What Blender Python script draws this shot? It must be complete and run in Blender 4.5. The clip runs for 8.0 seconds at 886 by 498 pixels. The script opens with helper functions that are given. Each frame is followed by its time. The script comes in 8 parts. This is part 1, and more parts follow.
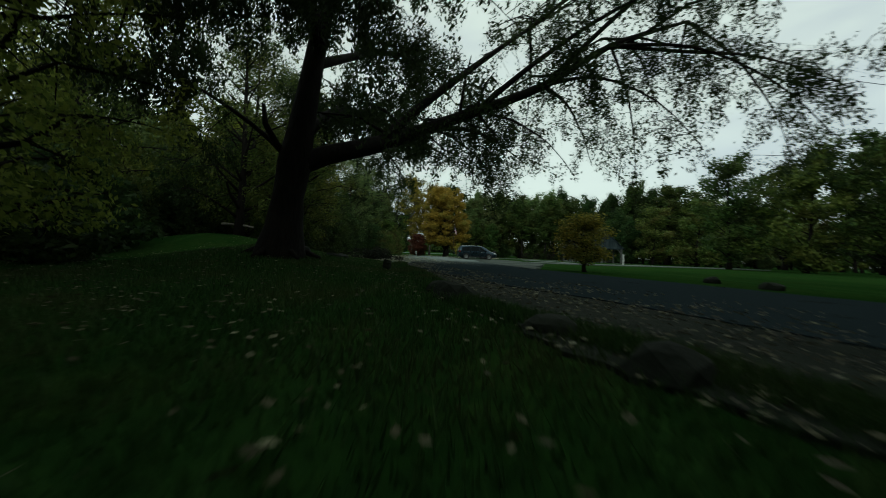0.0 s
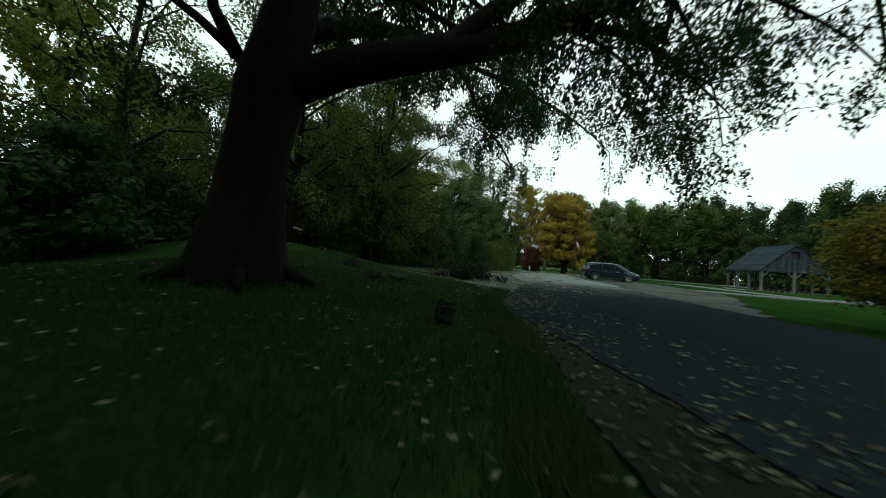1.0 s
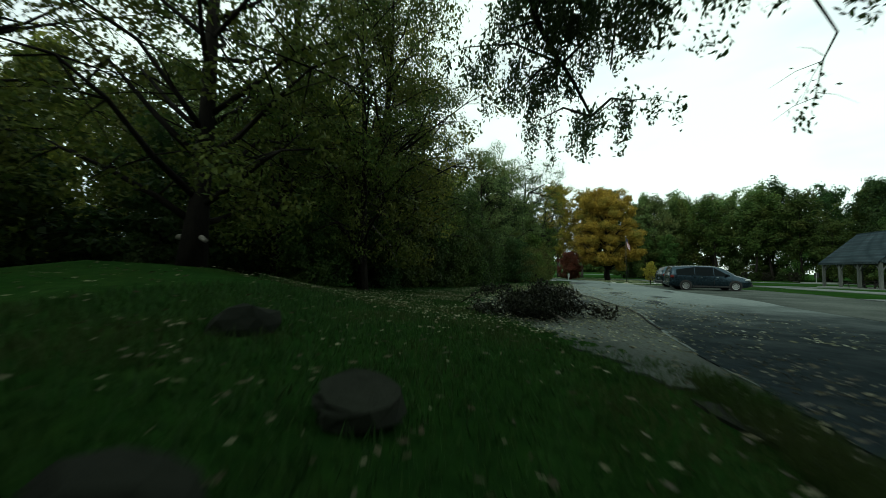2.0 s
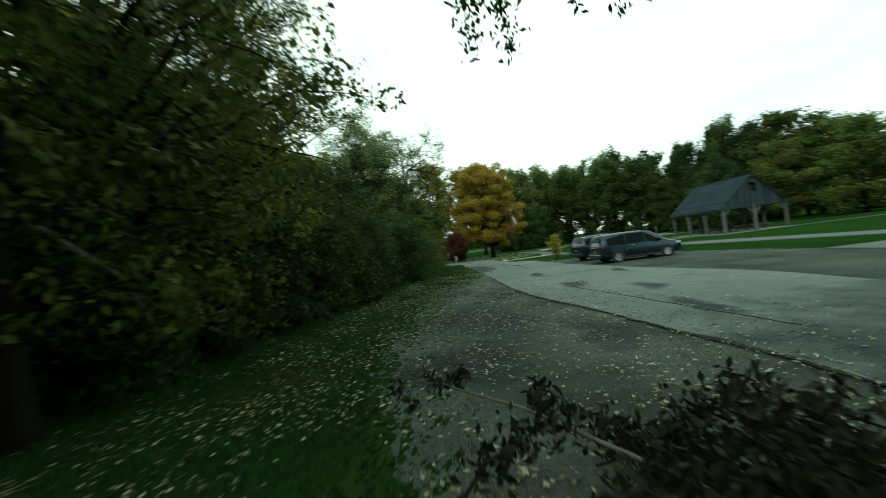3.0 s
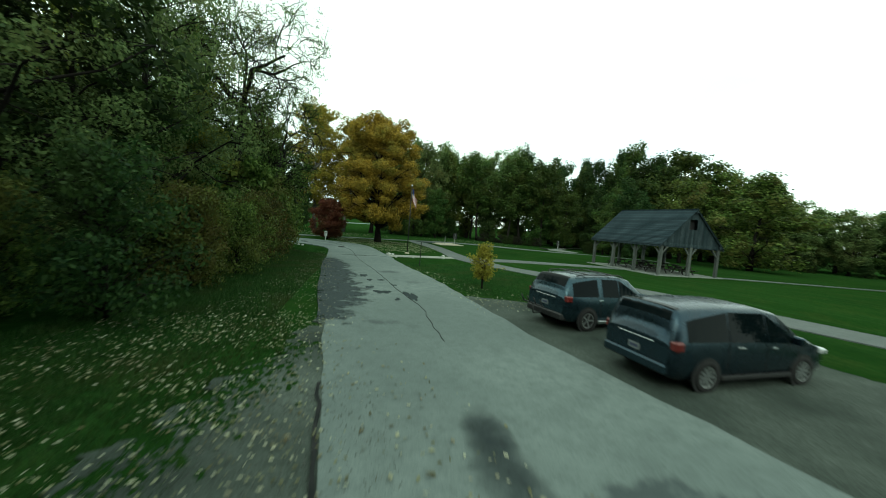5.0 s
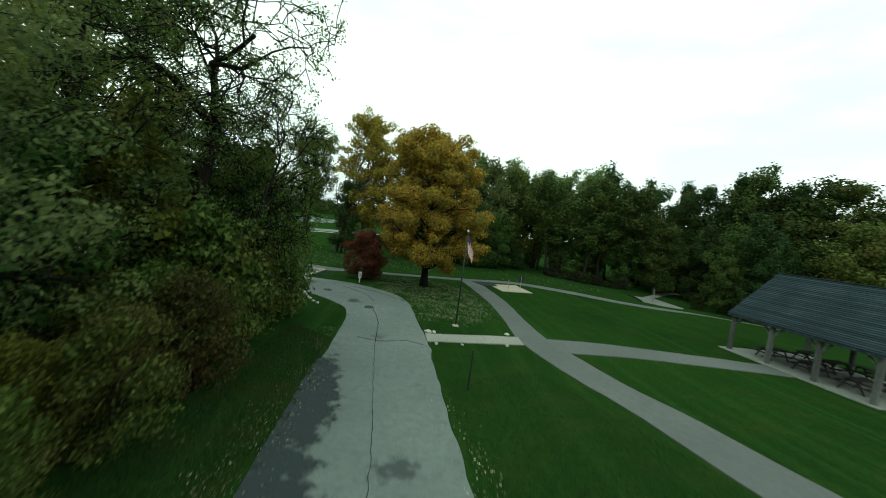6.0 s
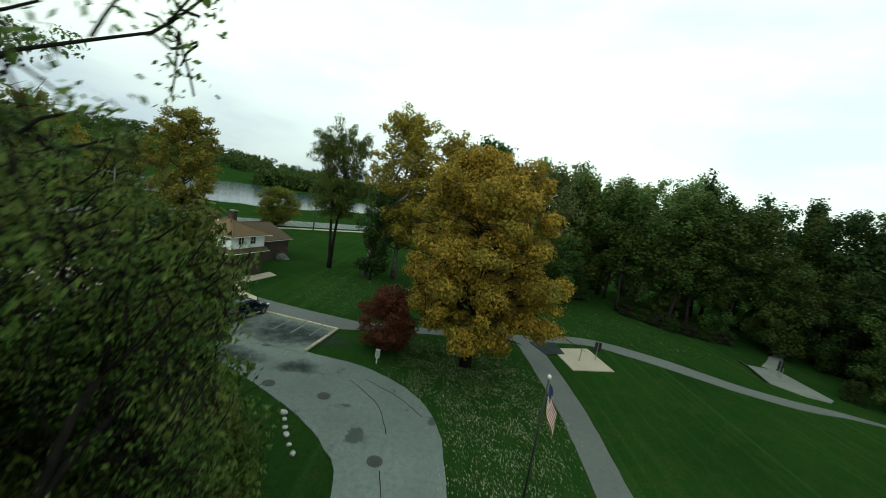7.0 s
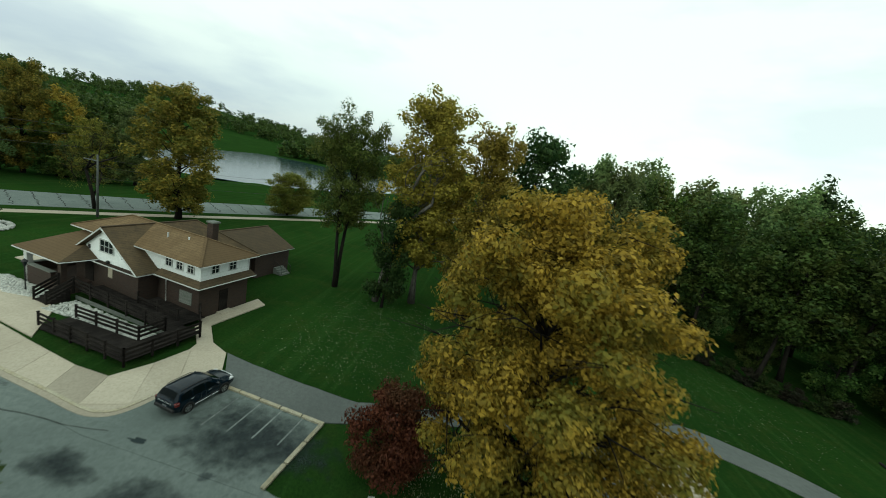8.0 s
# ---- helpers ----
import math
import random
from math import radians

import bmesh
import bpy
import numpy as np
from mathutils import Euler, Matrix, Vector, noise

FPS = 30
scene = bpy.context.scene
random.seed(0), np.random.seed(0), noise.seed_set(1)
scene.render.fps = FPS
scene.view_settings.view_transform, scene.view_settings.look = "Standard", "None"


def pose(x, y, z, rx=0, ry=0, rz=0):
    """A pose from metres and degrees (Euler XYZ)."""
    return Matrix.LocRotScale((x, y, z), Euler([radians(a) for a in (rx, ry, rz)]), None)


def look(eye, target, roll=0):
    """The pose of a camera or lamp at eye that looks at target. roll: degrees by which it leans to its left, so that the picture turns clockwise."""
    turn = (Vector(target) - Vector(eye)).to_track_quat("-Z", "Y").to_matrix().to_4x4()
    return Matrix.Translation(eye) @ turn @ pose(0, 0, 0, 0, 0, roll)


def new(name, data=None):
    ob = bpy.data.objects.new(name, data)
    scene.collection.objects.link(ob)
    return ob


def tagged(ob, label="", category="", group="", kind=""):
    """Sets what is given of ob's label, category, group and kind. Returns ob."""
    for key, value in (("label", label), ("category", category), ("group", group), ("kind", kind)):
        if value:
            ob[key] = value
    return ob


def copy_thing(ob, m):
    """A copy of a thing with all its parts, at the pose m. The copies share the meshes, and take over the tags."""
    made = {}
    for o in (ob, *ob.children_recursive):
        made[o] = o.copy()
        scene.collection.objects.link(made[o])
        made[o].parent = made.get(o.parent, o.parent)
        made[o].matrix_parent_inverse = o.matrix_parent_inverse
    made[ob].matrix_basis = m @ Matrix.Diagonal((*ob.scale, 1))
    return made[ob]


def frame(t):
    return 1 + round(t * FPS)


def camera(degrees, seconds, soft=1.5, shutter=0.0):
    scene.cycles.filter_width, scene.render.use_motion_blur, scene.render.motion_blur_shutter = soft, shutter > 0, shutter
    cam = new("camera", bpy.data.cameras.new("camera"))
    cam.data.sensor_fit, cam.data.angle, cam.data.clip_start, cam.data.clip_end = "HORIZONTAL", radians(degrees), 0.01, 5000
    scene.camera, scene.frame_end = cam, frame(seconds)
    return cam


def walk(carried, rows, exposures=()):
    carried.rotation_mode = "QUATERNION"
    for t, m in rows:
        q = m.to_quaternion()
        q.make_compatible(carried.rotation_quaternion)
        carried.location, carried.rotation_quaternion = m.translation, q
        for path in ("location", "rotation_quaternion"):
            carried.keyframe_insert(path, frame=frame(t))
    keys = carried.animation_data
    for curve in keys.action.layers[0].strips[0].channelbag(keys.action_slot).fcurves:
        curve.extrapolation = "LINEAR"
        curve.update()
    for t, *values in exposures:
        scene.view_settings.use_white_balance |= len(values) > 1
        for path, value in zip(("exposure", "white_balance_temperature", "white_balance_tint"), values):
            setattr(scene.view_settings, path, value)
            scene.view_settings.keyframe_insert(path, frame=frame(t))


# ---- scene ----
cam = camera(99.5, 8.0, 0.8, 0.22)
SCALE = 1.16  # the plan is drawn in units of 1.16 m
PATH = [
    (0, (0.081, -0.968, 1.166), (0.069, 1.032, 1.18), 2.2),
    (0.5, (0.214, 2.868, 1.432), (-0.149, 4.835, 1.45), 6.7),
    (0.6, (0.167, 3.633, 1.437), (-0.263, 5.586, 1.476), 5.1),
    (1, (-0.376, 6.589, 1.385), (-0.982, 8.495, 1.433), 4.2),
    (1.5, (-1.58, 10.128, 1.232), (-2.321, 11.982, 1.34), 1.1),
    (2.8, (-5.44, 19.878, 2.248), (-5.813, 21.842, 2.317), -5.6),
    (3, (-5.747, 21.269, 2.229), (-5.831, 23.267, 2.239), -7.4),
    (3.5, (-6.635, 24.224, 2.037), (-6.125, 26.154, 1.91), -7.0),
    (4, (-6.474, 27.643, 1.865), (-5.75, 29.5, 1.697), -3.0),
    (4.2, (-6.063, 29.021, 1.926), (-5.333, 30.876, 1.758), -1.3),
    (5.3, (-3.18, 39.065, 3.694), (-2.779, 41.021, 3.581), 6.4),
    (5.5, (-2.674, 41.14, 4.138), (-2.344, 43.11, 4.047), 6.7),
    (6, (-2.12, 46.59, 6.537), (-1.936, 48.578, 6.413), 7.7),
    (6.5, (-2.071, 52.385, 9.166), (-2.008, 54.376, 8.982), 8.9),
    (6.7, (-2.255, 54.677, 10.115), (-2.212, 56.668, 9.927), 9.1),
    (7, (-2.646, 58.13, 11.919), (-2.683, 60.114, 11.67), 9.7),
    (7.5, (-3.346, 63.515, 14.991), (-3.478, 65.475, 14.612), 11.2),
    (7.7, (-3.752, 65.561, 15.532), (-3.901, 67.516, 15.137), 11.9),
    (8, (-4.384, 69.134, 15.841), (-4.53, 71.085, 15.428), 11.4),
]
walk(cam, [(t, look(Vector(eye) * SCALE, Vector(target) * SCALE, roll)) for t, eye, target, roll in PATH],
     [(0.0, -0.92, 6300, -10), (0.5, -0.7, 6280, -9), (1.0, -0.4, 6220, -9), (1.5, -0.40, 6220, -9), (2.8, -0.15, 6380, -20), (4.2, -0.02, 6400, -19), (5.3, -0.04, 6420, -19), (6.0, -0.22, 6500, -15), (7.0, -0.36, 6480, -11), (8.0, -0.43, 6460, -11)])

# ---- sky and sun: an overcast autumn afternoon ----
world = bpy.data.worlds.new("overcast_sky")
scene.world = world
world.use_nodes = True
wn, wl = world.node_tree.nodes, world.node_tree.links
wn.clear()
w_out = wn.new("ShaderNodeOutputWorld")
w_bg = wn.new("ShaderNodeBackground")
w_bg.inputs["Strength"].default_value = 1.0
SUN_EL, SUN_AZ = radians(27), radians(205)
sky = wn.new("ShaderNodeTexSky")
sky.sky_type = "NISHITA"
sky.sun_disc = False
sky.sun_elevation, sky.sun_rotation = SUN_EL, SUN_AZ
sky_gain = wn.new("ShaderNodeVectorMath")
sky_gain.operation = "SCALE"
sky_gain.inputs["Scale"].default_value = 0.03
wl.new(sky.outputs["Color"], sky_gain.inputs[0])
w_co = wn.new("ShaderNodeTexCoord")
w_map = wn.new("ShaderNodeMapping")
w_map.inputs["Scale"].default_value = (1.0, 1.0, 3.2)
wl.new(w_co.outputs["Generated"], w_map.inputs["Vector"])
w_noise = wn.new("ShaderNodeTexNoise")
w_noise.inputs["Scale"].default_value = 2.3
w_noise.inputs["Detail"].default_value = 6.0
w_noise.inputs["Roughness"].default_value = 0.52
wl.new(w_map.outputs["Vector"], w_noise.inputs["Vector"])
w_ramp = wn.new("ShaderNodeValToRGB")
w_ramp.color_ramp.elements[0].position, w_ramp.color_ramp.elements[0].color = 0.33, (1.12, 1.13, 1.20, 1)
w_ramp.color_ramp.elements[1].position, w_ramp.color_ramp.elements[1].color = 0.50, (1.37, 1.39, 1.35, 1)
wl.new(w_noise.outputs["Fac"], w_ramp.inputs["Fac"])
w_axes = wn.new("ShaderNodeSeparateXYZ")
wl.new(w_co.outputs["Generated"], w_axes.inputs[0])
w_low = wn.new("ShaderNodeMapRange")  # low over the horizon
w_low.interpolation_type = "SMOOTHSTEP"
w_low.inputs["From Min"].default_value, w_low.inputs["From Max"].default_value = 0.26, 0.0
wl.new(w_axes.outputs["Z"], w_low.inputs["Value"])
w_west = wn.new("ShaderNodeMapRange")  # towards the lake
w_west.interpolation_type = "SMOOTHSTEP"
w_west.inputs["From Min"].default_value, w_west.inputs["From Max"].default_value = 0.1, -0.45
wl.new(w_axes.outputs["X"], w_west.inputs["Value"])
w_bank = wn.new("ShaderNodeMath")
w_bank.operation = "MULTIPLY"
wl.new(w_low.outputs[0], w_bank.inputs[0])
wl.new(w_west.outputs[0], w_bank.inputs[1])
w_rag = wn.new("ShaderNodeMath")
w_rag.operation = "MULTIPLY"
wl.new(w_bank.outputs[0], w_rag.inputs[0])
w_rag_noise = wn.new("ShaderNodeMapRange")
w_rag_noise.inputs["From Min"].default_value, w_rag_noise.inputs["From Max"].default_value = 0.62, 0.36
w_rag_noise.inputs["To Min"].default_value = 0.55
wl.new(w_noise.outputs["Fac"], w_rag_noise.inputs["Value"])
wl.new(w_rag_noise.outputs[0], w_rag.inputs[1])
w_cloud = wn.new("ShaderNodeMix")
w_cloud.data_type = "RGBA"
w_cloud.inputs["B"].default_value = (0.53, 0.585, 0.79, 1)
wl.new(w_rag.outputs[0], w_cloud.inputs["Factor"])
wl.new(w_ramp.outputs["Color"], w_cloud.inputs["A"])
w_add = wn.new("ShaderNodeVectorMath")
w_add.operation = "ADD"
wl.new(w_cloud.outputs["Result"], w_add.inputs[0])
wl.new(sky_gain.outputs["Vector"], w_add.inputs[1])
wl.new(w_add.outputs["Vector"], w_bg.inputs["Color"])
wl.new(w_bg.outputs["Background"], w_out.inputs["Surface"])

sun_data = bpy.data.lights.new("sun", "SUN")
sun_data.energy, sun_data.angle, sun_data.color = 1.1, radians(40), (1.0, 0.96, 0.9)
sun = new("sun", sun_data)
sun.matrix_world = look((0, 0, 40), (40 * math.sin(SUN_AZ) * -1.0, 40 * math.cos(SUN_AZ) * -1.0, 40 - 40 * math.tan(SUN_EL)))


# ---- materials ----
def node_material(name):
    m = bpy.data.materials.new(name)
    m.use_nodes = True
    n, l = m.node_tree.nodes, m.node_tree.links
    return m, n, l, n["Principled BSDF"]


def noise_node(n, l, vec, scale, detail=4.0, rough=0.55):
    t = n.new("ShaderNodeTexNoise")
    t.inputs["Scale"].default_value, t.inputs["Detail"].default_value, t.inputs["Roughness"].default_value = scale, detail, rough
    l.new(vec, t.inputs["Vector"])
    return t.outputs["Fac"]


def ramp_node(n, l, fac, stops):
    r = n.new("ShaderNodeValToRGB")
    els = r.color_ramp.elements
    while len(els) < len(stops):
        els.new(0.5)
    for e, (p, c) in zip(els, stops):
        e.position, e.color = p, (*c, 1) if len(c) == 3 else c
    l.new(fac, r.inputs["Fac"])
    return r.outputs["Color"]


def mix_node(n, l, fac, a, b, mode="MIX"):
    x = n.new("ShaderNodeMix")
    x.data_type, x.blend_type = "RGBA", mode
    for sock, val in ((x.inputs[0], fac), (x.inputs[6], a), (x.inputs[7], b)):
        if isinstance(val, (int, float)):
            sock.default_value = val
        elif isinstance(val, tuple):
            sock.default_value = (*val, 1)
        else:
            l.new(val, sock)
    return x.outputs[2]


def bump_node(n, l, bsdf, height, strength, distance):
    b = n.new("ShaderNodeBump")
    b.inputs["Strength"].default_value, b.inputs["Distance"].default_value = strength, distance
    l.new(height, b.inputs["Height"])
    l.new(b.outputs["Normal"], bsdf.inputs["Normal"])


def surface(name, c1, c2, c3=None, big=0.5, small=12.0, rough=0.8, bump=0.3, depth=0.01, metal=0.0, stretch=None, world_space=True):
    """A worn surface: two colours in large patches, a third in fine grain, with relief."""
    m, n, l, b = node_material(name)
    if world_space:
        vec = n.new("ShaderNodeNewGeometry").outputs["Position"]
    else:
        vec = n.new("ShaderNodeTexCoord").outputs["Object"]
    if stretch:
        mp = n.new("ShaderNodeMapping")
        mp.inputs["Scale"].default_value = stretch
        l.new(vec, mp.inputs["Vector"])
        vec = mp.outputs["Vector"]
    f1 = noise_node(n, l, vec, big, 5)
    f2 = noise_node(n, l, vec, small, 6, 0.65)
    col = ramp_node(n, l, f1, [(0.36, c1), (0.64, c2)])
    if c3:
        fac = ramp_node(n, l, f2, [(0.42, (0, 0, 0)), (0.68, (0.85, 0.85, 0.85))])
        col = mix_node(n, l, fac, col, c3)
    info = n.new("ShaderNodeObjectInfo")
    val = n.new("ShaderNodeMapRange")
    val.inputs["To Min"].default_value, val.inputs["To Max"].default_value = 0.80, 1.18
    l.new(info.outputs["Random"], val.inputs["Value"])
    hsv = n.new("ShaderNodeHueSaturation")
    l.new(val.outputs["Result"], hsv.inputs["Value"])
    l.new(col, hsv.inputs["Color"])
    l.new(hsv.outputs["Color"], b.inputs["Base Color"])
    b.inputs["Roughness"].default_value, b.inputs["Metallic"].default_value = rough, metal
    b.inputs["Specular IOR Level"].default_value = 0.12 if rough > 0.8 else 0.4
    if bump:
        bump_node(n, l, b, f2, bump, depth)
    return m


def leaf_material(name, dark, mid, light, odd, translucent=0.35, patch=0.35):
    """Leaves: each blade has its own shade; patches of the crown turn colour together."""
    m, n, l, b = node_material(name)
    geo = n.new("ShaderNodeNewGeometry")
    info = n.new("ShaderNodeObjectInfo")
    base = ramp_node(n, l, geo.outputs["Random Per Island"], [(0.0, dark), (0.45, mid), (0.92, light)])
    f = noise_node(n, l, geo.outputs["Position"], patch, 4)
    fac = ramp_node(n, l, f, [(0.48, (0, 0, 0)), (0.66, (0.8, 0.8, 0.8))])
    col = mix_node(n, l, fac, base, odd)
    hsv = n.new("ShaderNodeHueSaturation")
    mr = n.new("ShaderNodeMapRange")
    mr.inputs["To Min"].default_value, mr.inputs["To Max"].default_value = 0.75, 1.2
    l.new(info.outputs["Random"], mr.inputs["Value"])
    l.new(mr.outputs["Result"], hsv.inputs["Value"])
    mh = n.new("ShaderNodeMapRange")
    mh.inputs["To Min"].default_value, mh.inputs["To Max"].default_value = 0.48, 0.515
    l.new(info.outputs["Random"], mh.inputs["Value"])
    l.new(mh.outputs["Result"], hsv.inputs["Hue"])
    l.new(col, hsv.inputs["Color"])
    l.new(hsv.outputs["Color"], b.inputs["Base Color"])
    b.inputs["Roughness"].default_value = 0.62
    b.inputs["Specular IOR Level"].default_value = 0.14
    t = n.new("ShaderNodeBsdfTranslucent")
    l.new(hsv.outputs["Color"], t.inputs["Color"])
    mx = n.new("ShaderNodeMixShader")
    mx.inputs["Fac"].default_value = translucent
    l.new(b.outputs["BSDF"], mx.inputs[1])
    l.new(t.outputs["BSDF"], mx.inputs[2])
    l.new(mx.outputs["Shader"], n["Material Output"].inputs["Surface"])
    return m


def glossy(name, colour, rough=0.3, metal=0.0, coat=0.0, grime=None):
    m, n, l, b = node_material(name)
    vec = n.new("ShaderNodeTexCoord").outputs["Object"]
    f = noise_node(n, l, vec, 3.0, 5)
    dirt = grime or tuple(0.8 * c + 0.01 for c in colour)
    l.new(ramp_node(n, l, f, [(0.4, colour), (0.75, dirt)]), b.inputs["Base Color"])
    r = n.new("ShaderNodeMapRange")
    r.inputs["To Min"].default_value, r.inputs["To Max"].default_value = rough * 0.8, rough * 1.3
    l.new(f, r.inputs["Value"])
    l.new(r.outputs["Result"], b.inputs["Roughness"])
    b.inputs["Metallic"].default_value, b.inputs["Coat Weight"].default_value = metal, coat
    b.inputs["Coat Roughness"].default_value = 0.08
    return m


def grass_material():
    """Mown lawn: broad dull and rich areas, mowing lines, yellowed and bare mottling, fine blades."""
    m, n, l, b = node_material("lawn_grass")
    pos = n.new("ShaderNodeNewGeometry").outputs["Position"]
    f1 = noise_node(n, l, pos, 0.07, 4)
    f2 = noise_node(n, l, pos, 0.45, 9, 0.7)
    f3 = noise_node(n, l, pos, 26.0, 5, 0.7)
    f5 = noise_node(n, l, pos, 5.0, 6, 0.75)
    mp = n.new("ShaderNodeMapping")
    mp.inputs["Rotation"].default_value = (0, 0, radians(-20))
    mp.inputs["Scale"].default_value = (1.2, 0.02, 0.02)
    l.new(pos, mp.inputs["Vector"])
    f4 = noise_node(n, l, mp.outputs["Vector"], 1.0, 3)
    c = ramp_node(n, l, f1, [(0.3, (0.013, 0.036, 0.007)), (0.7, (0.026, 0.068, 0.012))])
    c = mix_node(n, l, ramp_node(n, l, f4, [(0.5, (0, 0, 0)), (0.66, (0.55, 0.55, 0.55))]), c, (0.040, 0.092, 0.022))
    c = mix_node(n, l, ramp_node(n, l, f2, [(0.48, (0, 0, 0)), (0.72, (0.7, 0.7, 0.7))]), c, (0.046, 0.066, 0.016))
    c = mix_node(n, l, ramp_node(n, l, f5, [(0.36, (0.7, 0.7, 0.7)), (0.58, (0, 0, 0))]), c, (0.008, 0.025, 0.006))
    c = mix_node(n, l, ramp_node(n, l, f3, [(0.35, (0.7, 0.7, 0.7)), (0.6, (0, 0, 0))]), c, (0.012, 0.032, 0.010))
    l.new(c, b.inputs["Base Color"])
    b.inputs["Roughness"].default_value = 0.85
    b.inputs["Specular IOR Level"].default_value = 0.0
    bump_node(n, l, b, f3, 0.7, 0.04)
    return m


def asphalt_material(name, light, mid, dark, patch_scale=0.35, amount=0.62):
    """Weathered asphalt: pale worn binder, damp dark patches, fine stones."""
    m, n, l, b = node_material(name)
    pos = n.new("ShaderNodeNewGeometry").outputs["Position"]
    f1 = noise_node(n, l, pos, 0.16, 5)
    f2 = noise_node(n, l, pos, patch_scale, 7, 0.6)
    f3 = noise_node(n, l, pos, 60.0, 4, 0.7)
    f4 = noise_node(n, l, pos, 3.0, 6, 0.65)
    c = ramp_node(n, l, f1, [(0.35, mid), (0.62, light)])
    c = mix_node(n, l, ramp_node(n, l, f4, [(0.4, (0, 0, 0)), (0.7, (0.75, 0.75, 0.75))]), c, tuple(0.82 * x for x in mid))
    f5 = noise_node(n, l, pos, 14.0, 5, 0.75)
    c = mix_node(n, l, ramp_node(n, l, f5, [(0.3, (0.6, 0.6, 0.6)), (0.5, (0, 0, 0))]), c, tuple(0.62 * x for x in mid))
    c = mix_node(n, l, ramp_node(n, l, f2, [(amount, (0, 0, 0)), (amount + 0.05, (0.85, 0.85, 0.85))]), c, dark)
    c = mix_node(n, l, ramp_node(n, l, f3, [(0.35, (0.35, 0.35, 0.35)), (0.6, (0, 0, 0))]), c, dark)
    l.new(c, b.inputs["Base Color"])
    b.inputs["Specular IOR Level"].default_value = 0.08
    l.new(ramp_node(n, l, f2, [(amount, (0.85, 0.85, 0.85)), (amount + 0.05, (0.5, 0.5, 0.5))]), b.inputs["Roughness"])
    bump_node(n, l, b, f3, 0.5, 0.006)
    return m


def shingle_material(name, c1, c2, c3, courses=1):
    m, n, l, b = node_material(name)
    geo = n.new("ShaderNodeNewGeometry")
    f1 = noise_node(n, l, geo.outputs["Position"], 0.5, 5)
    f2 = noise_node(n, l, geo.outputs["Position"], 9.0, 5, 0.7)
    c = ramp_node(n, l, f1, [(0.35, c1), (0.65, c2)])
    info = n.new("ShaderNodeObjectInfo")
    add = n.new("ShaderNodeMath")
    add.operation = "ADD"
    l.new(geo.outputs["Random Per Island"], add.inputs[0])
    l.new(info.outputs["Random"], add.inputs[1])
    fr = n.new("ShaderNodeMath")
    fr.operation = "FRACT"
    l.new(add.outputs[0], fr.inputs[0])
    c = mix_node(n, l, ramp_node(n, l, fr.outputs[0], [(0.2, (0, 0, 0)), (1.0, (0.75, 0.75, 0.75))]), c, c3)
    c = mix_node(n, l, ramp_node(n, l, f2, [(0.45, (0, 0, 0)), (0.75, (0.5, 0.5, 0.5))]), c, tuple(x * 0.6 for x in c3))
    if courses:
        wave = n.new("ShaderNodeTexWave")
        wave.wave_type, wave.bands_direction, wave.wave_profile = "BANDS", "Z", "SAW"
        wave.inputs["Scale"].default_value, wave.inputs["Distortion"].default_value = 2.6, 0.35
        l.new(geo.outputs["Position"], wave.inputs["Vector"])
        tabs = n.new("ShaderNodeTexVoronoi")
        tabs.inputs["Scale"].default_value = 3.2
        l.new(geo.outputs["Position"], tabs.inputs["Vector"])
        c = mix_node(n, l, ramp_node(n, l, tabs.outputs["Color"], [(0.3, (0, 0, 0)), (0.8, (0.45, 0.45, 0.45))]), c, c3)
        c = mix_node(n, l, ramp_node(n, l, wave.outputs["Fac"], [(0.0, (0.55, 0.55, 0.55)), (0.25, (0, 0, 0))]), c, tuple(x * 0.55 for x in c3))
    l.new(c, b.inputs["Base Color"])
    b.inputs["Roughness"].default_value = 0.9
    b.inputs["Specular IOR Level"].default_value = 0.15
    bump_node(n, l, b, f2, 0.4, 0.01)
    return m


def brick_material():
    m, n, l, b = node_material("dark_brick")
    co = n.new("ShaderNodeTexCoord").outputs["Object"]
    mp = n.new("ShaderNodeMapping")
    mp.inputs["Rotation"].default_value = (radians(90), 0, 0)
    sep = n.new("ShaderNodeSeparateXYZ")
    l.new(co, sep.inputs[0])
    add = n.new("ShaderNodeMath")
    l.new(sep.outputs["X"], add.inputs[0])
    l.new(sep.outputs["Y"], add.inputs[1])
    com = n.new("ShaderNodeCombineXYZ")
    l.new(add.outputs[0], com.inputs["X"])
    l.new(sep.outputs["Z"], com.inputs["Y"])
    bt = n.new("ShaderNodeTexBrick")
    bt.inputs["Scale"].default_value = 1.0
    bt.inputs["Brick Width"].default_value, bt.inputs["Row Height"].default_value = 0.215, 0.075
    bt.inputs["Mortar Size"].default_value = 0.008
    bt.inputs["Color1"].default_value = (0.024, 0.013, 0.009, 1)
    bt.inputs["Color2"].default_value = (0.046, 0.024, 0.015, 1)
    bt.inputs["Mortar"].default_value = (0.040, 0.034, 0.030, 1)
    l.new(com.outputs[0], bt.inputs["Vector"])
    f = noise_node(n, l, co, 1.2, 5)
    c = mix_node(n, l, ramp_node(n, l, f, [(0.45, (0, 0, 0)), (0.75, (0.6, 0.6, 0.6))]), bt.outputs["Color"], (0.034, 0.024, 0.017))
    l.new(c, b.inputs["Base Color"])
    b.inputs["Roughness"].default_value = 0.85
    inv = n.new("ShaderNodeMath")
    inv.operation = "SUBTRACT"
    inv.inputs[0].default_value = 1.0
    l.new(bt.outputs["Fac"], inv.inputs[1])
    bump_node(n, l, b, inv.outputs[0], 0.5, 0.008)
    return m


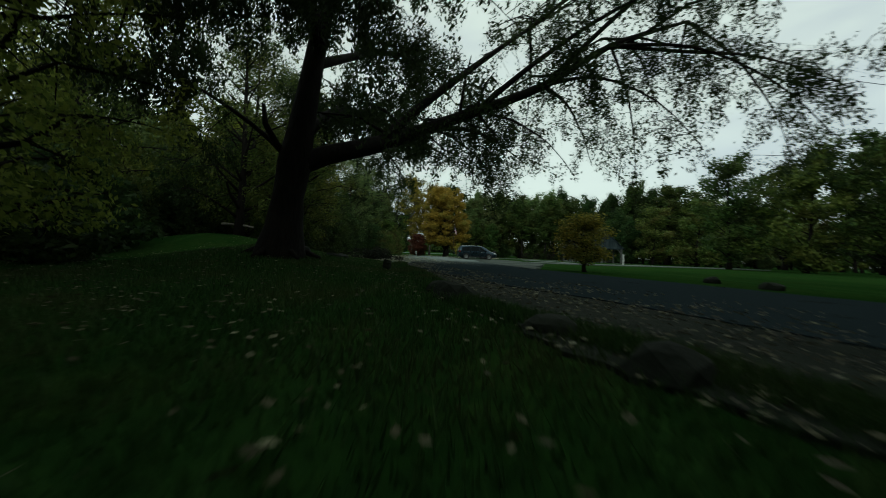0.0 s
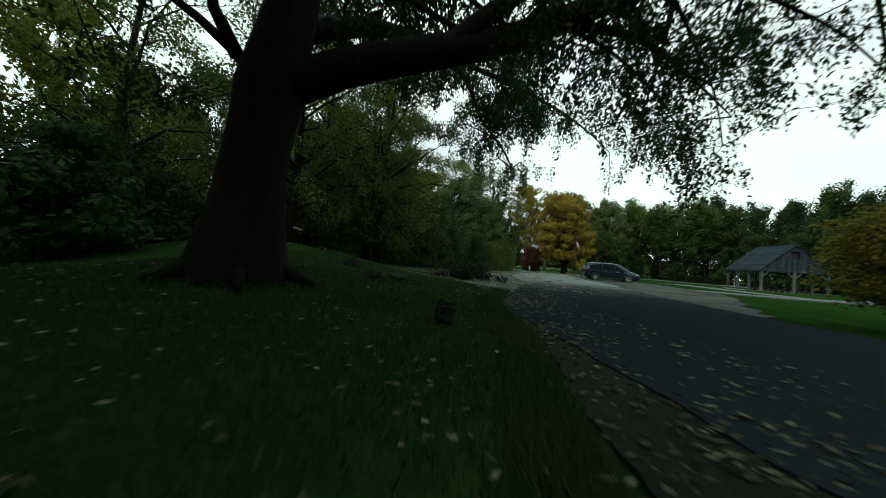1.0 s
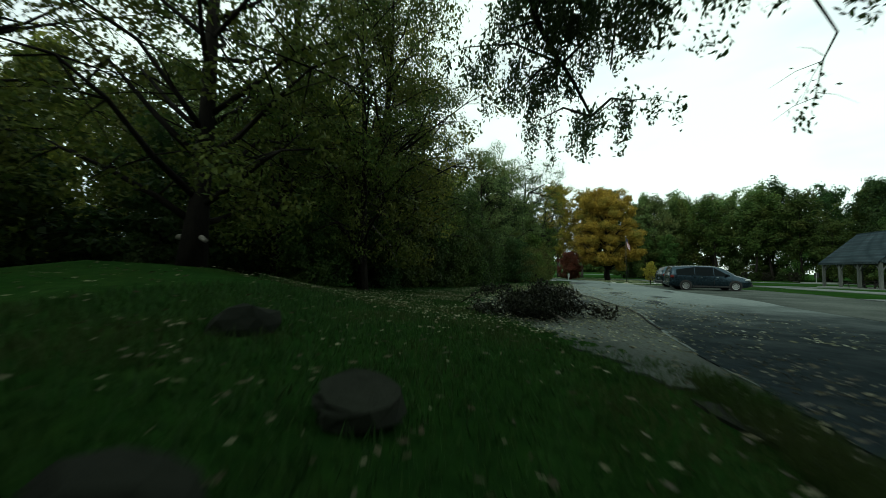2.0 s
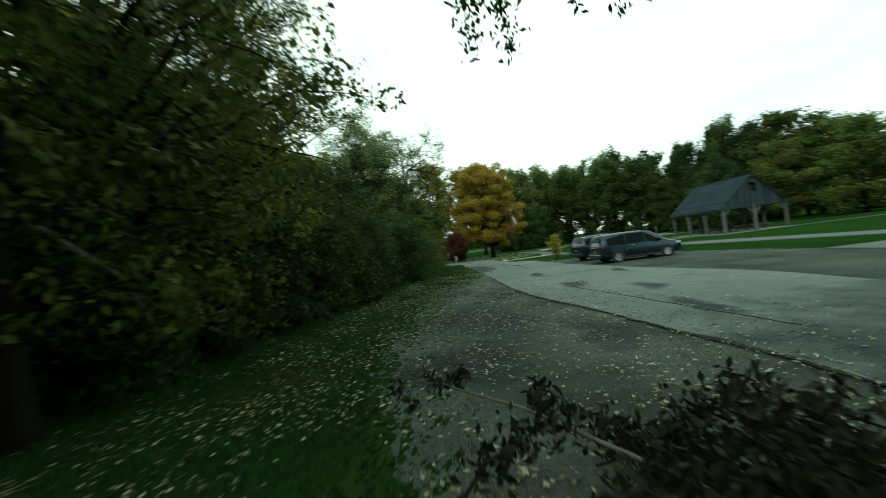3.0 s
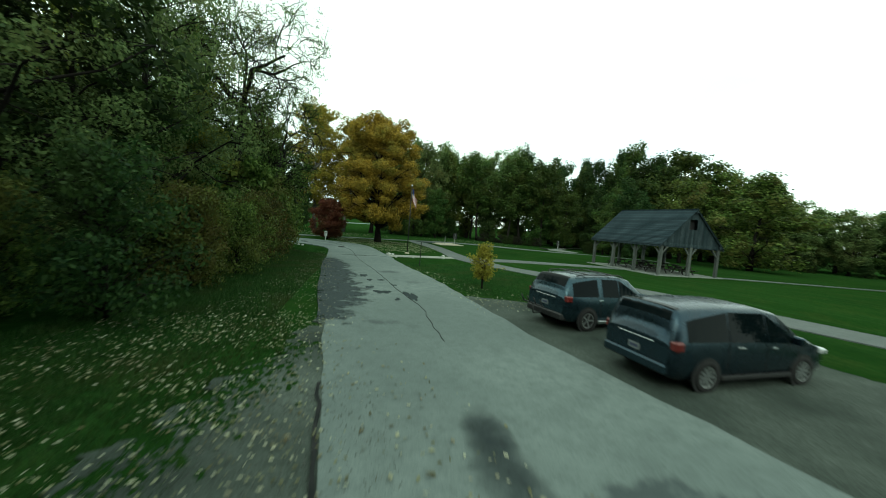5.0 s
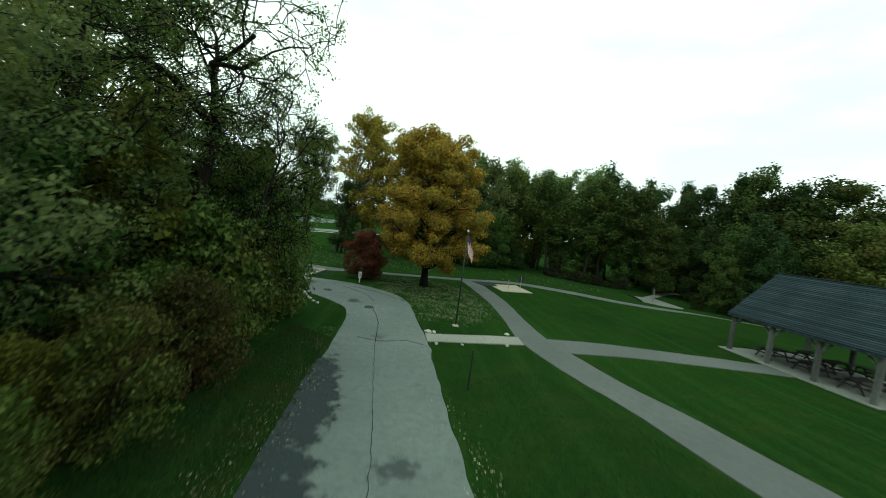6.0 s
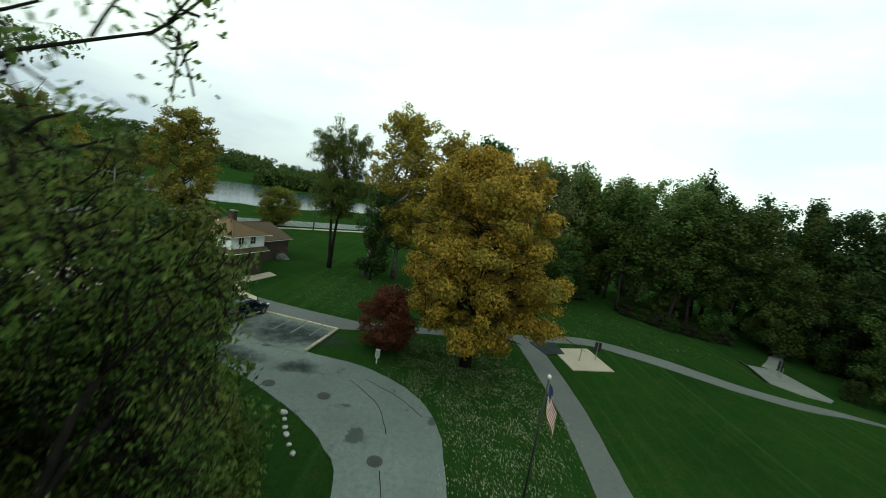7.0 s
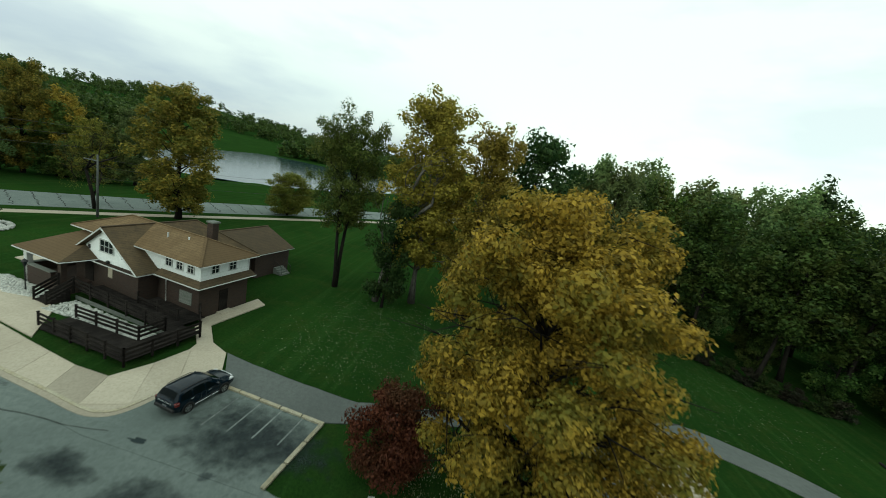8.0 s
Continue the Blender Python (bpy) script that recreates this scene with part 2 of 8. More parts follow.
def water_material():
    m, n, l, b = node_material("lake_water")
    pos = n.new("ShaderNodeNewGeometry").outputs["Position"]
    f = noise_node(n, l, pos, 1.6, 5)
    b.inputs["Base Color"].default_value = (0.02, 0.045, 0.05, 1)
    b.inputs["Roughness"].default_value = 0.12
    b.inputs["IOR"].default_value = 1.33
    b.inputs["Specular IOR Level"].default_value = 0.3
    bump_node(n, l, b, f, 0.25, 0.05)
    return m


def glass_material(name, tint=(0.003, 0.006, 0.007), spec=0.06):
    m, n, l, b = node_material(name)
    b.inputs["Base Color"].default_value = (*tint, 1)
    b.inputs["Roughness"].default_value = 0.03
    b.inputs["Specular IOR Level"].default_value = spec
    return m


GRASS = grass_material()
ASPHALT = asphalt_material("worn_asphalt", (0.200, 0.238, 0.224), (0.150, 0.182, 0.172), (0.045, 0.058, 0.060))
WALK_ASPHALT = asphalt_material("walk_asphalt", (0.150, 0.168, 0.160), (0.120, 0.135, 0.130), (0.06, 0.07, 0.07), 0.5, 0.75)
GRAVEL = surface("gravel_shoulder", (0.032, 0.043, 0.036), (0.098, 0.117, 0.101), (0.028, 0.034, 0.028), 0.4, 22, 0.95, 0.8, 0.03)
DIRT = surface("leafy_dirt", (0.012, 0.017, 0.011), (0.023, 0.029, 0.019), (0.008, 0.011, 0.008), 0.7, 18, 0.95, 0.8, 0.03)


def damp_shade_material(name, base, scale, dry=0.88, soaked=1.35, cover=0.92, sheen=0.15):
    """A dark film for damp and for painted tree shade, fading out raggedly where its point attribute falls to nothing.
    """
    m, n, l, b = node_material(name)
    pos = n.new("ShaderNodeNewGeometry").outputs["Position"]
    film_weight = n.new("ShaderNodeAttribute")
    film_weight.attribute_name = "film_weight"
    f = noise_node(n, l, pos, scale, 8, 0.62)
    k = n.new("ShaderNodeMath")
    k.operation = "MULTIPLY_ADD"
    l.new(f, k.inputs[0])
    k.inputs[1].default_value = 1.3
    l.new(film_weight.outputs["Fac"], k.inputs[2])
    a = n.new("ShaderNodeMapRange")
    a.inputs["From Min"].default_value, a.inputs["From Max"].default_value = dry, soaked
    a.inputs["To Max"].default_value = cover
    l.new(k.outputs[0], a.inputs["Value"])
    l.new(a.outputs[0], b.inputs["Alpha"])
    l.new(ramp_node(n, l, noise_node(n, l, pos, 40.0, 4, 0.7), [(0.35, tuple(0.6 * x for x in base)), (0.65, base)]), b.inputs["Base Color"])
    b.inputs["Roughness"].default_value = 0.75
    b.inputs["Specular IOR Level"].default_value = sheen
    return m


DAMP = damp_shade_material("damp_film", (0.030, 0.042, 0.045), 1.1, 0.78, 1.45, 0.78)
DAMP_STRIP = damp_shade_material("damp_strip_film", (0.040, 0.055, 0.058), 1.7, 0.98, 1.22)
# tree shade on the road, put into the colour of this film
ROAD_SHADE = damp_shade_material("painted_road_shade_film", (0.030, 0.042, 0.047), 0.8, 0.55, 1.5, 0.98, 0.0)
PATCH = surface("dark_sealed_asphalt", (0.017, 0.026, 0.028), (0.032, 0.045, 0.047), (0.036, 0.048, 0.049), 0.8, 30, 0.9, 0.4, 0.006)
TAR = surface("tar_seam", (0.012, 0.014, 0.014), (0.03, 0.03, 0.03), None, 2, 30, 0.98, 0.3, 0.004)
CONCRETE = surface("pale_concrete", (0.42, 0.378, 0.300), (0.47, 0.430, 0.345), (0.35, 0.315, 0.250), 0.35, 7, 0.9, 0.15, 0.004)
CONCRETE_DULL = surface("dull_concrete", (0.155, 0.172, 0.156), (0.205, 0.222, 0.202), (0.105, 0.118, 0.106), 0.35, 9, 0.9, 0.35, 0.006)
CONCRETE_GREY = surface("grey_concrete", (0.27, 0.285, 0.250), (0.33, 0.340, 0.300), (0.21, 0.225, 0.200), 0.35, 5, 0.9, 0.12, 0.004)
CURB_PAINT = surface("worn_kerb_paint", (0.40, 0.36, 0.24), (0.46, 0.43, 0.33), (0.20, 0.19, 0.16), 1.2, 9, 0.9, 0.4, 0.006)
LINE_PAINT = surface("worn_line_paint", (0.25, 0.275, 0.265), (0.16, 0.185, 0.18), (0.10, 0.12, 0.12), 1.5, 7, 0.9, 0.2, 0.003)
BARK = surface("dark_bark", (0.011, 0.0105, 0.009), (0.023, 0.020, 0.0165), (0.006, 0.0055, 0.005), 1.5, 7, 0.95, 1.0, 0.06, stretch=(1, 1, 0.22))
BARK_GREY = surface("grey_bark", (0.095, 0.090, 0.080), (0.15, 0.142, 0.128), (0.045, 0.042, 0.037), 1.5, 7, 0.95, 0.9, 0.05, stretch=(1, 1, 0.25))
DEADWOOD = surface("bleached_deadwood", (0.16, 0.15, 0.13), (0.22, 0.21, 0.18), (0.08, 0.075, 0.065), 1.5, 9, 0.9, 0.8, 0.02)
ROCK = surface("pale_limestone", (0.40, 0.42, 0.40), (0.52, 0.53, 0.50), (0.22, 0.23, 0.21), 0.9, 5, 0.9, 0.6, 0.03)
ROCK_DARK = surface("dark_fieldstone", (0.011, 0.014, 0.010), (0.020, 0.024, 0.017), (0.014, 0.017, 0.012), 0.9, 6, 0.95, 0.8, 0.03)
BRICK = brick_material()
SIDING = surface("white_siding", (0.74, 0.79, 0.80), (0.80, 0.84, 0.85), (0.66, 0.70, 0.71), 0.6, 5, 0.55, 0.1, 0.004)
TRIM = surface("white_trim", (0.50, 0.53, 0.53), (0.60, 0.62, 0.61), None, 0.8, 6, 0.6, 0.0)
SHINGLE = shingle_material("tan_shingle", (0.140, 0.096, 0.050), (0.180, 0.128, 0.070), (0.098, 0.068, 0.038))
SHINGLE_DARK = shingle_material("weathered_shingle", (0.092, 0.070, 0.042), (0.130, 0.094, 0.054), (0.058, 0.046, 0.032))
SHAKE = shingle_material("grey_shake", (0.022, 0.040, 0.049), (0.038, 0.060, 0.072), (0.012, 0.021, 0.026), 0)
BOARD_GREY = surface("weathered_board", (0.018, 0.030, 0.035), (0.050, 0.068, 0.076), (0.010, 0.016, 0.019), 0.9, 7, 0.9, 0.5, 0.01, stretch=(3, 3, 0.3))
POST_GREY = surface("silvered_timber", (0.072, 0.082, 0.078), (0.135, 0.146, 0.136), (0.05, 0.056, 0.053), 1.1, 8, 0.9, 0.6, 0.012, stretch=(2, 2, 0.3))
DECK_WOOD = surface("dark_stained_deck", (0.014, 0.012, 0.011), (0.032, 0.028, 0.025), (0.009, 0.008, 0.008), 0.8, 9, 1.0, 0.5, 0.006)
TABLE_WOOD = surface("dark_table_wood", (0.020, 0.020, 0.019), (0.045, 0.043, 0.040), None, 1.0, 8, 0.85, 0.3, 0.006)
METAL_DARK = glossy("dark_painted_metal", (0.012, 0.013, 0.014), 0.45, 0.3)
STEEL = glossy("galvanised_steel", (0.32, 0.34, 0.34), 0.42, 0.9)
IRON = glossy("cast_iron", (0.055, 0.062, 0.062), 0.75, 0.2)
RUBBER = glossy("tyre_rubber", (0.007, 0.007, 0.007), 0.9)
ALLOY = glossy("alloy_rim", (0.55, 0.57, 0.58), 0.28, 0.9)
CHROME = glossy("chrome", (0.62, 0.64, 0.65), 0.12, 1.0)
PLASTIC = glossy("black_plastic", (0.014, 0.014, 0.015), 0.55)
RED_LENS = glossy("red_lamp_lens", (0.13, 0.010, 0.008), 0.2, 0.0, 0.3)
CLEAR_LENS = glossy("clear_lamp_lens", (0.55, 0.57, 0.58), 0.1, 0.2, 0.6)
PLATE = glossy("number_plate", (0.22, 0.24, 0.24), 0.5)
PLATE_BAR = glossy("plate_marks", (0.05, 0.06, 0.12), 0.5)
GLASS = glass_material("dark_vehicle_glass")
WINDOW_GLASS = glass_material("window_glass", (0.014, 0.020, 0.022), 0.25)
PAINT_VAN = glossy("blue_grey_car_paint", (0.028, 0.049, 0.066), 0.26, 0.85, 0.25)
PAINT_SUV = glossy("slate_car_paint", (0.034, 0.064, 0.082), 0.26, 0.85, 0.25)
for car_paint in (PAINT_VAN, PAINT_SUV):
    car_paint.node_tree.nodes["Principled BSDF"].inputs["Specular IOR Level"].default_value = 0.4
    car_paint.node_tree.nodes["Principled BSDF"].inputs["Coat Weight"].default_value = 0.15
PAINT_BLACK = glossy("black_car_paint", (0.003, 0.010, 0.019), 0.18, 0.0, 0.15, (0.004, 0.010, 0.015))
PAINT_BLACK.node_tree.nodes["Principled BSDF"].inputs["Specular IOR Level"].default_value = 0.2
FLAG_RED, FLAG_WHITE, FLAG_BLUE = glossy("flag_red", (0.28, 0.03, 0.03), 0.8), glossy("flag_white", (0.62, 0.63, 0.62), 0.8), glossy("flag_blue", (0.02, 0.03, 0.10), 0.8)
SIGN_WHITE = glossy("white_sign", (0.48, 0.50, 0.48), 0.6)
WATER = water_material()
LEAF_GREEN = leaf_material("green_leaves", (0.020, 0.044, 0.011), (0.038, 0.074, 0.016), (0.066, 0.110, 0.024), (0.070, 0.088, 0.020), 0.34)
LEAF_DARK = leaf_material("dark_green_leaves", (0.013, 0.032, 0.010), (0.026, 0.054, 0.015), (0.046, 0.080, 0.021), (0.038, 0.056, 0.015), 0.42)
LEAF_YG = leaf_material("yellow_green_leaves", (0.080, 0.115, 0.022), (0.170, 0.215, 0.040), (0.270, 0.300, 0.062), (0.200, 0.215, 0.042), 0.58)
LEAF_OLIVE = leaf_material("olive_turning_leaves", (0.030, 0.052, 0.012), (0.064, 0.100, 0.020), (0.118, 0.152, 0.030), (0.108, 0.118, 0.026))
LEAF_HEDGE = leaf_material("turning_hedge_leaves", (0.028, 0.052, 0.012), (0.068, 0.112, 0.022), (0.135, 0.185, 0.042), (0.118, 0.106, 0.030), 0.4)
LEAF_WOOD = leaf_material("woodland_leaves", (0.058, 0.098, 0.036), (0.110, 0.165, 0.056), (0.165, 0.225, 0.078), (0.155, 0.175, 0.060), 0.45)
LEAF_ORANGE = leaf_material("orange_brown_leaves", (0.100, 0.074, 0.014), (0.264, 0.176, 0.029), (0.430, 0.283, 0.047), (0.138, 0.142, 0.030), 0.42, patch=0.36)
LEAF_RUST = leaf_material("rust_leaves", (0.026, 0.036, 0.011), (0.052, 0.063, 0.018), (0.110, 0.095, 0.026), (0.135, 0.085, 0.024), 0.42, 0.5)
LEAF_RED = leaf_material("dark_red_leaves", (0.068, 0.029, 0.014), (0.128, 0.052, 0.024), (0.185, 0.082, 0.034), (0.105, 0.062, 0.026), 0.3)
LEAF_AMBER = leaf_material("olive_amber_leaves", (0.082, 0.090, 0.018), (0.180, 0.170, 0.030), (0.330, 0.265, 0.046), (0.130, 0.155, 0.033), 0.42, patch=0.4)
# darker copy of the fallen leaves, with tree shade put into the colour
LEAF_LITTER = leaf_material("shaded_leaf_litter", (0.036, 0.037, 0.018), (0.086, 0.084, 0.044), (0.230, 0.232, 0.140), (0.064, 0.054, 0.028), 0.15, 1.5)
LEAF_DEAD = leaf_material("withered_leaves", (0.006, 0.008, 0.005), (0.014, 0.018, 0.010), (0.028, 0.032, 0.018), (0.020, 0.018, 0.010), 0.1)
LEAF_YELLOW = leaf_material("yellow_leaves", (0.120, 0.115, 0.020), (0.250, 0.220, 0.034), (0.390, 0.325, 0.058), (0.230, 0.195, 0.034), 0.45)
LEAF_FALLEN = leaf_material("fallen_leaves", (0.086, 0.084, 0.030), (0.250, 0.268, 0.140), (0.500, 0.525, 0.380), (0.105, 0.085, 0.040), 0.15, 1.5)
PEBBLE = leaf_material("loose_pebbles", (0.062, 0.070, 0.062), (0.090, 0.100, 0.090), (0.145, 0.156, 0.140), (0.100, 0.106, 0.092), 0.0)
BLADE = leaf_material("grass_blades", (0.014, 0.036, 0.008), (0.028, 0.068, 0.015), (0.050, 0.102, 0.025), (0.056, 0.070, 0.024), 0.35, 0.5)


# ---- helpers for building ----
def raw_mesh(name, verts, faces, material=None, smooth=False):
    me = bpy.data.meshes.new(name)
    me.from_pydata([tuple(v) for v in verts], [], faces)
    if smooth:
        me.polygons.foreach_set("use_smooth", [True] * len(me.polygons))
    if material:
        me.materials.append(material)
    me.update()
    return me


def quads_mesh(name, co, material, per=4):
    """A mesh of separate faces out of an array of corners (n, per, 3)."""
    n = len(co)
    me = bpy.data.meshes.new(name)
    me.vertices.add(n * per)
    me.vertices.foreach_set("co", np.ascontiguousarray(co, dtype=np.float32).ravel())
    me.loops.add(n * per)
    me.loops.foreach_set("vertex_index", np.arange(n * per, dtype=np.int32))
    me.polygons.add(n)
    me.polygons.foreach_set("loop_start", np.arange(0, n * per, per, dtype=np.int32))
    me.polygons.foreach_set("loop_total", np.full(n, per, dtype=np.int32))
    me.materials.append(material)
    me.update(calc_edges=True)
    return me


def part(name, shape, material, parent=None, label="", smooth=False):
    """Links a bmesh or mesh as one object under a thing or a part."""
    if isinstance(shape, bmesh.types.BMesh):
        me = bpy.data.meshes.new(name)
        shape.to_mesh(me)
        shape.free()
        me.materials.append(material)
        if smooth:
            me.polygons.foreach_set("use_smooth", [True] * len(me.polygons))
    else:
        me = shape
    ob = new(name, me)
    if parent:
        ob.parent = parent
    if label:
        tagged(ob, label)
    return ob


def thing(name, m, label, category, group="", kind=""):
    ob = new(name)
    ob.empty_display_size = 0.2
    ob.matrix_world = m
    return tagged(ob, label, category, group, kind)


def add_box(bm, x0, x1, y0, y1, z0, z1, m=None, bevel=0.0):
    co = [(x, y, z) for z in (z0, z1) for x, y in ((x0, y0), (x1, y0), (x1, y1), (x0, y1))]
    vs = [bm.verts.new(m @ Vector(c) if m else c) for c in co]
    fs = [bm.faces.new([vs[i] for i in f]) for f in ((3, 2, 1, 0), (4, 5, 6, 7), (0, 1, 5, 4), (1, 2, 6, 5), (2, 3, 7, 6), (3, 0, 4, 7))]
    if bevel:
        es = list({e for f in fs for e in f.edges})
        bmesh.ops.bevel(bm, geom=es, offset=bevel, segments=1, affect="EDGES")
    return vs


def box(x0, x1, y0, y1, z0, z1, m=None, bevel=0.0):
    bm = bmesh.new()
    add_box(bm, x0, x1, y0, y1, z0, z1, m, bevel)
    return bm


def beam(a, b, w, h, bevel=0.0, bm=None):
    """A timber from a to b, w wide and h high."""
    a, b = Vector(a), Vector(b)
    d = b - a
    m = Matrix.Translation(a) @ d.to_track_quat("X", "Z").to_matrix().to_4x4()
    bm = bm or bmesh.new()
    add_box(bm, 0, d.length, -w / 2, w / 2, -h / 2, h / 2, m, bevel)
    return bm


def tube_arrays(pts, radii, sides=7, twist=0.0):
    """Vertices and faces of a tapered tube through points."""
    verts, faces = [], []
    pts = [Vector(p) for p in pts]
    for i, p in enumerate(pts):
        d = (pts[min(i + 1, len(pts) - 1)] - pts[max(i - 1, 0)]).normalized()
        q = d.to_track_quat("Z", "Y")
        for k in range(sides):
            a = 2 * math.pi * k / sides + twist * i
            verts.append(p + q @ Vector((math.cos(a) * radii[i], math.sin(a) * radii[i], 0)))
    for i in range(len(pts) - 1):
        for k in range(sides):
            k2 = (k + 1) % sides
            faces.append((i * sides + k, i * sides + k2, (i + 1) * sides + k2, (i + 1) * sides + k))
    faces.append(tuple(range(sides - 1, -1, -1)))
    faces.append(tuple((len(pts) - 1) * sides + k for k in range(sides)))
    return verts, faces


def tubes_mesh(name, tubes, material):
    verts, faces = [], []
    for pts, radii, sides in tubes:
        v, f = tube_arrays(pts, radii, sides)
        off = len(verts)
        verts += v
        faces += [tuple(i + off for i in q) for q in f]
    return raw_mesh(name, verts, faces, material, True)


def rod(a, b, r, sides=8, r2=None):
    return tube_arrays([a, b], [r, r if r2 is None else r2], sides)


def smooth_line(pts, step=1.0):
    """Points along a rounded curve through pts, about step apart."""
    p = np.array(pts, dtype=float)
    out = []
    for i in range(len(p) - 1):
        p0, p1, p2, p3 = p[max(i - 1, 0)], p[i], p[i + 1], p[min(i + 2, len(p) - 1)]
        n = max(2, int(np.linalg.norm(p2 - p1) / step))
        for k in range(n):
            t = k / n
            out.append(0.5 * (2 * p1 + (p2 - p0) * t + (2 * p0 - 5 * p1 + 4 * p2 - p3) * t * t + (3 * p1 - p0 - 3 * p2 + p3) * t ** 3))
    out.append(p[-1])
    return np.array(out)


# ---- the ground ----
LAKE = np.array([(-96, 172), (-84, 179), (-72, 184), (-60, 205), (-47, 244), (-44, 300), (-60, 345), (-128, 342), (-172, 346), (-168, 288), (-150, 230), (-120, 190)], dtype=float)


def inside(poly, x, y):
    hit = np.zeros(np.shape(x), dtype=bool)
    j = len(poly) - 1
    for i in range(len(poly)):
        xi, yi, xj, yj = *poly[i], *poly[j]
        hit ^= ((yi > y) != (yj > y)) & (x < (xj - xi) * (y - yi) / (yj - yi + 1e-9) + xi)
        j = i
    return hit


def ground_z(x, y):
    """The lie of the land: a low bank beside the road, a far rise beyond the lake."""
    x, y = np.asarray(x, dtype=float), np.asarray(y, dtype=float)
    z = 0.55 * np.exp(-((x + 13.5) ** 2 / 22 + (y - 23) ** 2 / 60))
    z = z + 0.54 * np.exp(-((x + 6.4) ** 2 / 9 + (y - 12.4) ** 2 / 12))
    z = z + 0.95 * np.exp(-((x + 11.0) ** 2 / 22 + (y - 18.0) ** 2 / 14))
    rise_near = np.clip((y - 50) / 16, 0, 1)
    z = z + 0.44 * (1 - rise_near * rise_near * (3 - 2 * rise_near)) - 0.02
    far = np.clip((np.hypot(x + 20, y - 80) - 300) / 500, 0, 1)
    ang = np.arctan2(y - 80, x + 20)
    west = np.clip((ang - 1.5) / 0.8, 0, 1)
    rise = west * (0.75 + 0.12 * np.sin(ang * 9.0) + 0.06 * np.sin(ang * 23.0)) - 0.06
    z = z + 52 * rise * far * far * (3 - 2 * far)
    return z


def axis_lines(lo, hi, fine_lo, fine_hi, step):
    a = [fine_lo + i * step for i in range(int((fine_hi - fine_lo) / step) + 1)]
    s, x = step, fine_lo
    while x > lo:
        s *= 1.22
        x -= s
        a.insert(0, x)
    s, x = step, a[-1]
    while x < hi:
        s *= 1.22
        x += s
        a.append(x)
    return np.array(a)


GX, GY = axis_lines(-2600, 2600, -60, 60, 1.5), axis_lines(-2600, 2600, -24, 130, 1.5)
gx, gy = np.meshgrid(GX, GY)
gz = ground_z(gx, gy)
shore = inside(LAKE, gx, gy)
gz = np.where(shore, -1.6, gz)
gv = np.stack([gx.ravel(), gy.ravel(), gz.ravel()], 1)
nx = len(GX)
gf = [(j * nx + i, j * nx + i + 1, (j + 1) * nx + i + 1, (j + 1) * nx + i) for j in range(len(GY) - 1) for i in range(nx - 1)]
ground = new("ground", raw_mesh("ground", gv, gf, GRASS, True))
tagged(ground, "mown green lawn and meadow with scattered leaves", "ground", kind="structure")


def flat_mesh(name, left, right, z, material, thick=0.06, wobble=0.0, across=4):
    """A ribbon between two edge lines, following the ground, with a real edge."""
    rng = np.random.RandomState(len(left) * 7 + 3)
    n = len(left)
    verts, faces = [], []
    w = across + 1
    for i in range(n):
        a = left[i] + rng.normal(0, wobble, 2) if wobble else left[i]
        b = right[i] + rng.normal(0, wobble, 2) if wobble else right[i]
        for k in range(w):
            p = a + (b - a) * k / across
            verts.append((p[0], p[1], float(ground_z(p[0], p[1])) + 0.02 + z))
    for i in range(n - 1):
        for k in range(across):
            faces.append((i * w + k, i * w + k + 1, (i + 1) * w + k + 1, (i + 1) * w + k))
    base = len(verts)
    rim = [i * w for i in range(n)] + [(n - 1) * w + k for k in range(1, w)] + [i * w + across for i in range(n - 2, -1, -1)] + [k for k in range(across - 1, 0, -1)]
    for r in rim:
        x, y, zz = verts[r]
        verts.append((x, y, zz - thick))
    m = len(rim)
    for i in range(m):
        j = (i + 1) % m
        faces.append((rim[i], base + i, base + j, rim[j]))
    return raw_mesh(name, verts, faces, material)


def resample(line, n):
    d = np.r_[0, np.cumsum(np.linalg.norm(np.diff(line, axis=0), axis=1))]
    t = np.linspace(0, d[-1], n)
    return np.stack([np.interp(t, d, line[:, 0]), np.interp(t, d, line[:, 1])], 1)


def ribbon(name, left_pts, right_pts, z, material, n, wobble=0.0, across=4, step=1.0, fray=(0.0, 0.0)):
    """fray: how far each edge wanders in and out, as a mown or trodden edge does."""
    le, ri = resample(smooth_line(left_pts, step), n), resample(smooth_line(right_pts, step), n)
    for line, amount, seed in ((le, fray[0], 3.3), (ri, fray[1], 8.1)):
        if amount:
            line[:, 0] += [amount * (noise.noise((0.6 * p[1], seed, 0)) + 0.7 * noise.noise((1.9 * p[1], seed, 4)) + 0.4 * noise.noise((5.0 * p[1], seed, 9))) for p in line]
    return flat_mesh(name, le, ri, z, material, 0.06, wobble, across)


def slab_mesh(name, pts, z0, z1, material):
    n = len(pts)
    verts = [(x, y, z0) for x, y in pts] + [(x, y, z1) for x, y in pts]
    faces = [tuple(range(n, 2 * n)), tuple(range(n - 1, -1, -1))] + [(i, (i + 1) % n, n + (i + 1) % n, n + i) for i in range(n)]
    return raw_mesh(name, verts, faces, material)


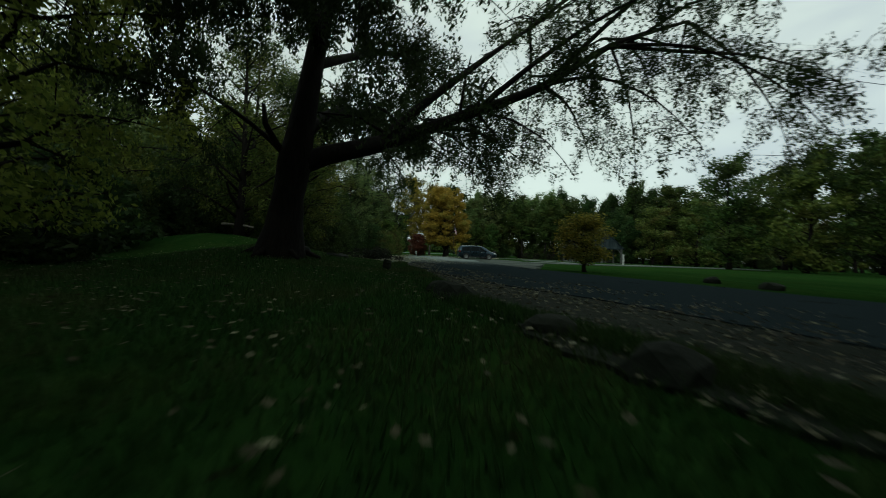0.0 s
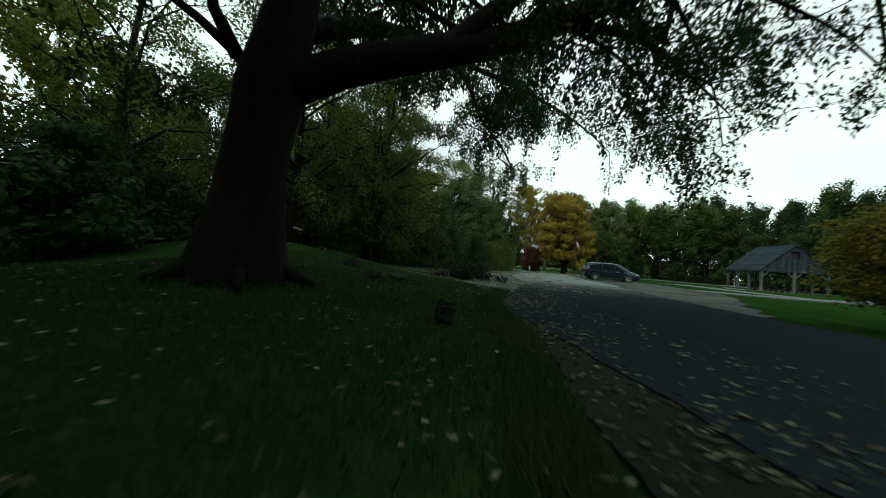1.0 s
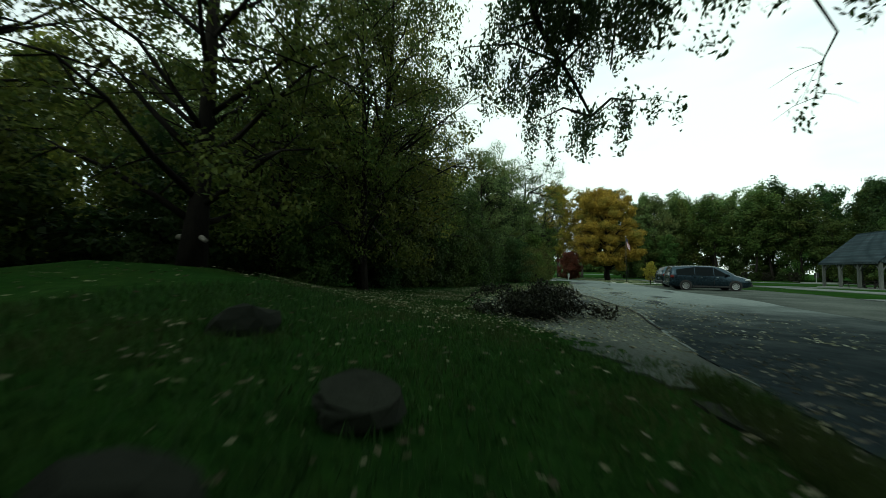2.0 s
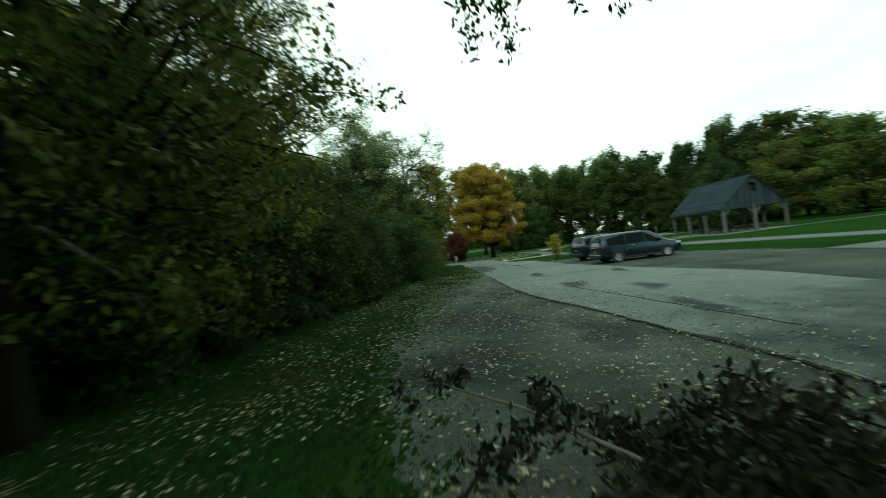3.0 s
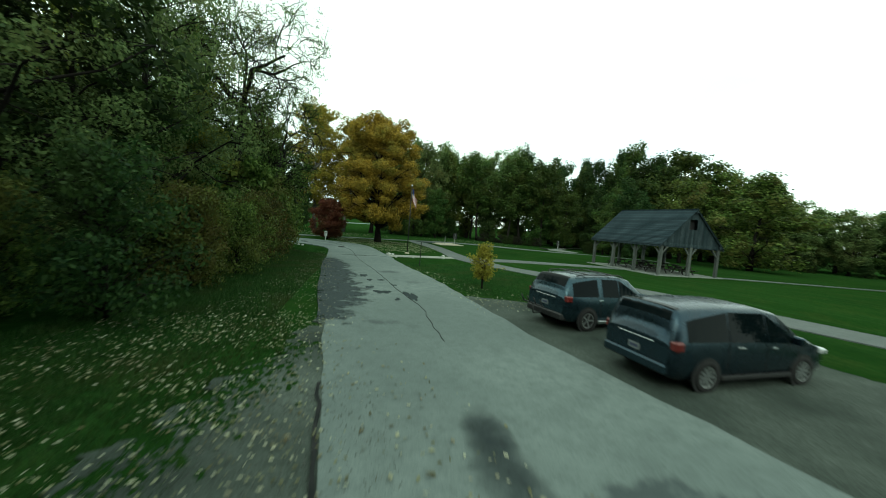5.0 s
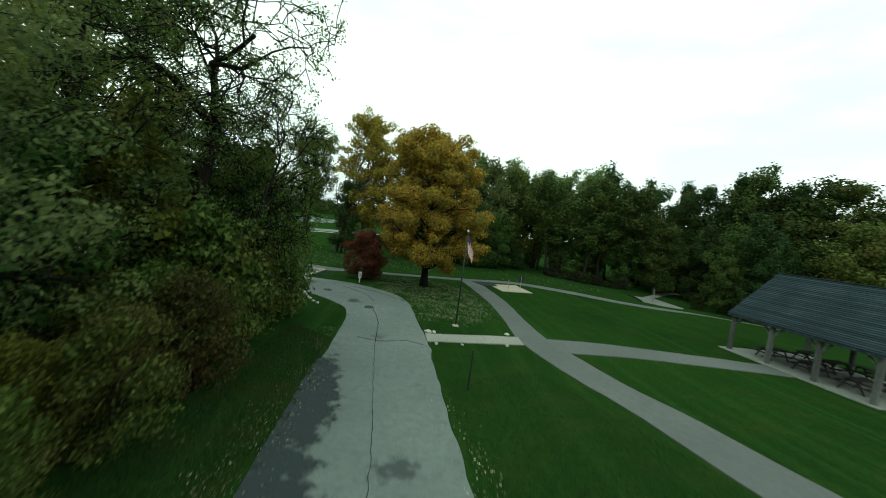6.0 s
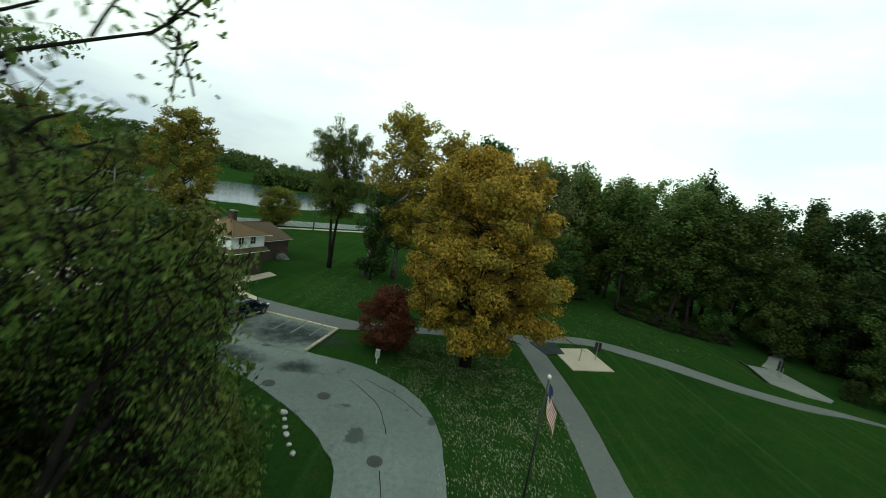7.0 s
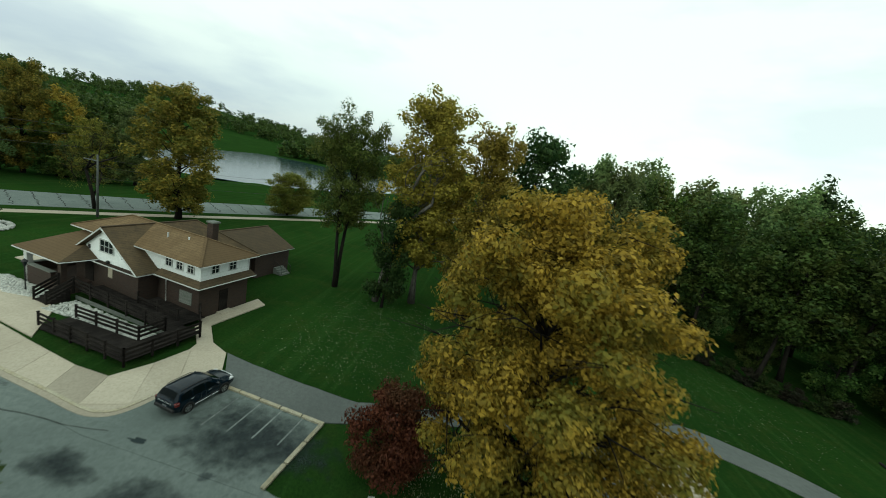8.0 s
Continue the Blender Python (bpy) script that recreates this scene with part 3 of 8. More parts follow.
ROAD_L = [(15.5, -14), (10.6, -6), (5.6, 0.0), (3.9, 2.8), (2.8, 5.4), (1.6, 7.4), (0.75, 9.5), (-0.1, 11.6), (-1.15, 14.5), (-1.9, 20), (-2.0, 25.4), (-2.4, 27.5), (-2.9, 30.2), (-3.8, 34.4), (-4.2, 42), (-4.6, 49), (-4.8, 54), (-5.2, 62), (-5.5, 70.5), (-6.4, 73.4), (-9.8, 76.4), (-14.7, 79.0), (-20, 79.6), (-30, 80.4), (-46, 83)]
ROAD_R = [(20.5, -9), (14.0, -1), (9.0, 6.4), (7.6, 10), (5.7, 14.5), (4.4, 18.5), (3.4, 24), (2.9, 29), (2.9, 33), (1.95, 37), (0.85, 43.5), (0.62, 46.3), (0.4, 49.5), (0.15, 54), (-0.1, 59.5), (-0.4, 67.2), (-0.9, 71), (-1.7, 77), (-3.8, 80.3), (-7.2, 82.3), (-11.3, 82.9), (-14.5, 83.6), (-21.4, 84.2), (-25, 84.9), (-30, 85.8), (-46, 88.6)]
road = new("road", ribbon("road", ROAD_L, ROAD_R, 0.03, ASPHALT, 190, 0.03, 8))
tagged(road, "cracked pale grey asphalt park road with damp patches", "road", kind="structure")

parking = new("parking_lot", slab_mesh("parking_lot", [(-11.35, 82.6), (-10.75, 87.8), (-17.9, 88.9), (-19.6, 89.0), (-20.6, 88.2), (-21.0, 85.4), (-22.9, 85.2), (-22.9, 83.6), (-21.0, 83.2)], -0.03, 0.045, ASPHALT))
tagged(parking, "worn asphalt parking bay with faded stall lines", "parking lot", kind="structure")
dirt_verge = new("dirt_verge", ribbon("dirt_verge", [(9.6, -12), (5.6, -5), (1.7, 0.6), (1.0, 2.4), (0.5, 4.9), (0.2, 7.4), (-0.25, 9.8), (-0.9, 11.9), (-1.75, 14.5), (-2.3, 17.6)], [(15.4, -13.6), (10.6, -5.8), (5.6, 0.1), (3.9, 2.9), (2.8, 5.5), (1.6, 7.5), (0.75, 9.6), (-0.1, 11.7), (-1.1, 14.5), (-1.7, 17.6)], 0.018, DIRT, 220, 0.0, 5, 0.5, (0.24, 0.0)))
tagged(dirt_verge, "brown leaf-strewn dirt verge between grass and road", "dirt", kind="structure")
shoulder = new("gravel_shoulder", ribbon("gravel_shoulder", [(-2.2, 18), (-4.6, 21), (-6.6, 24), (-7.2, 28), (-7.3, 33), (-7.2, 37), (-6.2, 41), (-5.1, 43.6), (-4.5, 46)], [(-1.4, 18), (-1.6, 21), (-1.75, 24), (-2.3, 28), (-3.4, 33), (-3.9, 37), (-4.05, 41), (-4.15, 43.6), (-4.3, 46)], 0.014, GRAVEL, 260, 0.03, 4, 1.0, (0.55, 0.0)))
tagged(shoulder, "grey gravel shoulder strewn with pale leaves", "gravel", kind="structure")
apron = new("gravel_apron", ribbon("gravel_apron", [(4.2, 18.5), (3.0, 24), (2.4, 29), (2.2, 33), (1.4, 37), (0.35, 43.5), (0.2, 46.3), (0.1, 49.0)], [(4.9, 18.5), (6.4, 24), (8.0, 29), (8.4, 33), (8.2, 36.5), (7.3, 42.0), (4.6, 47.2), (0.8, 49.3)], 0.014, GRAVEL, 200, 0.03, 6, 1.0, (0.0, 0.35)))
tagged(apron, "brown-grey gravel parking apron beside the road", "gravel", kind="structure")

# concrete and asphalt footpaths
PATHS = [
    ("footpath", WALK_ASPHALT, [(5.0, 93.0), (5.9, 81.5), (5.8, 74.5), (5.5, 70.0), (5.8, 67.6), (6.9, 63.0), (7.7, 60.0), (8.3, 55.9), (9.5, 51.8), (10.5, 48.5), (12.0, 43.6), (13.6, 38.2), (14.3, 36.4)], [(7.2, 93.6), (7.9, 83.0), (7.7, 75.0), (7.7, 70.6), (8.3, 67.6), (9.2, 63.4), (10.2, 60.5), (11.1, 56.0), (12.1, 52.2), (12.9, 49.9), (14.3, 44.4), (15.8, 39.2), (16.5, 37.6)], 60, "grey asphalt footpath curving over the lawn"),
    ("footpath", WALK_ASPHALT, [(7.4, 70.2), (12, 70.6), (18, 70.2), (23.3, 69.7)], [(7.4, 67.6), (12, 68.1), (18, 68.0), (23.3, 67.7)], 20, "straight grey path leading to the open pavilion"),
    ("footpath", CONCRETE_GREY, [(-0.45, 68.6), (5.6, 70.0)], [(-0.4, 67.15), (5.6, 68.4)], 8, "short pale concrete crossing walk between road and path"),
    ("footpath", WALK_ASPHALT, [(-9.4, 90.7), (-5, 91.7), (0, 93.1), (6.2, 95.0), (11.6, 97.3), (15.4, 97.3), (18.9, 95.9), (21.7, 94.2), (23.8, 92.6), (25.9, 91.2), (29.2, 90.0), (32.5, 89.3), (36, 87.7), (44, 83.0)], [(-9.0, 89.0), (-5, 90.0), (0, 91.6), (6.4, 93.2), (10.2, 94.8), (13.4, 95.4), (16.5, 94.2), (20.2, 92.2), (22.4, 90.8), (24.6, 89.6), (28.4, 88.3), (31.8, 88.3), (35.8, 87.3), (43.9, 82.7)], 60, "narrow asphalt path winding along the woods"),
    ("footpath", WALK_ASPHALT, [(-20.0, 92.4), (-16.0, 91.5), (-10.6, 90.7), (-9.2, 90.6)], [(-17.9, 89.2), (-15, 88.75), (-10.7, 88.05), (-8.8, 88.9)], 14, "grey asphalt walk behind the parking bay"),
    ("footpath", CONCRETE_DULL, [(33.3, 98.9), (36.0, 101.5), (41.0, 106.5), (47, 110)], [(34.2, 98.2), (36.8, 100.6), (41.8, 105.4), (47.6, 108.8)], 16, "thin pale trail curving into the trees"),
    ("footpath", WALK_ASPHALT, [(8.0, 36.1), (11.5, 36.1), (14.4, 36.8), (17.5, 38.8), (20.7, 40.8), (26, 42.2), (36, 44.5)], [(8.0, 33.7), (11.5, 33.6), (14.7, 34.3), (18.5, 36.2), (22.8, 38.1), (28, 39.6), (37, 41.6)], 30, "wide pale concrete walk running from the gravel apron"),
    ("footpath", WALK_ASPHALT, [(31.0, 65.0), (40, 62.7), (52, 58)], [(31.0, 64.1), (40, 61.8), (52, 57.2)], 12, "pale path leaving the open pavilion"),
]
for i, (name, mat, le, ri, n, label) in enumerate(PATHS):
    tagged(new(name, ribbon(name, le, ri, 0.018 + 0.004 * i, mat, n, 0.02, 3)), label, "path", kind="structure")

junction = new("path_junction", slab_mesh("path_junction", [(6.4, 93.2), (9.2, 94.4), (9.4, 91.6), (7.4, 90.6)], -0.03, 0.06, PATCH))
tagged(junction, "dark sealed asphalt patch at a path junction", "path", kind="structure")
for pts, label in (([(8.4, 92.6), (12.4, 94.3), (13.1, 89.5), (9.1, 88.2)], "pale square concrete game pad on the lawn"), ([(31.2, 98.4), (34.5, 98.2), (34.3, 91.9), (33.4, 91.2), (31.6, 91.7), (29.9, 93.6)], "weathered concrete game pad beside the woods")):
    tagged(new("concrete_pad", slab_mesh("concrete_pad", pts, -0.05, 0.05, CONCRETE_DULL if len(pts) > 4 else CONCRETE)), label, "pad", kind="structure")

# dark resurfaced strip on the road's edge and wet blotches: irregular thin sheets
def blotch(name, cx, cy, rx, ry, z, material, seed, label, n=64, rag=0.42):
    rng = np.random.RandomState(seed)
    ph = rng.uniform(0, 6.28, 6)
    pts = []
    for i in range(n):
        a = 2 * math.pi * i / n
        r = 1 + rag * sum(math.sin((k + 2) * a + ph[k]) / (k + 1.6) for k in range(6)) + rng.uniform(-0.13, 0.13)
        pts.append((cx + rx * r * math.cos(a), cy + ry * r * math.sin(a)))
    top = [float(ground_z(px_, py_)) + 0.02 + z for px_, py_ in pts]
    verts = [(p[0], p[1], h - 0.012) for p, h in zip(pts, top)] + [(p[0], p[1], h) for p, h in zip(pts, top)]
    faces = [tuple(range(n, 2 * n)), tuple(range(n - 1, -1, -1))] + [(i, (i + 1) % n, n + (i + 1) % n, n + i) for i in range(n)]
    return tagged(new(name, raw_mesh(name, verts, faces, material)), label, "stain", kind="structure")


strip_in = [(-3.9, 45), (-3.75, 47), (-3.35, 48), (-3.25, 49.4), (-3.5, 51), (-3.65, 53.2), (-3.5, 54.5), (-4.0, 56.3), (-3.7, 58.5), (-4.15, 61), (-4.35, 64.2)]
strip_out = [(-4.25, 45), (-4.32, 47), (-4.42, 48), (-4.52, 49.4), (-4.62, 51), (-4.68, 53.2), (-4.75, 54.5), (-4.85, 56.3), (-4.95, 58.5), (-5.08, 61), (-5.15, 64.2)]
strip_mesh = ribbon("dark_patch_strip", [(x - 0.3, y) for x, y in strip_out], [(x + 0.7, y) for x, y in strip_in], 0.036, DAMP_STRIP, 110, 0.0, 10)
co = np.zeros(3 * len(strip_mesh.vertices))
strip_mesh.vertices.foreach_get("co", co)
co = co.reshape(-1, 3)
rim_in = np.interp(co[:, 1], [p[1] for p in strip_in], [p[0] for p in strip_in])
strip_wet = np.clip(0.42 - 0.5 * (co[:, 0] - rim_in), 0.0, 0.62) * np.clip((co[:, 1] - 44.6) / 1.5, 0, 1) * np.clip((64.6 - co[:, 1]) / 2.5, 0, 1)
strip_mesh.attributes.new("film_weight", "FLOAT", "POINT").data.foreach_set("value", strip_wet.astype(np.float32))
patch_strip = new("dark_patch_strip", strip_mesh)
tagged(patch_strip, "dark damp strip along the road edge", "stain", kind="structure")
for i, (cx, cy, rx, ry) in enumerate([(-1.65, 48.9, 0.18, 0.7), (-2.6, 49.5, 0.26, 0.32), (-2.0, 51.0, 0.1, 0.14), (-2.4, 52.3, 0.13, 0.2), (-3.1, 53.6, 0.2, 0.35), (-2.2, 48.3, 0.09, 0.18), (-18.4, 83.7, 0.5, 0.14), (-3.0, 50.4, 0.14, 0.2), (-2.9, 52.2, 0.1, 0.25)]):
    blotch("damp_stain", cx, cy, rx, ry, (0.049 if cy > 82.6 else 0.034) + 0.0003 * i, PATCH, 40 + i, "dark damp stain on worn asphalt")

ragged = np.random.RandomState(91)


def damp_film(cx, cy, rx, ry, z, material, seed, label="soft dark damp stain on worn asphalt"):
    """A soft-edged damp patch: rings of one thin sheet, wettest in the middle."""
    rng = np.random.RandomState(seed)
    ph = rng.uniform(0, 6.28, 4)
    k, rings = 40, 5
    verts, film_weight, faces = [(cx, cy, float(ground_z(cx, cy)) + 0.02 + z)], [0.8], []
    for j in range(1, rings + 1):
        for i in range(k):
            a = 2 * math.pi * i / k
            r = j / rings * (1 + 0.16 * math.sin(2 * a + ph[0]) + 0.12 * math.sin(3 * a + ph[1]) + 0.06 * math.sin(5 * a + ph[2]))
            x, y = cx + rx * r * math.cos(a), cy + ry * r * math.sin(a)
            verts.append((x, y, float(ground_z(x, y)) + 0.02 + z))
            film_weight.append(0.8 * (1 - (j / rings) ** 1.5))
    for i in range(k):
        i2 = (i + 1) % k
        faces.append((0, 1 + i, 1 + i2))
        for j in range(rings - 1):
            o = 1 + j * k
            faces.append((o + i, o + k + i, o + k + i2, o + i2))
    me = raw_mesh("damp_stain", verts, faces, material)
    me.attributes.new("film_weight", "FLOAT", "POINT").data.foreach_set("value", film_weight)
    return tagged(new("damp_stain", me), label, "stain", kind="structure")


for i, (cx, cy, rx, ry) in enumerate([(-13.6, 85.6, 4.4, 3.4), (-15.4, 80.6, 3.2, 1.5), (-11.0, 80.6, 1.7, 1.2), (-20.0, 81.5, 2.2, 1.0)]):
    damp_film(cx, cy, rx, ry, 0.0495 if cy > 82.6 else 0.0415, DAMP, 60 + i)

# tree shade painted on the road, fading raggedly into the pale stretch
road_shade_mesh = ribbon("damp_road_stretch", [(15.3, -14), (10.4, -6), (5.4, 0.0), (3.7, 2.8), (2.6, 5.4), (1.4, 7.4), (0.55, 9.5), (-0.3, 11.6), (-1.35, 14.5), (-1.85, 20), (-1.95, 25.4), (-2.35, 27.5), (-2.85, 30.2)], [(20.7, -9), (14.2, -1), (9.1, 6.4), (7.7, 10), (5.8, 14.5), (4.45, 18.5), (3.4, 24), (2.85, 29), (2.8, 31)], 0.035, ROAD_SHADE, 150, 0.03, 10)
co = np.zeros(3 * len(road_shade_mesh.vertices))
road_shade_mesh.vertices.foreach_get("co", co)
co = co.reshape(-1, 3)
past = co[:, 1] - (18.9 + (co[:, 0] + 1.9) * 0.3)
road_shade_mesh.attributes.new("film_weight", "FLOAT", "POINT").data.foreach_set("value", np.interp(past, [-4.0, 1.0, 6.0, 11.5], [1.0, 0.70, 0.36, -0.25]).astype(np.float32))
tagged(new("damp_road_stretch", road_shade_mesh), "asphalt with tree shade painted on in dark colour, fading towards the open road", "road", kind="structure")

for i, (cx, cy, rx, ry) in enumerate([(-1.9, 34.6, 0.5, 1.5), (-0.4, 32.4, 0.4, 1.2), (0.9, 37.5, 0.4, 1.2), (-1.0, 29.0, 0.45, 1.5), (-2.1, 39.7, 0.5, 1.4)]):
    damp_film(cx, cy, rx, ry, 0.0365 + 0.001 * i, DAMP, 90 + i)

for i, (cx, cy, rx, ry) in enumerate([(-5.3, 30.6, 1.5, 2.4), (-4.5, 34.0, 1.0, 1.8), (-5.9, 27.0, 1.1, 1.5), (-3.4, 28.2, 0.8, 1.6), (-6.0, 36.0, 0.9, 1.8)]):
    damp_film(cx, cy, rx, ry, 0.0195 + 0.001 * i, DAMP, 120 + i, "soft dark damp patch on the gravel shoulder")

# cracks and tar seams as thin sunken-looking strips
def seam(name, pts, width, seed, material=None, z=0.041, jitter=0.04):
    rng = np.random.RandomState(seed)
    line = smooth_line(pts, 0.35)
    line[1:-1] += rng.normal(0, jitter, line[1:-1].shape)
    d = np.gradient(line, axis=0)
    nrm = np.stack([-d[:, 1], d[:, 0]], 1) / (np.linalg.norm(d, axis=1)[:, None] + 1e-9)
    w = width * (0.55 + 0.6 * rng.rand(len(line)))[:, None]
    return flat_mesh(name, line - nrm * w / 2, line + nrm * w / 2, z, material or TAR, 0.01, 0.0, 1)


SEAMS = [
    ([(-1.7, 44), (-1.65, 46.2), (-1.6, 47.2), (-1.9, 49.3), (-2.1, 51.3), (-2.4, 56), (-2.8, 61), (-3.2, 66)], 0.016),
    ([(-4.2, 66.6), (-3.0, 66.3), (-1.6, 66.8), (-0.6, 66.4)], 0.04),
    ([(-1.95, 22), (-2.05, 25.4), (-2.45, 27.5), (-2.95, 30.2), (-3.85, 34.4), (-4.25, 42)], 0.06),
    ([(-0.9, 27), (-1.6, 31), (-2.2, 34.5)], 0.012),
    ([(-6.5, 80.6), (-4.2, 79.2), (-2.6, 77.6)], 0.05),
    ([(-7.4, 80.2), (-5.2, 78.0), (-4.2, 75.5)], 0.04),
    ([(-25.7, 83.4), (-23.8, 83.5), (-22.0, 83.5), (-20.1, 83.8)], 0.035),
    ([(-3.2, 66), (-3.4, 70), (-4.0, 73)], 0.04),
]
for i, (pts, w) in enumerate(SEAMS):
    tagged(new("road_crack", seam("road_crack", pts, w, 60 + i, None, 0.052 if pts[0][0] < -20 else 0.041, 0.018)), "dark crack running along the worn road", "crack", kind="structure")

water = new("water", slab_mesh("water", [tuple(p) for p in (LAKE - LAKE.mean(0)) * 1.03 + LAKE.mean(0)], -0.5, -0.32, WATER))
tagged(water, "calm grey lake reflecting the cloudy sky", "lake", kind="structure")

# the public road and its walk beyond the house
far_road = new("far_road", ribbon("far_road", [(-118, 62), (-90, 97), (-76, 116.5), (-63.5, 132), (-50, 151), (-34, 173), (-8, 206), (60, 290)], [(-106, 54), (-80, 91), (-67, 110.5), (-56.5, 124), (-43.5, 143), (-28, 164), (-2, 197), (67, 282)], 0.02, ASPHALT, 90, 0.05, 4, 3.0))
tagged(far_road, "pale cracked public road beyond the lawn", "road", kind="structure")
far_walk = new("far_pavement", ribbon("far_pavement", [(-104, 55.5), (-78, 89), (-64.5, 109.5), (-54, 123.5), (-41, 142), (-25.5, 163)], [(-102.5, 54.5), (-76.5, 88), (-63, 108.5), (-52.6, 122.5), (-39.6, 141), (-24, 162)], 0.025, CONCRETE, 60, 0.0, 2, 3.0))
tagged(far_walk, "pale concrete pavement along the public road", "pavement", kind="structure")
for i in range(26):
    t = i / 26
    a = np.array((-76.0, 116.0)) * (1 - t) + np.array((-34.0, 172.0)) * t
    b = np.array((-67.5, 111.0)) * (1 - t) + np.array((-28.8, 164.5)) * t
    tagged(new("road_crack", seam("road_crack", [tuple(a), tuple((a + b) / 2 + (0.4, -0.3)), tuple(b)], 0.12, 200 + i, None, 0.03, 0.15)), "dark cross crack in the public road", "crack", kind="structure")


# ---- trees and shrubs ----
def leaf_quads(rng, centres, size, droop=0.0, narrow=0.5, three=False, out=None):
    """Small pointed leaves at centres; given out, they lie like shingles on the skin of their clump."""
    n = len(centres)
    a = rng.normal(size=(n, 3))
    a[:, 2] -= droop
    if out is None:
        a /= np.linalg.norm(a, axis=1)[:, None]
        b = np.cross(a, rng.normal(size=(n, 3)))
    else:
        face = out * 0.9 + rng.normal(size=(n, 3)) * 0.42
        face[:, 2] += 0.15
        face /= np.linalg.norm(face, axis=1)[:, None] + 1e-9
        a -= face * np.sum(a * face, 1)[:, None]
        a /= np.linalg.norm(a, axis=1)[:, None] + 1e-9
        b = np.cross(a, face)
    b /= np.linalg.norm(b, axis=1)[:, None] + 1e-9
    ln = size * rng.uniform(0.6, 1.4, n)[:, None]
    c = np.asarray(centres)
    if three:
        return np.stack([c - a * ln * 0.4 - b * ln * narrow * 0.6, c - a * ln * 0.4 + b * ln * narrow * 0.6, c + a * ln * 0.6], 1)
    return np.stack([c - a * ln * 0.5, c + b * ln * narrow * 0.5 - a * ln * 0.05, c + a * ln * 0.5, c - b * ln * narrow * 0.5 - a * ln * 0.05], 1)


def clump_points(rng, centres, radii, count, flat=0.7, skin=0.3):
    """Leaf places scattered round clump centres, thicker towards their skin, and the way out of the clump at each."""
    c, rad = np.asarray(centres), np.asarray(radii)
    share = rad ** 2 / np.sum(rad ** 2)
    i = rng.choice(len(c), count, p=share)
    d = rng.normal(size=(count, 3))
    d /= np.linalg.norm(d, axis=1)[:, None]
    r = rad[i] * rng.uniform(skin, 1.0, count) ** 0.6
    out = d.copy()
    r = r * (1 + 0.25 * np.sin(d[:, 0] * 5 + i) * np.sin(d[:, 1] * 6 + 2 * i))
    d[:, 2] *= flat
    return c[i] + d * r[:, None], out


PROFILES = {
    "round": lambda h: math.sqrt(max(0.02, 1 - ((h - 0.45) / 0.58) ** 2)),
    "broad": lambda h: math.sqrt(max(0.05, 1 - ((h - 0.35) / 0.68) ** 2)),
    "tall": lambda h: max(0.12, math.sin(min(1.0, h * 1.05 + 0.12) * math.pi) ** 0.7),
    "cone": lambda h: max(0.08, 1.0 - 0.85 * h),
    "bush": lambda h: math.sqrt(max(0.05, 1 - (h / 1.02) ** 2)) * (0.85 + 0.15 * h),
}


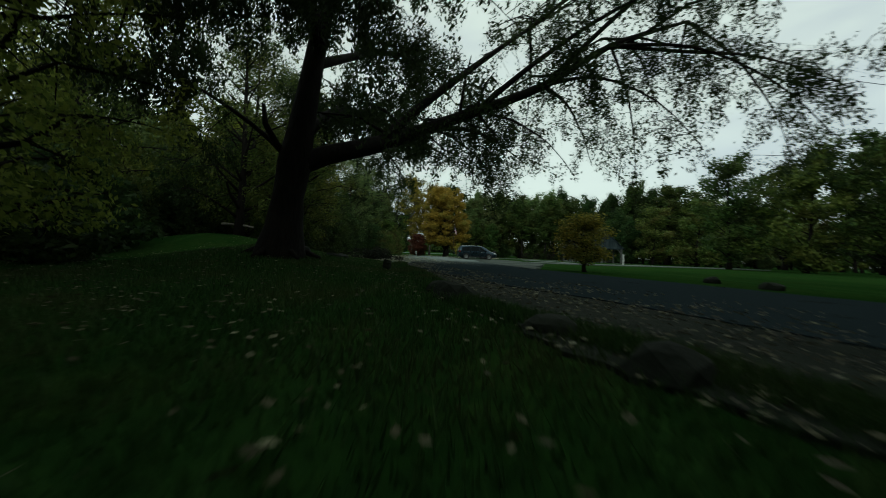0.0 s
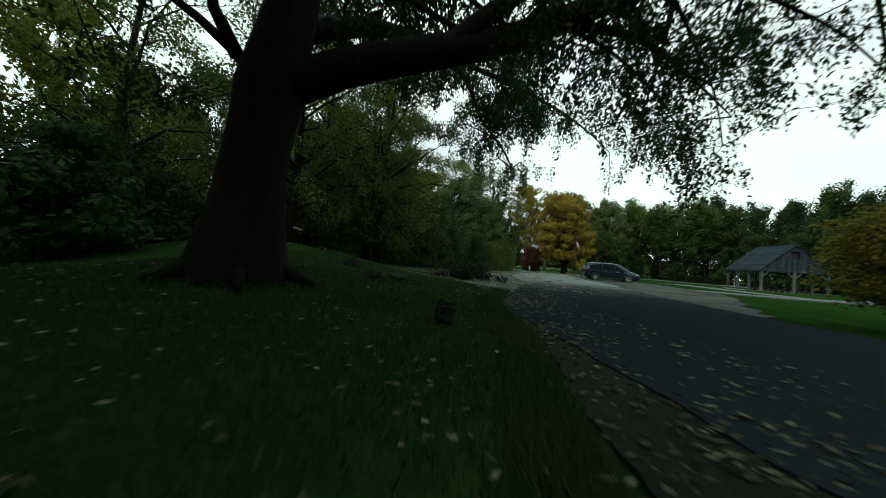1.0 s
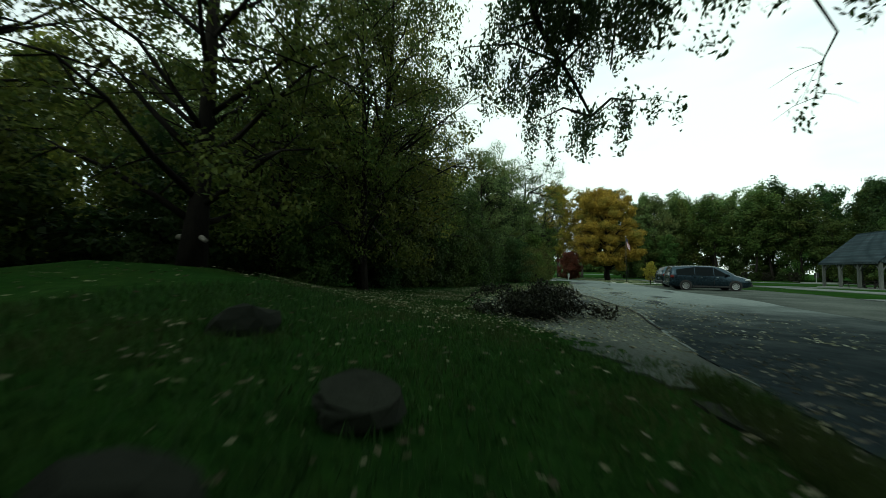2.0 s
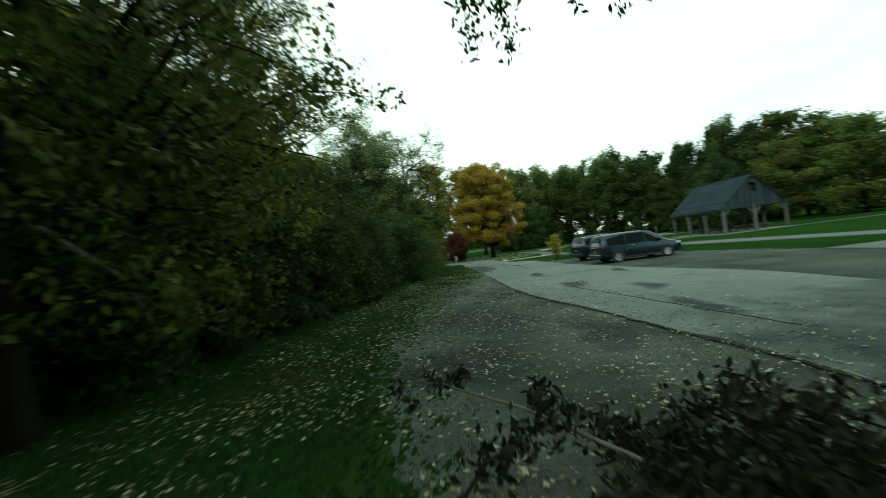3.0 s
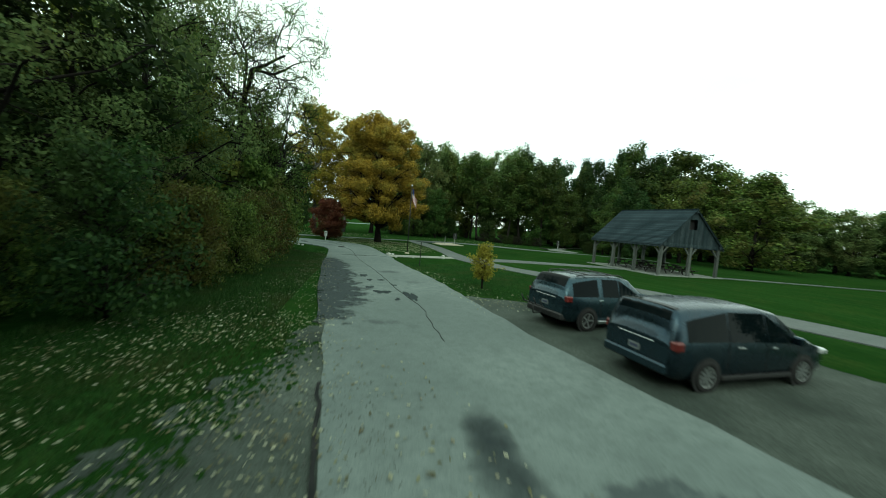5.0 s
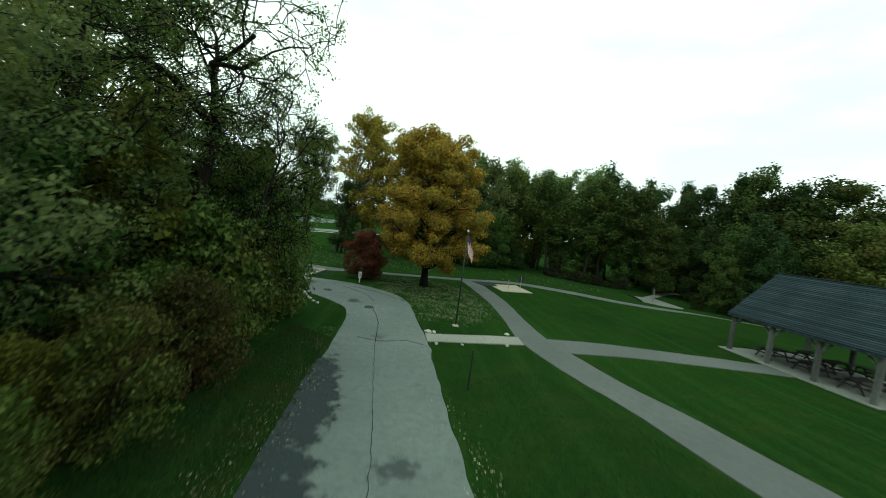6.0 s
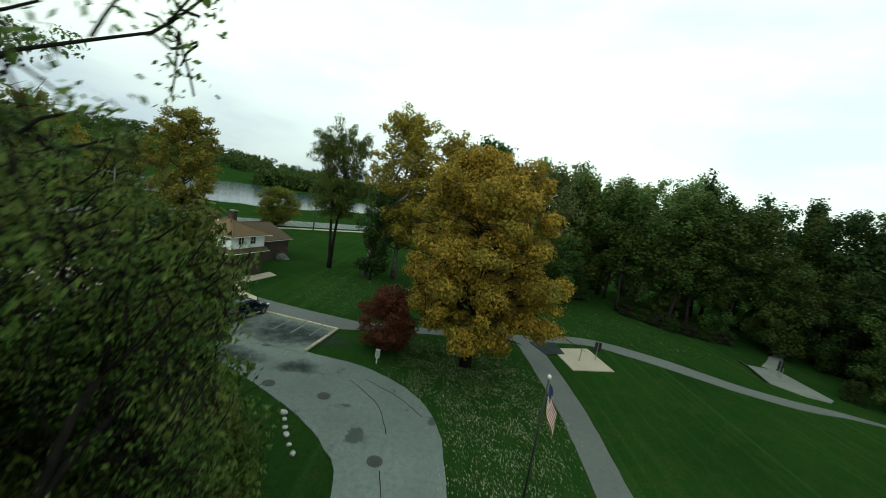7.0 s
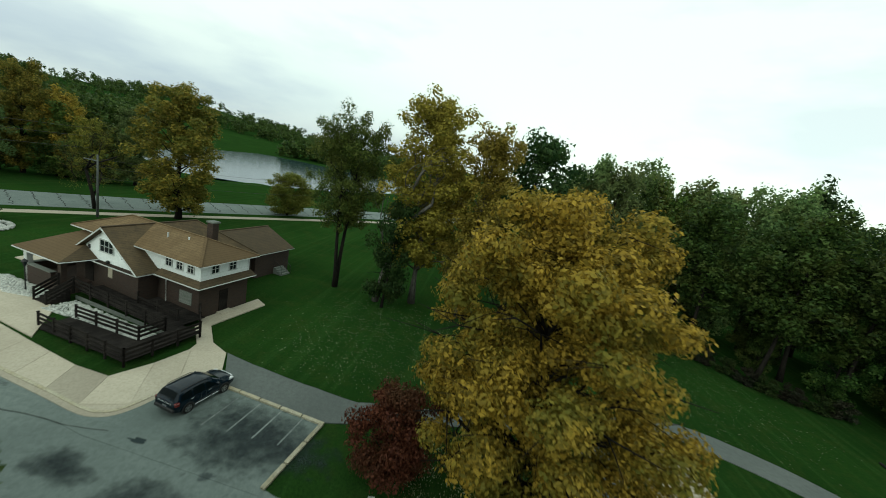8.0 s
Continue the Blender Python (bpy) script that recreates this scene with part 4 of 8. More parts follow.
def grow(name, seed, height, trunk_r, crown_base, crown_r, shape, limbs, leaves, leaf, droop=0.2, bark=None, leafmat=None, sparse=1.0, twigs=4, clump=0.9, stems=1, three=False, lumps=0.5, flat=0.75, lone=None):
    """Meshes of one tree: trunk, limbs and crown, standing at the origin."""
    rng = np.random.RandomState(seed)
    tubes_t, tubes_l, cc, cr = [], [], [], []
    for s in range(stems):
        lean = rng.uniform(-0.06, 0.06, 2) + (0 if stems == 1 else 1) * np.array((math.cos(s * 2.4), math.sin(s * 2.4))) * 0.07
        top = height * (0.86 - 0.06 * s)
        zs = np.linspace(0, top, 9)
        line = [(lean[0] * z + 0.05 * math.sin(z * 0.9 + seed), lean[1] * z + 0.05 * math.cos(z * 0.7 + seed), z) for z in zs]
        rad = [trunk_r * (1.0 - 0.86 * (z / top)) * (1.35 if i == 0 else 1.0) for i, z in enumerate(zs)]
        tubes_t.append((line, rad, 9))
        for k in range(limbs):
            h = ((k + rng.uniform(0.1, 0.9)) / limbs)
            z = crown_base + (height - crown_base) * h
            az = k * 2.39996 + rng.uniform(-0.5, 0.5)
            rr = crown_r * PROFILES[shape](h) * rng.uniform(0.7, 1.04)
            z0 = max(crown_base * 0.55 if crown_base > 1 else 0.25 * z, z - rr * rng.uniform(0.35, 0.75))
            z0 = min(z0, top * 0.97)
            t0 = np.array((np.interp(z0, zs, [p[0] for p in line]), np.interp(z0, zs, [p[1] for p in line]), z0))
            e = np.array((t0[0] + rr * math.cos(az), t0[1] + rr * math.sin(az), z))
            mid = (t0 + e) / 2 + np.array((0, 0, 0.12 * rr)) + rng.normal(0, 0.06 * rr, 3)
            q1, q3 = (t0 + mid) / 2 + rng.normal(0, 0.03 * rr, 3), (mid + e) / 2 + rng.normal(0, 0.05 * rr, 3) + (0, 0, 0.04 * rr)
            r0 = max(0.02, trunk_r * 0.42 * (1 - 0.75 * z0 / top))
            tubes_l.append(([t0, q1, mid, q3, e], [r0, r0 * 0.75, r0 * 0.5, r0 * 0.32, r0 * 0.12], 5))
            for b in (mid, q3, e):
                cc.append(b + rng.normal(0, 0.12 * clump, 3))
                cr.append(clump * rng.uniform(0.7, 1.2))
            for w in range(twigs):
                s0 = (mid, q3, q1)[w % 3]
                d = rng.normal(size=3)
                d[2] = abs(d[2]) * 0.7 - droop
                d = d / np.linalg.norm(d) * rr * rng.uniform(0.25, 0.5)
                tip = s0 + d
                tubes_l.append(([s0, s0 + d * 0.5 + (0, 0, 0.05), tip], [r0 * 0.3, r0 * 0.2, r0 * 0.06], 3))
                cc.append(tip)
                cr.append(clump * rng.uniform(0.55, 1.05))
    keep = rng.rand(len(cc)) < lumps
    cc, cr = np.array(cc)[keep], np.array(cr)[keep] * sparse
    if lone:  # clumps that hang on their own drop off
        gap = np.sort(np.linalg.norm(cc[:, None] - cc[None], axis=2), axis=1)[:, 4]
        cc, cr = cc[gap < lone], cr[gap < lone]
    pts, out = clump_points(rng, cc, cr, leaves, flat)
    pts[:, 2] = np.maximum(pts[:, 2], 0.08)
    crown = quads_mesh(name + "_crown", leaf_quads(rng, pts, leaf, droop, 0.75 if three else 0.55, three, out), leafmat or LEAF_GREEN, 3 if three else 4)
    return (tubes_mesh(name + "_trunk", tubes_t + tubes_l, bark or BARK), crown)


def branching(name, seed, height, trunk_r, fork, spread, leaves, leaf, bark, leafmat, depth=5, reach=6.0, thin=0.006, first=0.72):
    """A tree seen mostly as twigs: limbs that fork again and again into fine crooked sprays."""
    rng = np.random.RandomState(seed)
    tubes, tips = [], []

    def limb(p, d, ln, r, level):
        pts, rad = [p], [r]
        for k in range(3):
            d = d + rng.normal(0, 0.09 if level == 0 else 0.16, 3) + np.array((0, 0, 0.05 if level < 3 else -0.03))
            d = d / np.linalg.norm(d)
            pts.append(pts[-1] + d * ln / 3)
            rad.append(r * (1 - 0.1 * (k + 1)))
        tubes.append((pts, rad, 8 if level == 0 else 5 if level < 3 else 3))
        if level >= depth:
            tips.append(pts[-1])
            tips.append(pts[2])
            return
        for k in range(3 if level == 1 or depth < 6 else 4):
            side = rng.normal(size=3)
            side -= d * np.dot(side, d)
            side /= np.linalg.norm(side)
            e = d * rng.uniform(0.5, 0.9) + side * spread * rng.uniform(0.7, 1.2)
            start = pts[3] if k < 2 else pts[1 + k % 2]
            limb(start, e / np.linalg.norm(e), ln * (rng.uniform(0.6, 0.82) if level else first), max(thin, rad[3] * rng.uniform(0.62, 0.86)), level + 1)

    limb(np.zeros(3), np.array((0.03, 0.02, 1.0)), fork, trunk_r, 0)
    top = max(t[2] for t in tips)
    k = height / top
    tubes = [([np.array(q) * k for q in pts], rad, n) for pts, rad, n in tubes if max(math.hypot(q[0], q[1]) for q in pts) * k < reach]
    cc = [np.array(t) * k for t in tips if math.hypot(t[0], t[1]) * k < reach]
    pts, out = clump_points(rng, cc, [0.3] * len(cc), leaves, 0.8, 0.1)
    return (tubes_mesh(name + "_trunk", tubes, bark), quads_mesh(name + "_crown", leaf_quads(rng, pts, leaf, 0.5, 0.5), leafmat))


def plant(kind, name, x, y, scale, turn, label, category, group="", leafmat=None, wide=1.0):
    """One tree or shrub on the ground, its parts sharing the meshes of its kind."""
    z = float(ground_z(x, y)) - 0.03
    root = thing(name, pose(x, y, z, 0, 0, turn), label, category, group)
    root.scale = (scale * wide, scale * wide, scale)
    for pname, me in zip(("trunk", "crown"), kind):
        ob = part(pname, me, None, root)
        if pname == "crown" and leafmat:
            ob.material_slots[0].link = "OBJECT"
            ob.material_slots[0].material = leafmat
    return root


KIND = {
    "wood_a": grow("wood_a", 1, 14.0, 0.22, 1.9, 3.6, "round", 24, 11000, 0.25, 0.0, BARK, LEAF_DARK, clump=0.86, twigs=5, three=True, lumps=0.62, flat=1.15),
    "wood_b": grow("wood_b", 2, 14.0, 0.20, 1.7, 3.1, "tall", 24, 10500, 0.24, 0.0, BARK, LEAF_GREEN, clump=0.8, twigs=5, three=True, lumps=0.62, flat=1.25),
    "wood_c": grow("wood_c", 3, 14.0, 0.24, 2.4, 4.1, "broad", 24, 11000, 0.26, 0.0, BARK, LEAF_GREEN, clump=0.9, twigs=5, three=True, lumps=0.6, flat=1.1),
    "wood_d": grow("wood_d", 24, 14.0, 0.17, 4.8, 2.9, "round", 20, 8000, 0.24, 0.0, BARK, LEAF_GREEN, clump=0.8, twigs=5, three=True, lumps=0.62, flat=1.25),
    "hedge_a": grow("hedge_a", 4, 10.0, 0.16, 1.2, 3.0, "round", 20, 10500, 0.21, 0.3, BARK, LEAF_DARK, clump=0.8, three=True, lumps=0.62, flat=1.0),
    "hedge_b": grow("hedge_b", 5, 10.0, 0.16, 0.9, 3.3, "tall", 20, 10500, 0.21, 0.3, BARK, LEAF_GREEN, clump=0.8, three=True, lumps=0.62, flat=1.0),
    "verge": grow("verge", 25, 13.0, 0.22, 1.6, 4.0, "round", 34, 19000, 0.13, 0.8, BARK, LEAF_DARK, twigs=8, clump=0.68, lumps=0.45),
    "shade": grow("shade", 26, 15.0, 0.30, 1.6, 5.2, "broad", 40, 26000, 0.36, 0.4, BARK, LEAF_DARK, twigs=6, clump=1.1, three=True),
    "shrub_a": grow("shrub_a", 6, 3.4, 0.05, 0.2, 2.0, "bush", 22, 7500, 0.115, 0.3, BARK, LEAF_OLIVE, twigs=3, clump=0.46, stems=2, lumps=0.6),
    "shrub_b": grow("shrub_b", 7, 3.4, 0.05, 0.1, 1.8, "bush", 22, 8500, 0.125, 0.3, BARK, LEAF_GREEN, twigs=3, clump=0.44, stems=2, three=True, lumps=0.6),
    "low_shrub": grow("low_shrub", 8, 1.6, 0.03, 0.05, 1.1, "bush", 18, 2600, 0.13, 0.2, BARK, LEAF_DARK, twigs=2, clump=0.34),
    "oak": grow("oak", 31, 15.4, 0.38, 3.3, 6.4, "broad", 92, 130000, 0.21, 0.5, BARK, LEAF_ORANGE, twigs=5, clump=1.02, lumps=0.42, flat=0.66, lone=2.3),
    "red": grow("red", 10, 5.0, 0.09, 0.4, 2.3, "round", 46, 24000, 0.15, 0.3, BARK, LEAF_RED, twigs=4, clump=0.62),
    "yellow_bush": grow("yellow_bush", 11, 1.95, 0.035, 0.5, 0.62, "tall", 16, 2400, 0.10, -0.5, BARK, LEAF_YELLOW, twigs=3, clump=0.24, stems=2),
    "small_tree": grow("small_tree", 12, 2.95, 0.09, 0.75, 1.35, "round", 24, 9000, 0.12, 0.0, BARK, LEAF_YG, twigs=5, clump=0.42, stems=2),
    "bare": branching("bare", 13, 17.5, 0.32, 6.0, 0.8, 8000, 0.12, BARK, LEAF_GREEN, 6, 5.0),
    "spreading": branching("spreading", 13, 16.6, 0.34, 11.0, 0.85, 34000, 0.115, BARK, LEAF_DARK, 6, 5.1, 0.022, 0.38),
    "dead": branching("dead", 14, 21.0, 0.44, 8.0, 0.42, 60, 0.12, BARK_GREY, LEAF_OLIVE, 4),
    "willow": grow("willow", 15, 20.0, 0.26, 8.5, 4.2, "round", 34, 38000, 0.22, 1.0, BARK, LEAF_OLIVE, twigs=7, clump=0.72, stems=2, lumps=0.5, flat=1.1),
    "aspen": grow("aspen", 16, 22.0, 0.28, 5.0, 4.0, "broad", 44, 27000, 0.24, 0.0, BARK_GREY, LEAF_YG, twigs=6, clump=0.85, three=True, lumps=0.7, flat=1.15),
    "roadside": grow("roadside", 17, 19.2, 0.32, 2.2, 4.8, "round", 46, 30000, 0.26, 0.3, BARK, LEAF_OLIVE, twigs=6, clump=0.95, three=True, lumps=0.6, flat=0.95),
}
TURN = np.random.RandomState(77)


def turn():
    return float(TURN.uniform(0, 360))


# the big turning tree, the red tree and the row behind them
plant(KIND["oak"], "oak_tree", 0.0, 85.4, 1.0, 130, "large orange and yellow autumn tree with a dense drooping crown", "tree", wide=1.0)
plant(KIND["red"], "maple_tree", -6.3, 85.6, 1.0, 10, "small round dark red tree beside the parking bay", "tree")
plant(KIND["willow"], "tree", -19.2, 110.0, 1.0, 100, "tall two-stemmed tree with drooping olive leaves", "tree")
plant(KIND["dead"], "dead_tree", -13.8, 108.6, 1.0, 20, "tall bare dead tree with pale thin branches", "tree")
plant(KIND["aspen"], "tree", -10.0, 110.5, 1.06, 70, "tall yellow-green tree behind the orange tree", "tree", leafmat=LEAF_YELLOW, wide=1.2)
plant(KIND["aspen"], "tree", -4.6, 109.0, 0.96, 190, "tall orange-yellow tree in autumn colour", "tree", leafmat=LEAF_YELLOW)
plant(KIND["wood_c"], "tree", 0.8, 113.0, 1.52, 250, "tall dark green tree with an uneven top", "tree", leafmat=LEAF_DARK)
plant(KIND["hedge_a"], "tree", -12.6, 107.2, 1.15, 33, "dense dark green tree below the dead tree", "tree", wide=0.8)
plant(KIND["roadside"], "tree", -50.8, 123.5, 1.06, 15, "full olive and orange tree behind the house", "tree", leafmat=LEAF_AMBER, wide=1.22)
plant(KIND["red"], "shrub", -43.7, 143.7, 1.75, 80, "round yellow-green shrub beside the public road", "shrub", leafmat=LEAF_YG, wide=1.15)
plant(KIND["bare"], "tree", -60.5, 119.0, 0.82, 130, "thin half-bare tree beside a utility pole", "tree", leafmat=LEAF_YG)
plant(KIND["small_tree"], "small_tree", 7.1, 17.8, 0.95, 60, "small yellowing tree on the lawn by the road", "tree", leafmat=LEAF_AMBER, wide=1.1)
plant(KIND["yellow_bush"], "yellow_shrub", 1.92, 51.3, 1.0, 20, "small bright yellow-orange upright shrub on the lawn", "shrub")
plant(KIND["spreading"], "tree", -10.9, 62.8, 1.0, 20, "tall half-bare tree with spreading dark twigs", "tree", leafmat=LEAF_HEDGE)

# hedgerow and woods beside the road
for i in range(18):
    y = 29.0 + i * 2.35
    x = (-12.8 if y < 36 else -10.4 if y < 48 else -9.6) + float(TURN.uniform(-0.6, 0.5))
    if 46.6 < y < 48.9:
        continue  # a dark hollow in the hedge
    k = ("shrub_a", "shrub_b", "shrub_b", "shrub_a")[i % 4]
    m = (LEAF_HEDGE, LEAF_OLIVE, LEAF_HEDGE, LEAF_OLIVE, LEAF_HEDGE, LEAF_YG, LEAF_OLIVE)[(i * 3) % 7] if y > 44 else (LEAF_DARK, LEAF_GREEN)[i % 2]
    plant(KIND[k], "shrub", x, y, float(TURN.uniform(0.8, 1.75) if y > 44 else TURN.uniform(0.85, 1.3)), turn(), "dense hedgerow shrub with turning leaves", "shrub", "hedgerow shrubs", m, 0.85)
for x, y, s, m in ((-8.9, 45.6, 1.15, LEAF_DARK), (-8.7, 49.4, 0.95, LEAF_HEDGE), (-8.2, 52.4, 0.85, LEAF_HEDGE), (-8.4, 55.6, 1.0, LEAF_HEDGE), (-8.5, 59.0, 1.15, LEAF_RUST)):
    plant(KIND["shrub_a"], "shrub", x, y, s, turn(), "dense hedgerow shrub leaning over the verge", "shrub", "hedgerow shrubs", m, 0.85)
for i, (x, y, s) in enumerate([(-11.4, 23.4, 0.7), (-11.0, 26.4, 0.8), (-11.0, 28.8, 0.9), (-11.0, 31.2, 0.9), (-10.8, 34.0, 0.9), (-10.4, 37.2, 0.9)]):
    plant(KIND["shrub_b"], "shrub", x, y, s, turn(), "dark green shrub below the hedgerow trees", "shrub", "hedgerow shrubs", (LEAF_GREEN, LEAF_DARK)[i % 2], 0.9)
for i in range(12):
    y = 27.0 + i * 3.9
    x = -14.6 + float(TURN.uniform(-1.0, 1.0)) + (1.6 if y > 50 else 0)
    plant(KIND[("hedge_a", "hedge_b")[i % 2]], "tree", x, y, float(TURN.uniform(0.95, 1.22)) * (0.74 if y < 49 else 0.9 if y < 62 else 0.85), turn(), "leafy green tree in the roadside hedgerow", "tree", "hedgerow trees", (LEAF_GREEN, LEAF_DARK, LEAF_GREEN, LEAF_GREEN, LEAF_YG)[i % 5])
for i, (x, y, s) in enumerate([(-11.0, 26.8, 1.05), (-12.2, 33.0, 0.92), (-11.6, 40.0, 0.55), (-12.2, 47.2, 0.98), (-12.4, 54.6, 1.06), (-14.6, 61.0, 1.3), (-16.0, 67.0, 1.2), (-11.2, 19.5, 1.05)]):
    plant(KIND["verge"], "tree", x, y, s, turn(), "leafy tree hanging over the verge", "tree", "hedgerow trees", LEAF_OLIVE if y < 20 else LEAF_WOOD if y > 45 else (LEAF_OLIVE, LEAF_GREEN, LEAF_GREEN)[i % 3])
for i, (x, y, s) in enumerate([(-12.4, 29.5, 1.12), (-13.4, 24.0, 1.1), (-12.6, 35.5, 1.0)]):
    plant(KIND["verge"], "tree", x, y, s, turn(), "tall leafy green tree above the verge", "tree", "hedgerow trees", (LEAF_YG, LEAF_OLIVE, LEAF_GREEN)[i])
for i in range(16):
    y = 4.0 + i * 4.4
    x = -24.0 + float(TURN.uniform(-3.5, 3.5))
    low = 0.72 if y < 34 else 1.0
    plant(KIND[("hedge_a", "hedge_b", "wood_c")[i % 3]], "tree", x, y, float(TURN.uniform(1.35, 1.7)) * low * (1.0 if i % 3 < 2 else 0.75), turn(), "tall tree in the woods beside the road", "tree", "roadside woods", (LEAF_YG, LEAF_OLIVE, LEAF_WOOD, LEAF_YG)[i % 4])
for i in range(12):
    x, y = -36.0 + float(TURN.uniform(-4, 4)), -6.0 + i * 6.4
    plant(KIND[("wood_c", "wood_a")[i % 2]], "tree", x, y, float(TURN.uniform(1.0, 1.25)) * (0.6 if 2 < y < 32 else 1.0), turn(), "tall tree in the woods beside the road", "tree", "roadside woods", (LEAF_GREEN, LEAF_DARK)[i % 2])
for i in range(14):
    x, y = -17.0 + float(TURN.uniform(-2.5, 2.5)), 2.0 + i * 2.1
    plant(KIND[("shrub_b", "low_shrub")[i % 2]], "shrub", x, y, float(TURN.uniform(1.1, 1.7)), turn(), "dark undergrowth shrub at the wood's edge", "shrub", "undergrowth", LEAF_DARK)
# trees added out of view to block sky light from the road's start
for x, y, s in ((3.5, -10.5, 1.1), (10.0, -8.0, 1.15), (-5.5, -7.5, 1.1), (-14.0, -4.0, 1.05), (13.5, 1.0, 1.1), (19.5, 4.0, 1.1), (17.5, -6.5, 1.2), (-2.0, -14.0, 1.2)):
    plant(KIND["shade"], "tree", x, y, s, turn(), "unseen leafy tree added to shade the start of the road", "tree", "roadside woods", LEAF_DARK)
plant(KIND["verge"], "tree", -9.0, 5.6, 1.05, 60, "dark trunked tree near the start of the road", "tree", leafmat=LEAF_YG)
plant(KIND["verge"], "tree", -10.4, 24.9, 0.98, 150, "leafy tree hanging over the verge", "tree", "hedgerow trees", LEAF_OLIVE, 0.72)
plant(KIND["verge"], "tree", -18.0, 16.8, 1.25, 40, "tall green tree at the wood's edge", "tree", "roadside woods", LEAF_OLIVE)
for x, y, s in ((-12.6, 11.0, 1.5), (-14.2, 13.4, 1.7), (-16.4, 16.2, 1.8), (-18.0, 19.0, 1.8), (-10.6, 8.6, 1.2)):
    plant(KIND["low_shrub"], "shrub", x, y, s, turn(), "dark undergrowth shrub at the wood's edge", "shrub", "undergrowth", LEAF_DARK, 1.4)
plant(KIND["hedge_a"], "tree", -14.2, 73.2, 1.0, 200, "leafy green tree at the end of the hedgerow", "tree", leafmat=LEAF_GREEN)
plant(KIND["hedge_b"], "tree", -11.8, 70.0, 1.0, 300, "leafy green tree at the end of the hedgerow", "tree", leafmat=LEAF_HEDGE)
plant(KIND["hedge_a"], "tree", -10.4, 66.7, 0.82, 40, "leafy green tree at the end of the hedgerow", "tree", leafmat=LEAF_GREEN)
plant(KIND["verge"], "tree", -10.6, 66.0, 0.86, 120, "turning green tree at the end of the hedgerow", "tree", leafmat=LEAF_HEDGE)

# woods on the far side of the lawn
EDGE = smooth_line([(7, 118), (17, 121), (28, 121), (40, 119), (48, 113), (53, 104), (58, 95), (66, 88), (78, 80), (95, 70), (112, 56)], 3.4)
WOOD_LEAF = (LEAF_WOOD, LEAF_OLIVE, LEAF_WOOD, LEAF_WOOD, LEAF_GREEN, LEAF_WOOD, LEAF_WOOD, LEAF_HEDGE, LEAF_WOOD, LEAF_OLIVE, LEAF_WOOD)
for i, p in enumerate(EDGE):
    for row in range(2):
        x, y = float(p[0] + TURN.uniform(-1.8, 1.8) + row * 3.0), float(p[1] + TURN.uniform(-2.2, 2.2) + row * 6.0)
        s = float(TURN.uniform(1.34, 1.64)) * float(np.interp(x, [8, 20, 30, 42, 54, 60, 66, 78], [0.95, 0.97, 1.02, 1.00, 0.95, 0.84, 0.72, 0.54]))
        kinds = ("wood_d", "wood_a", "wood_d", "wood_b", "wood_d") if 21 < x < 43 else ("wood_a", "wood_b", "wood_c", "wood_b", "wood_a")
        plant(KIND[kinds[(i + row * 2) % 5]], "tree", x, y, s, turn(), "tall green tree in the woods behind the lawn", "tree", "woods behind the lawn", (LEAF_DARK, LEAF_DARK, LEAF_GREEN)[(i + row) % 3] if 38 < x < 60 and y < 122 else WOOD_LEAF[(i * 5 + row * 3) % 11], 0.92 if x < 56 else 1.35)
for i, p in enumerate(EDGE[::2]):
    if i % 4 != 1:
        plant(KIND["shrub_b"], "shrub", float(p[0] - 1.5 + TURN.uniform(-1, 1)), float(p[1] - 2.6 + TURN.uniform(-1, 1)), float(TURN.uniform(0.6, 1.3)), turn(), "dark undergrowth below the far woods", "shrub", "undergrowth", LEAF_DARK)
for i, p in enumerate(EDGE):
    if 18 < p[0] < 44 and i % 2:
        continue
    plant(KIND[("shrub_b", "shrub_a")[i % 2]], "shrub", float(p[0] + 5 + TURN.uniform(-1, 1)), float(p[1] + 11 + TURN.uniform(-1, 1)), float(TURN.uniform(1.0, 1.7)), turn(), "undergrowth deep in the far woods", "shrub", "undergrowth", LEAF_GREEN)
for i, (x, y, s) in enumerate([(36, 110, 1.0), (41, 107, 1.2), (45, 103, 1.1), (14, 113, 1.0), (9, 112, 1.1), (47, 98, 1.25), (5, 115, 1.2), (32.6, 118.5, 0.95), (30.4, 113.0, 0.55)]):
    plant(KIND["hedge_a" if i % 2 else "hedge_b"], "tree", x, y, s, turn(), "dark leafy tree at the edge of the far woods", "tree", "woods behind the lawn", LEAF_GREEN)
for i, (x, y, s) in enumerate([(38.5, 104.0, 1.1), (43.0, 100.5, 1.15), (38.6, 91.4, 0.75), (41.5, 88.8, 0.85), (42.5, 95.0, 1.1), (45.5, 90.5, 1.1)]):
    plant(KIND[("hedge_a", "hedge_b")[i % 2]], "tree", x, y, s, turn(), "dark leafy tree at the edge of the far woods", "tree", "woods behind the lawn", (LEAF_GREEN, LEAF_DARK)[i % 2])
for i, (x, y, s) in enumerate([(24.0, 115.0, 1.3), (29.5, 111.0, 1.25), (33.0, 112.5, 1.35), (36.5, 109.5, 1.25)]):
    plant(KIND["wood_d"], "tree", x, y, s, turn(), "dark high-crowned tree at the edge of the far woods", "tree", "woods behind the lawn", LEAF_GREEN, 1.2)
for i, (x, y) in enumerate([(24.6, 112.8), (26.0, 111.2), (27.2, 109.4), (28.4, 107.8), (30.2, 107.0), (32.2, 106.4), (34.0, 106.0)]):
    plant(KIND["low_shrub"], "brush_heap", x, y, 1.05, turn(), "low dark heap of dead brush at the wood's edge", "brush", "brush at the wood's edge", (LEAF_DEAD, LEAF_DARK)[i % 2], 1.2)
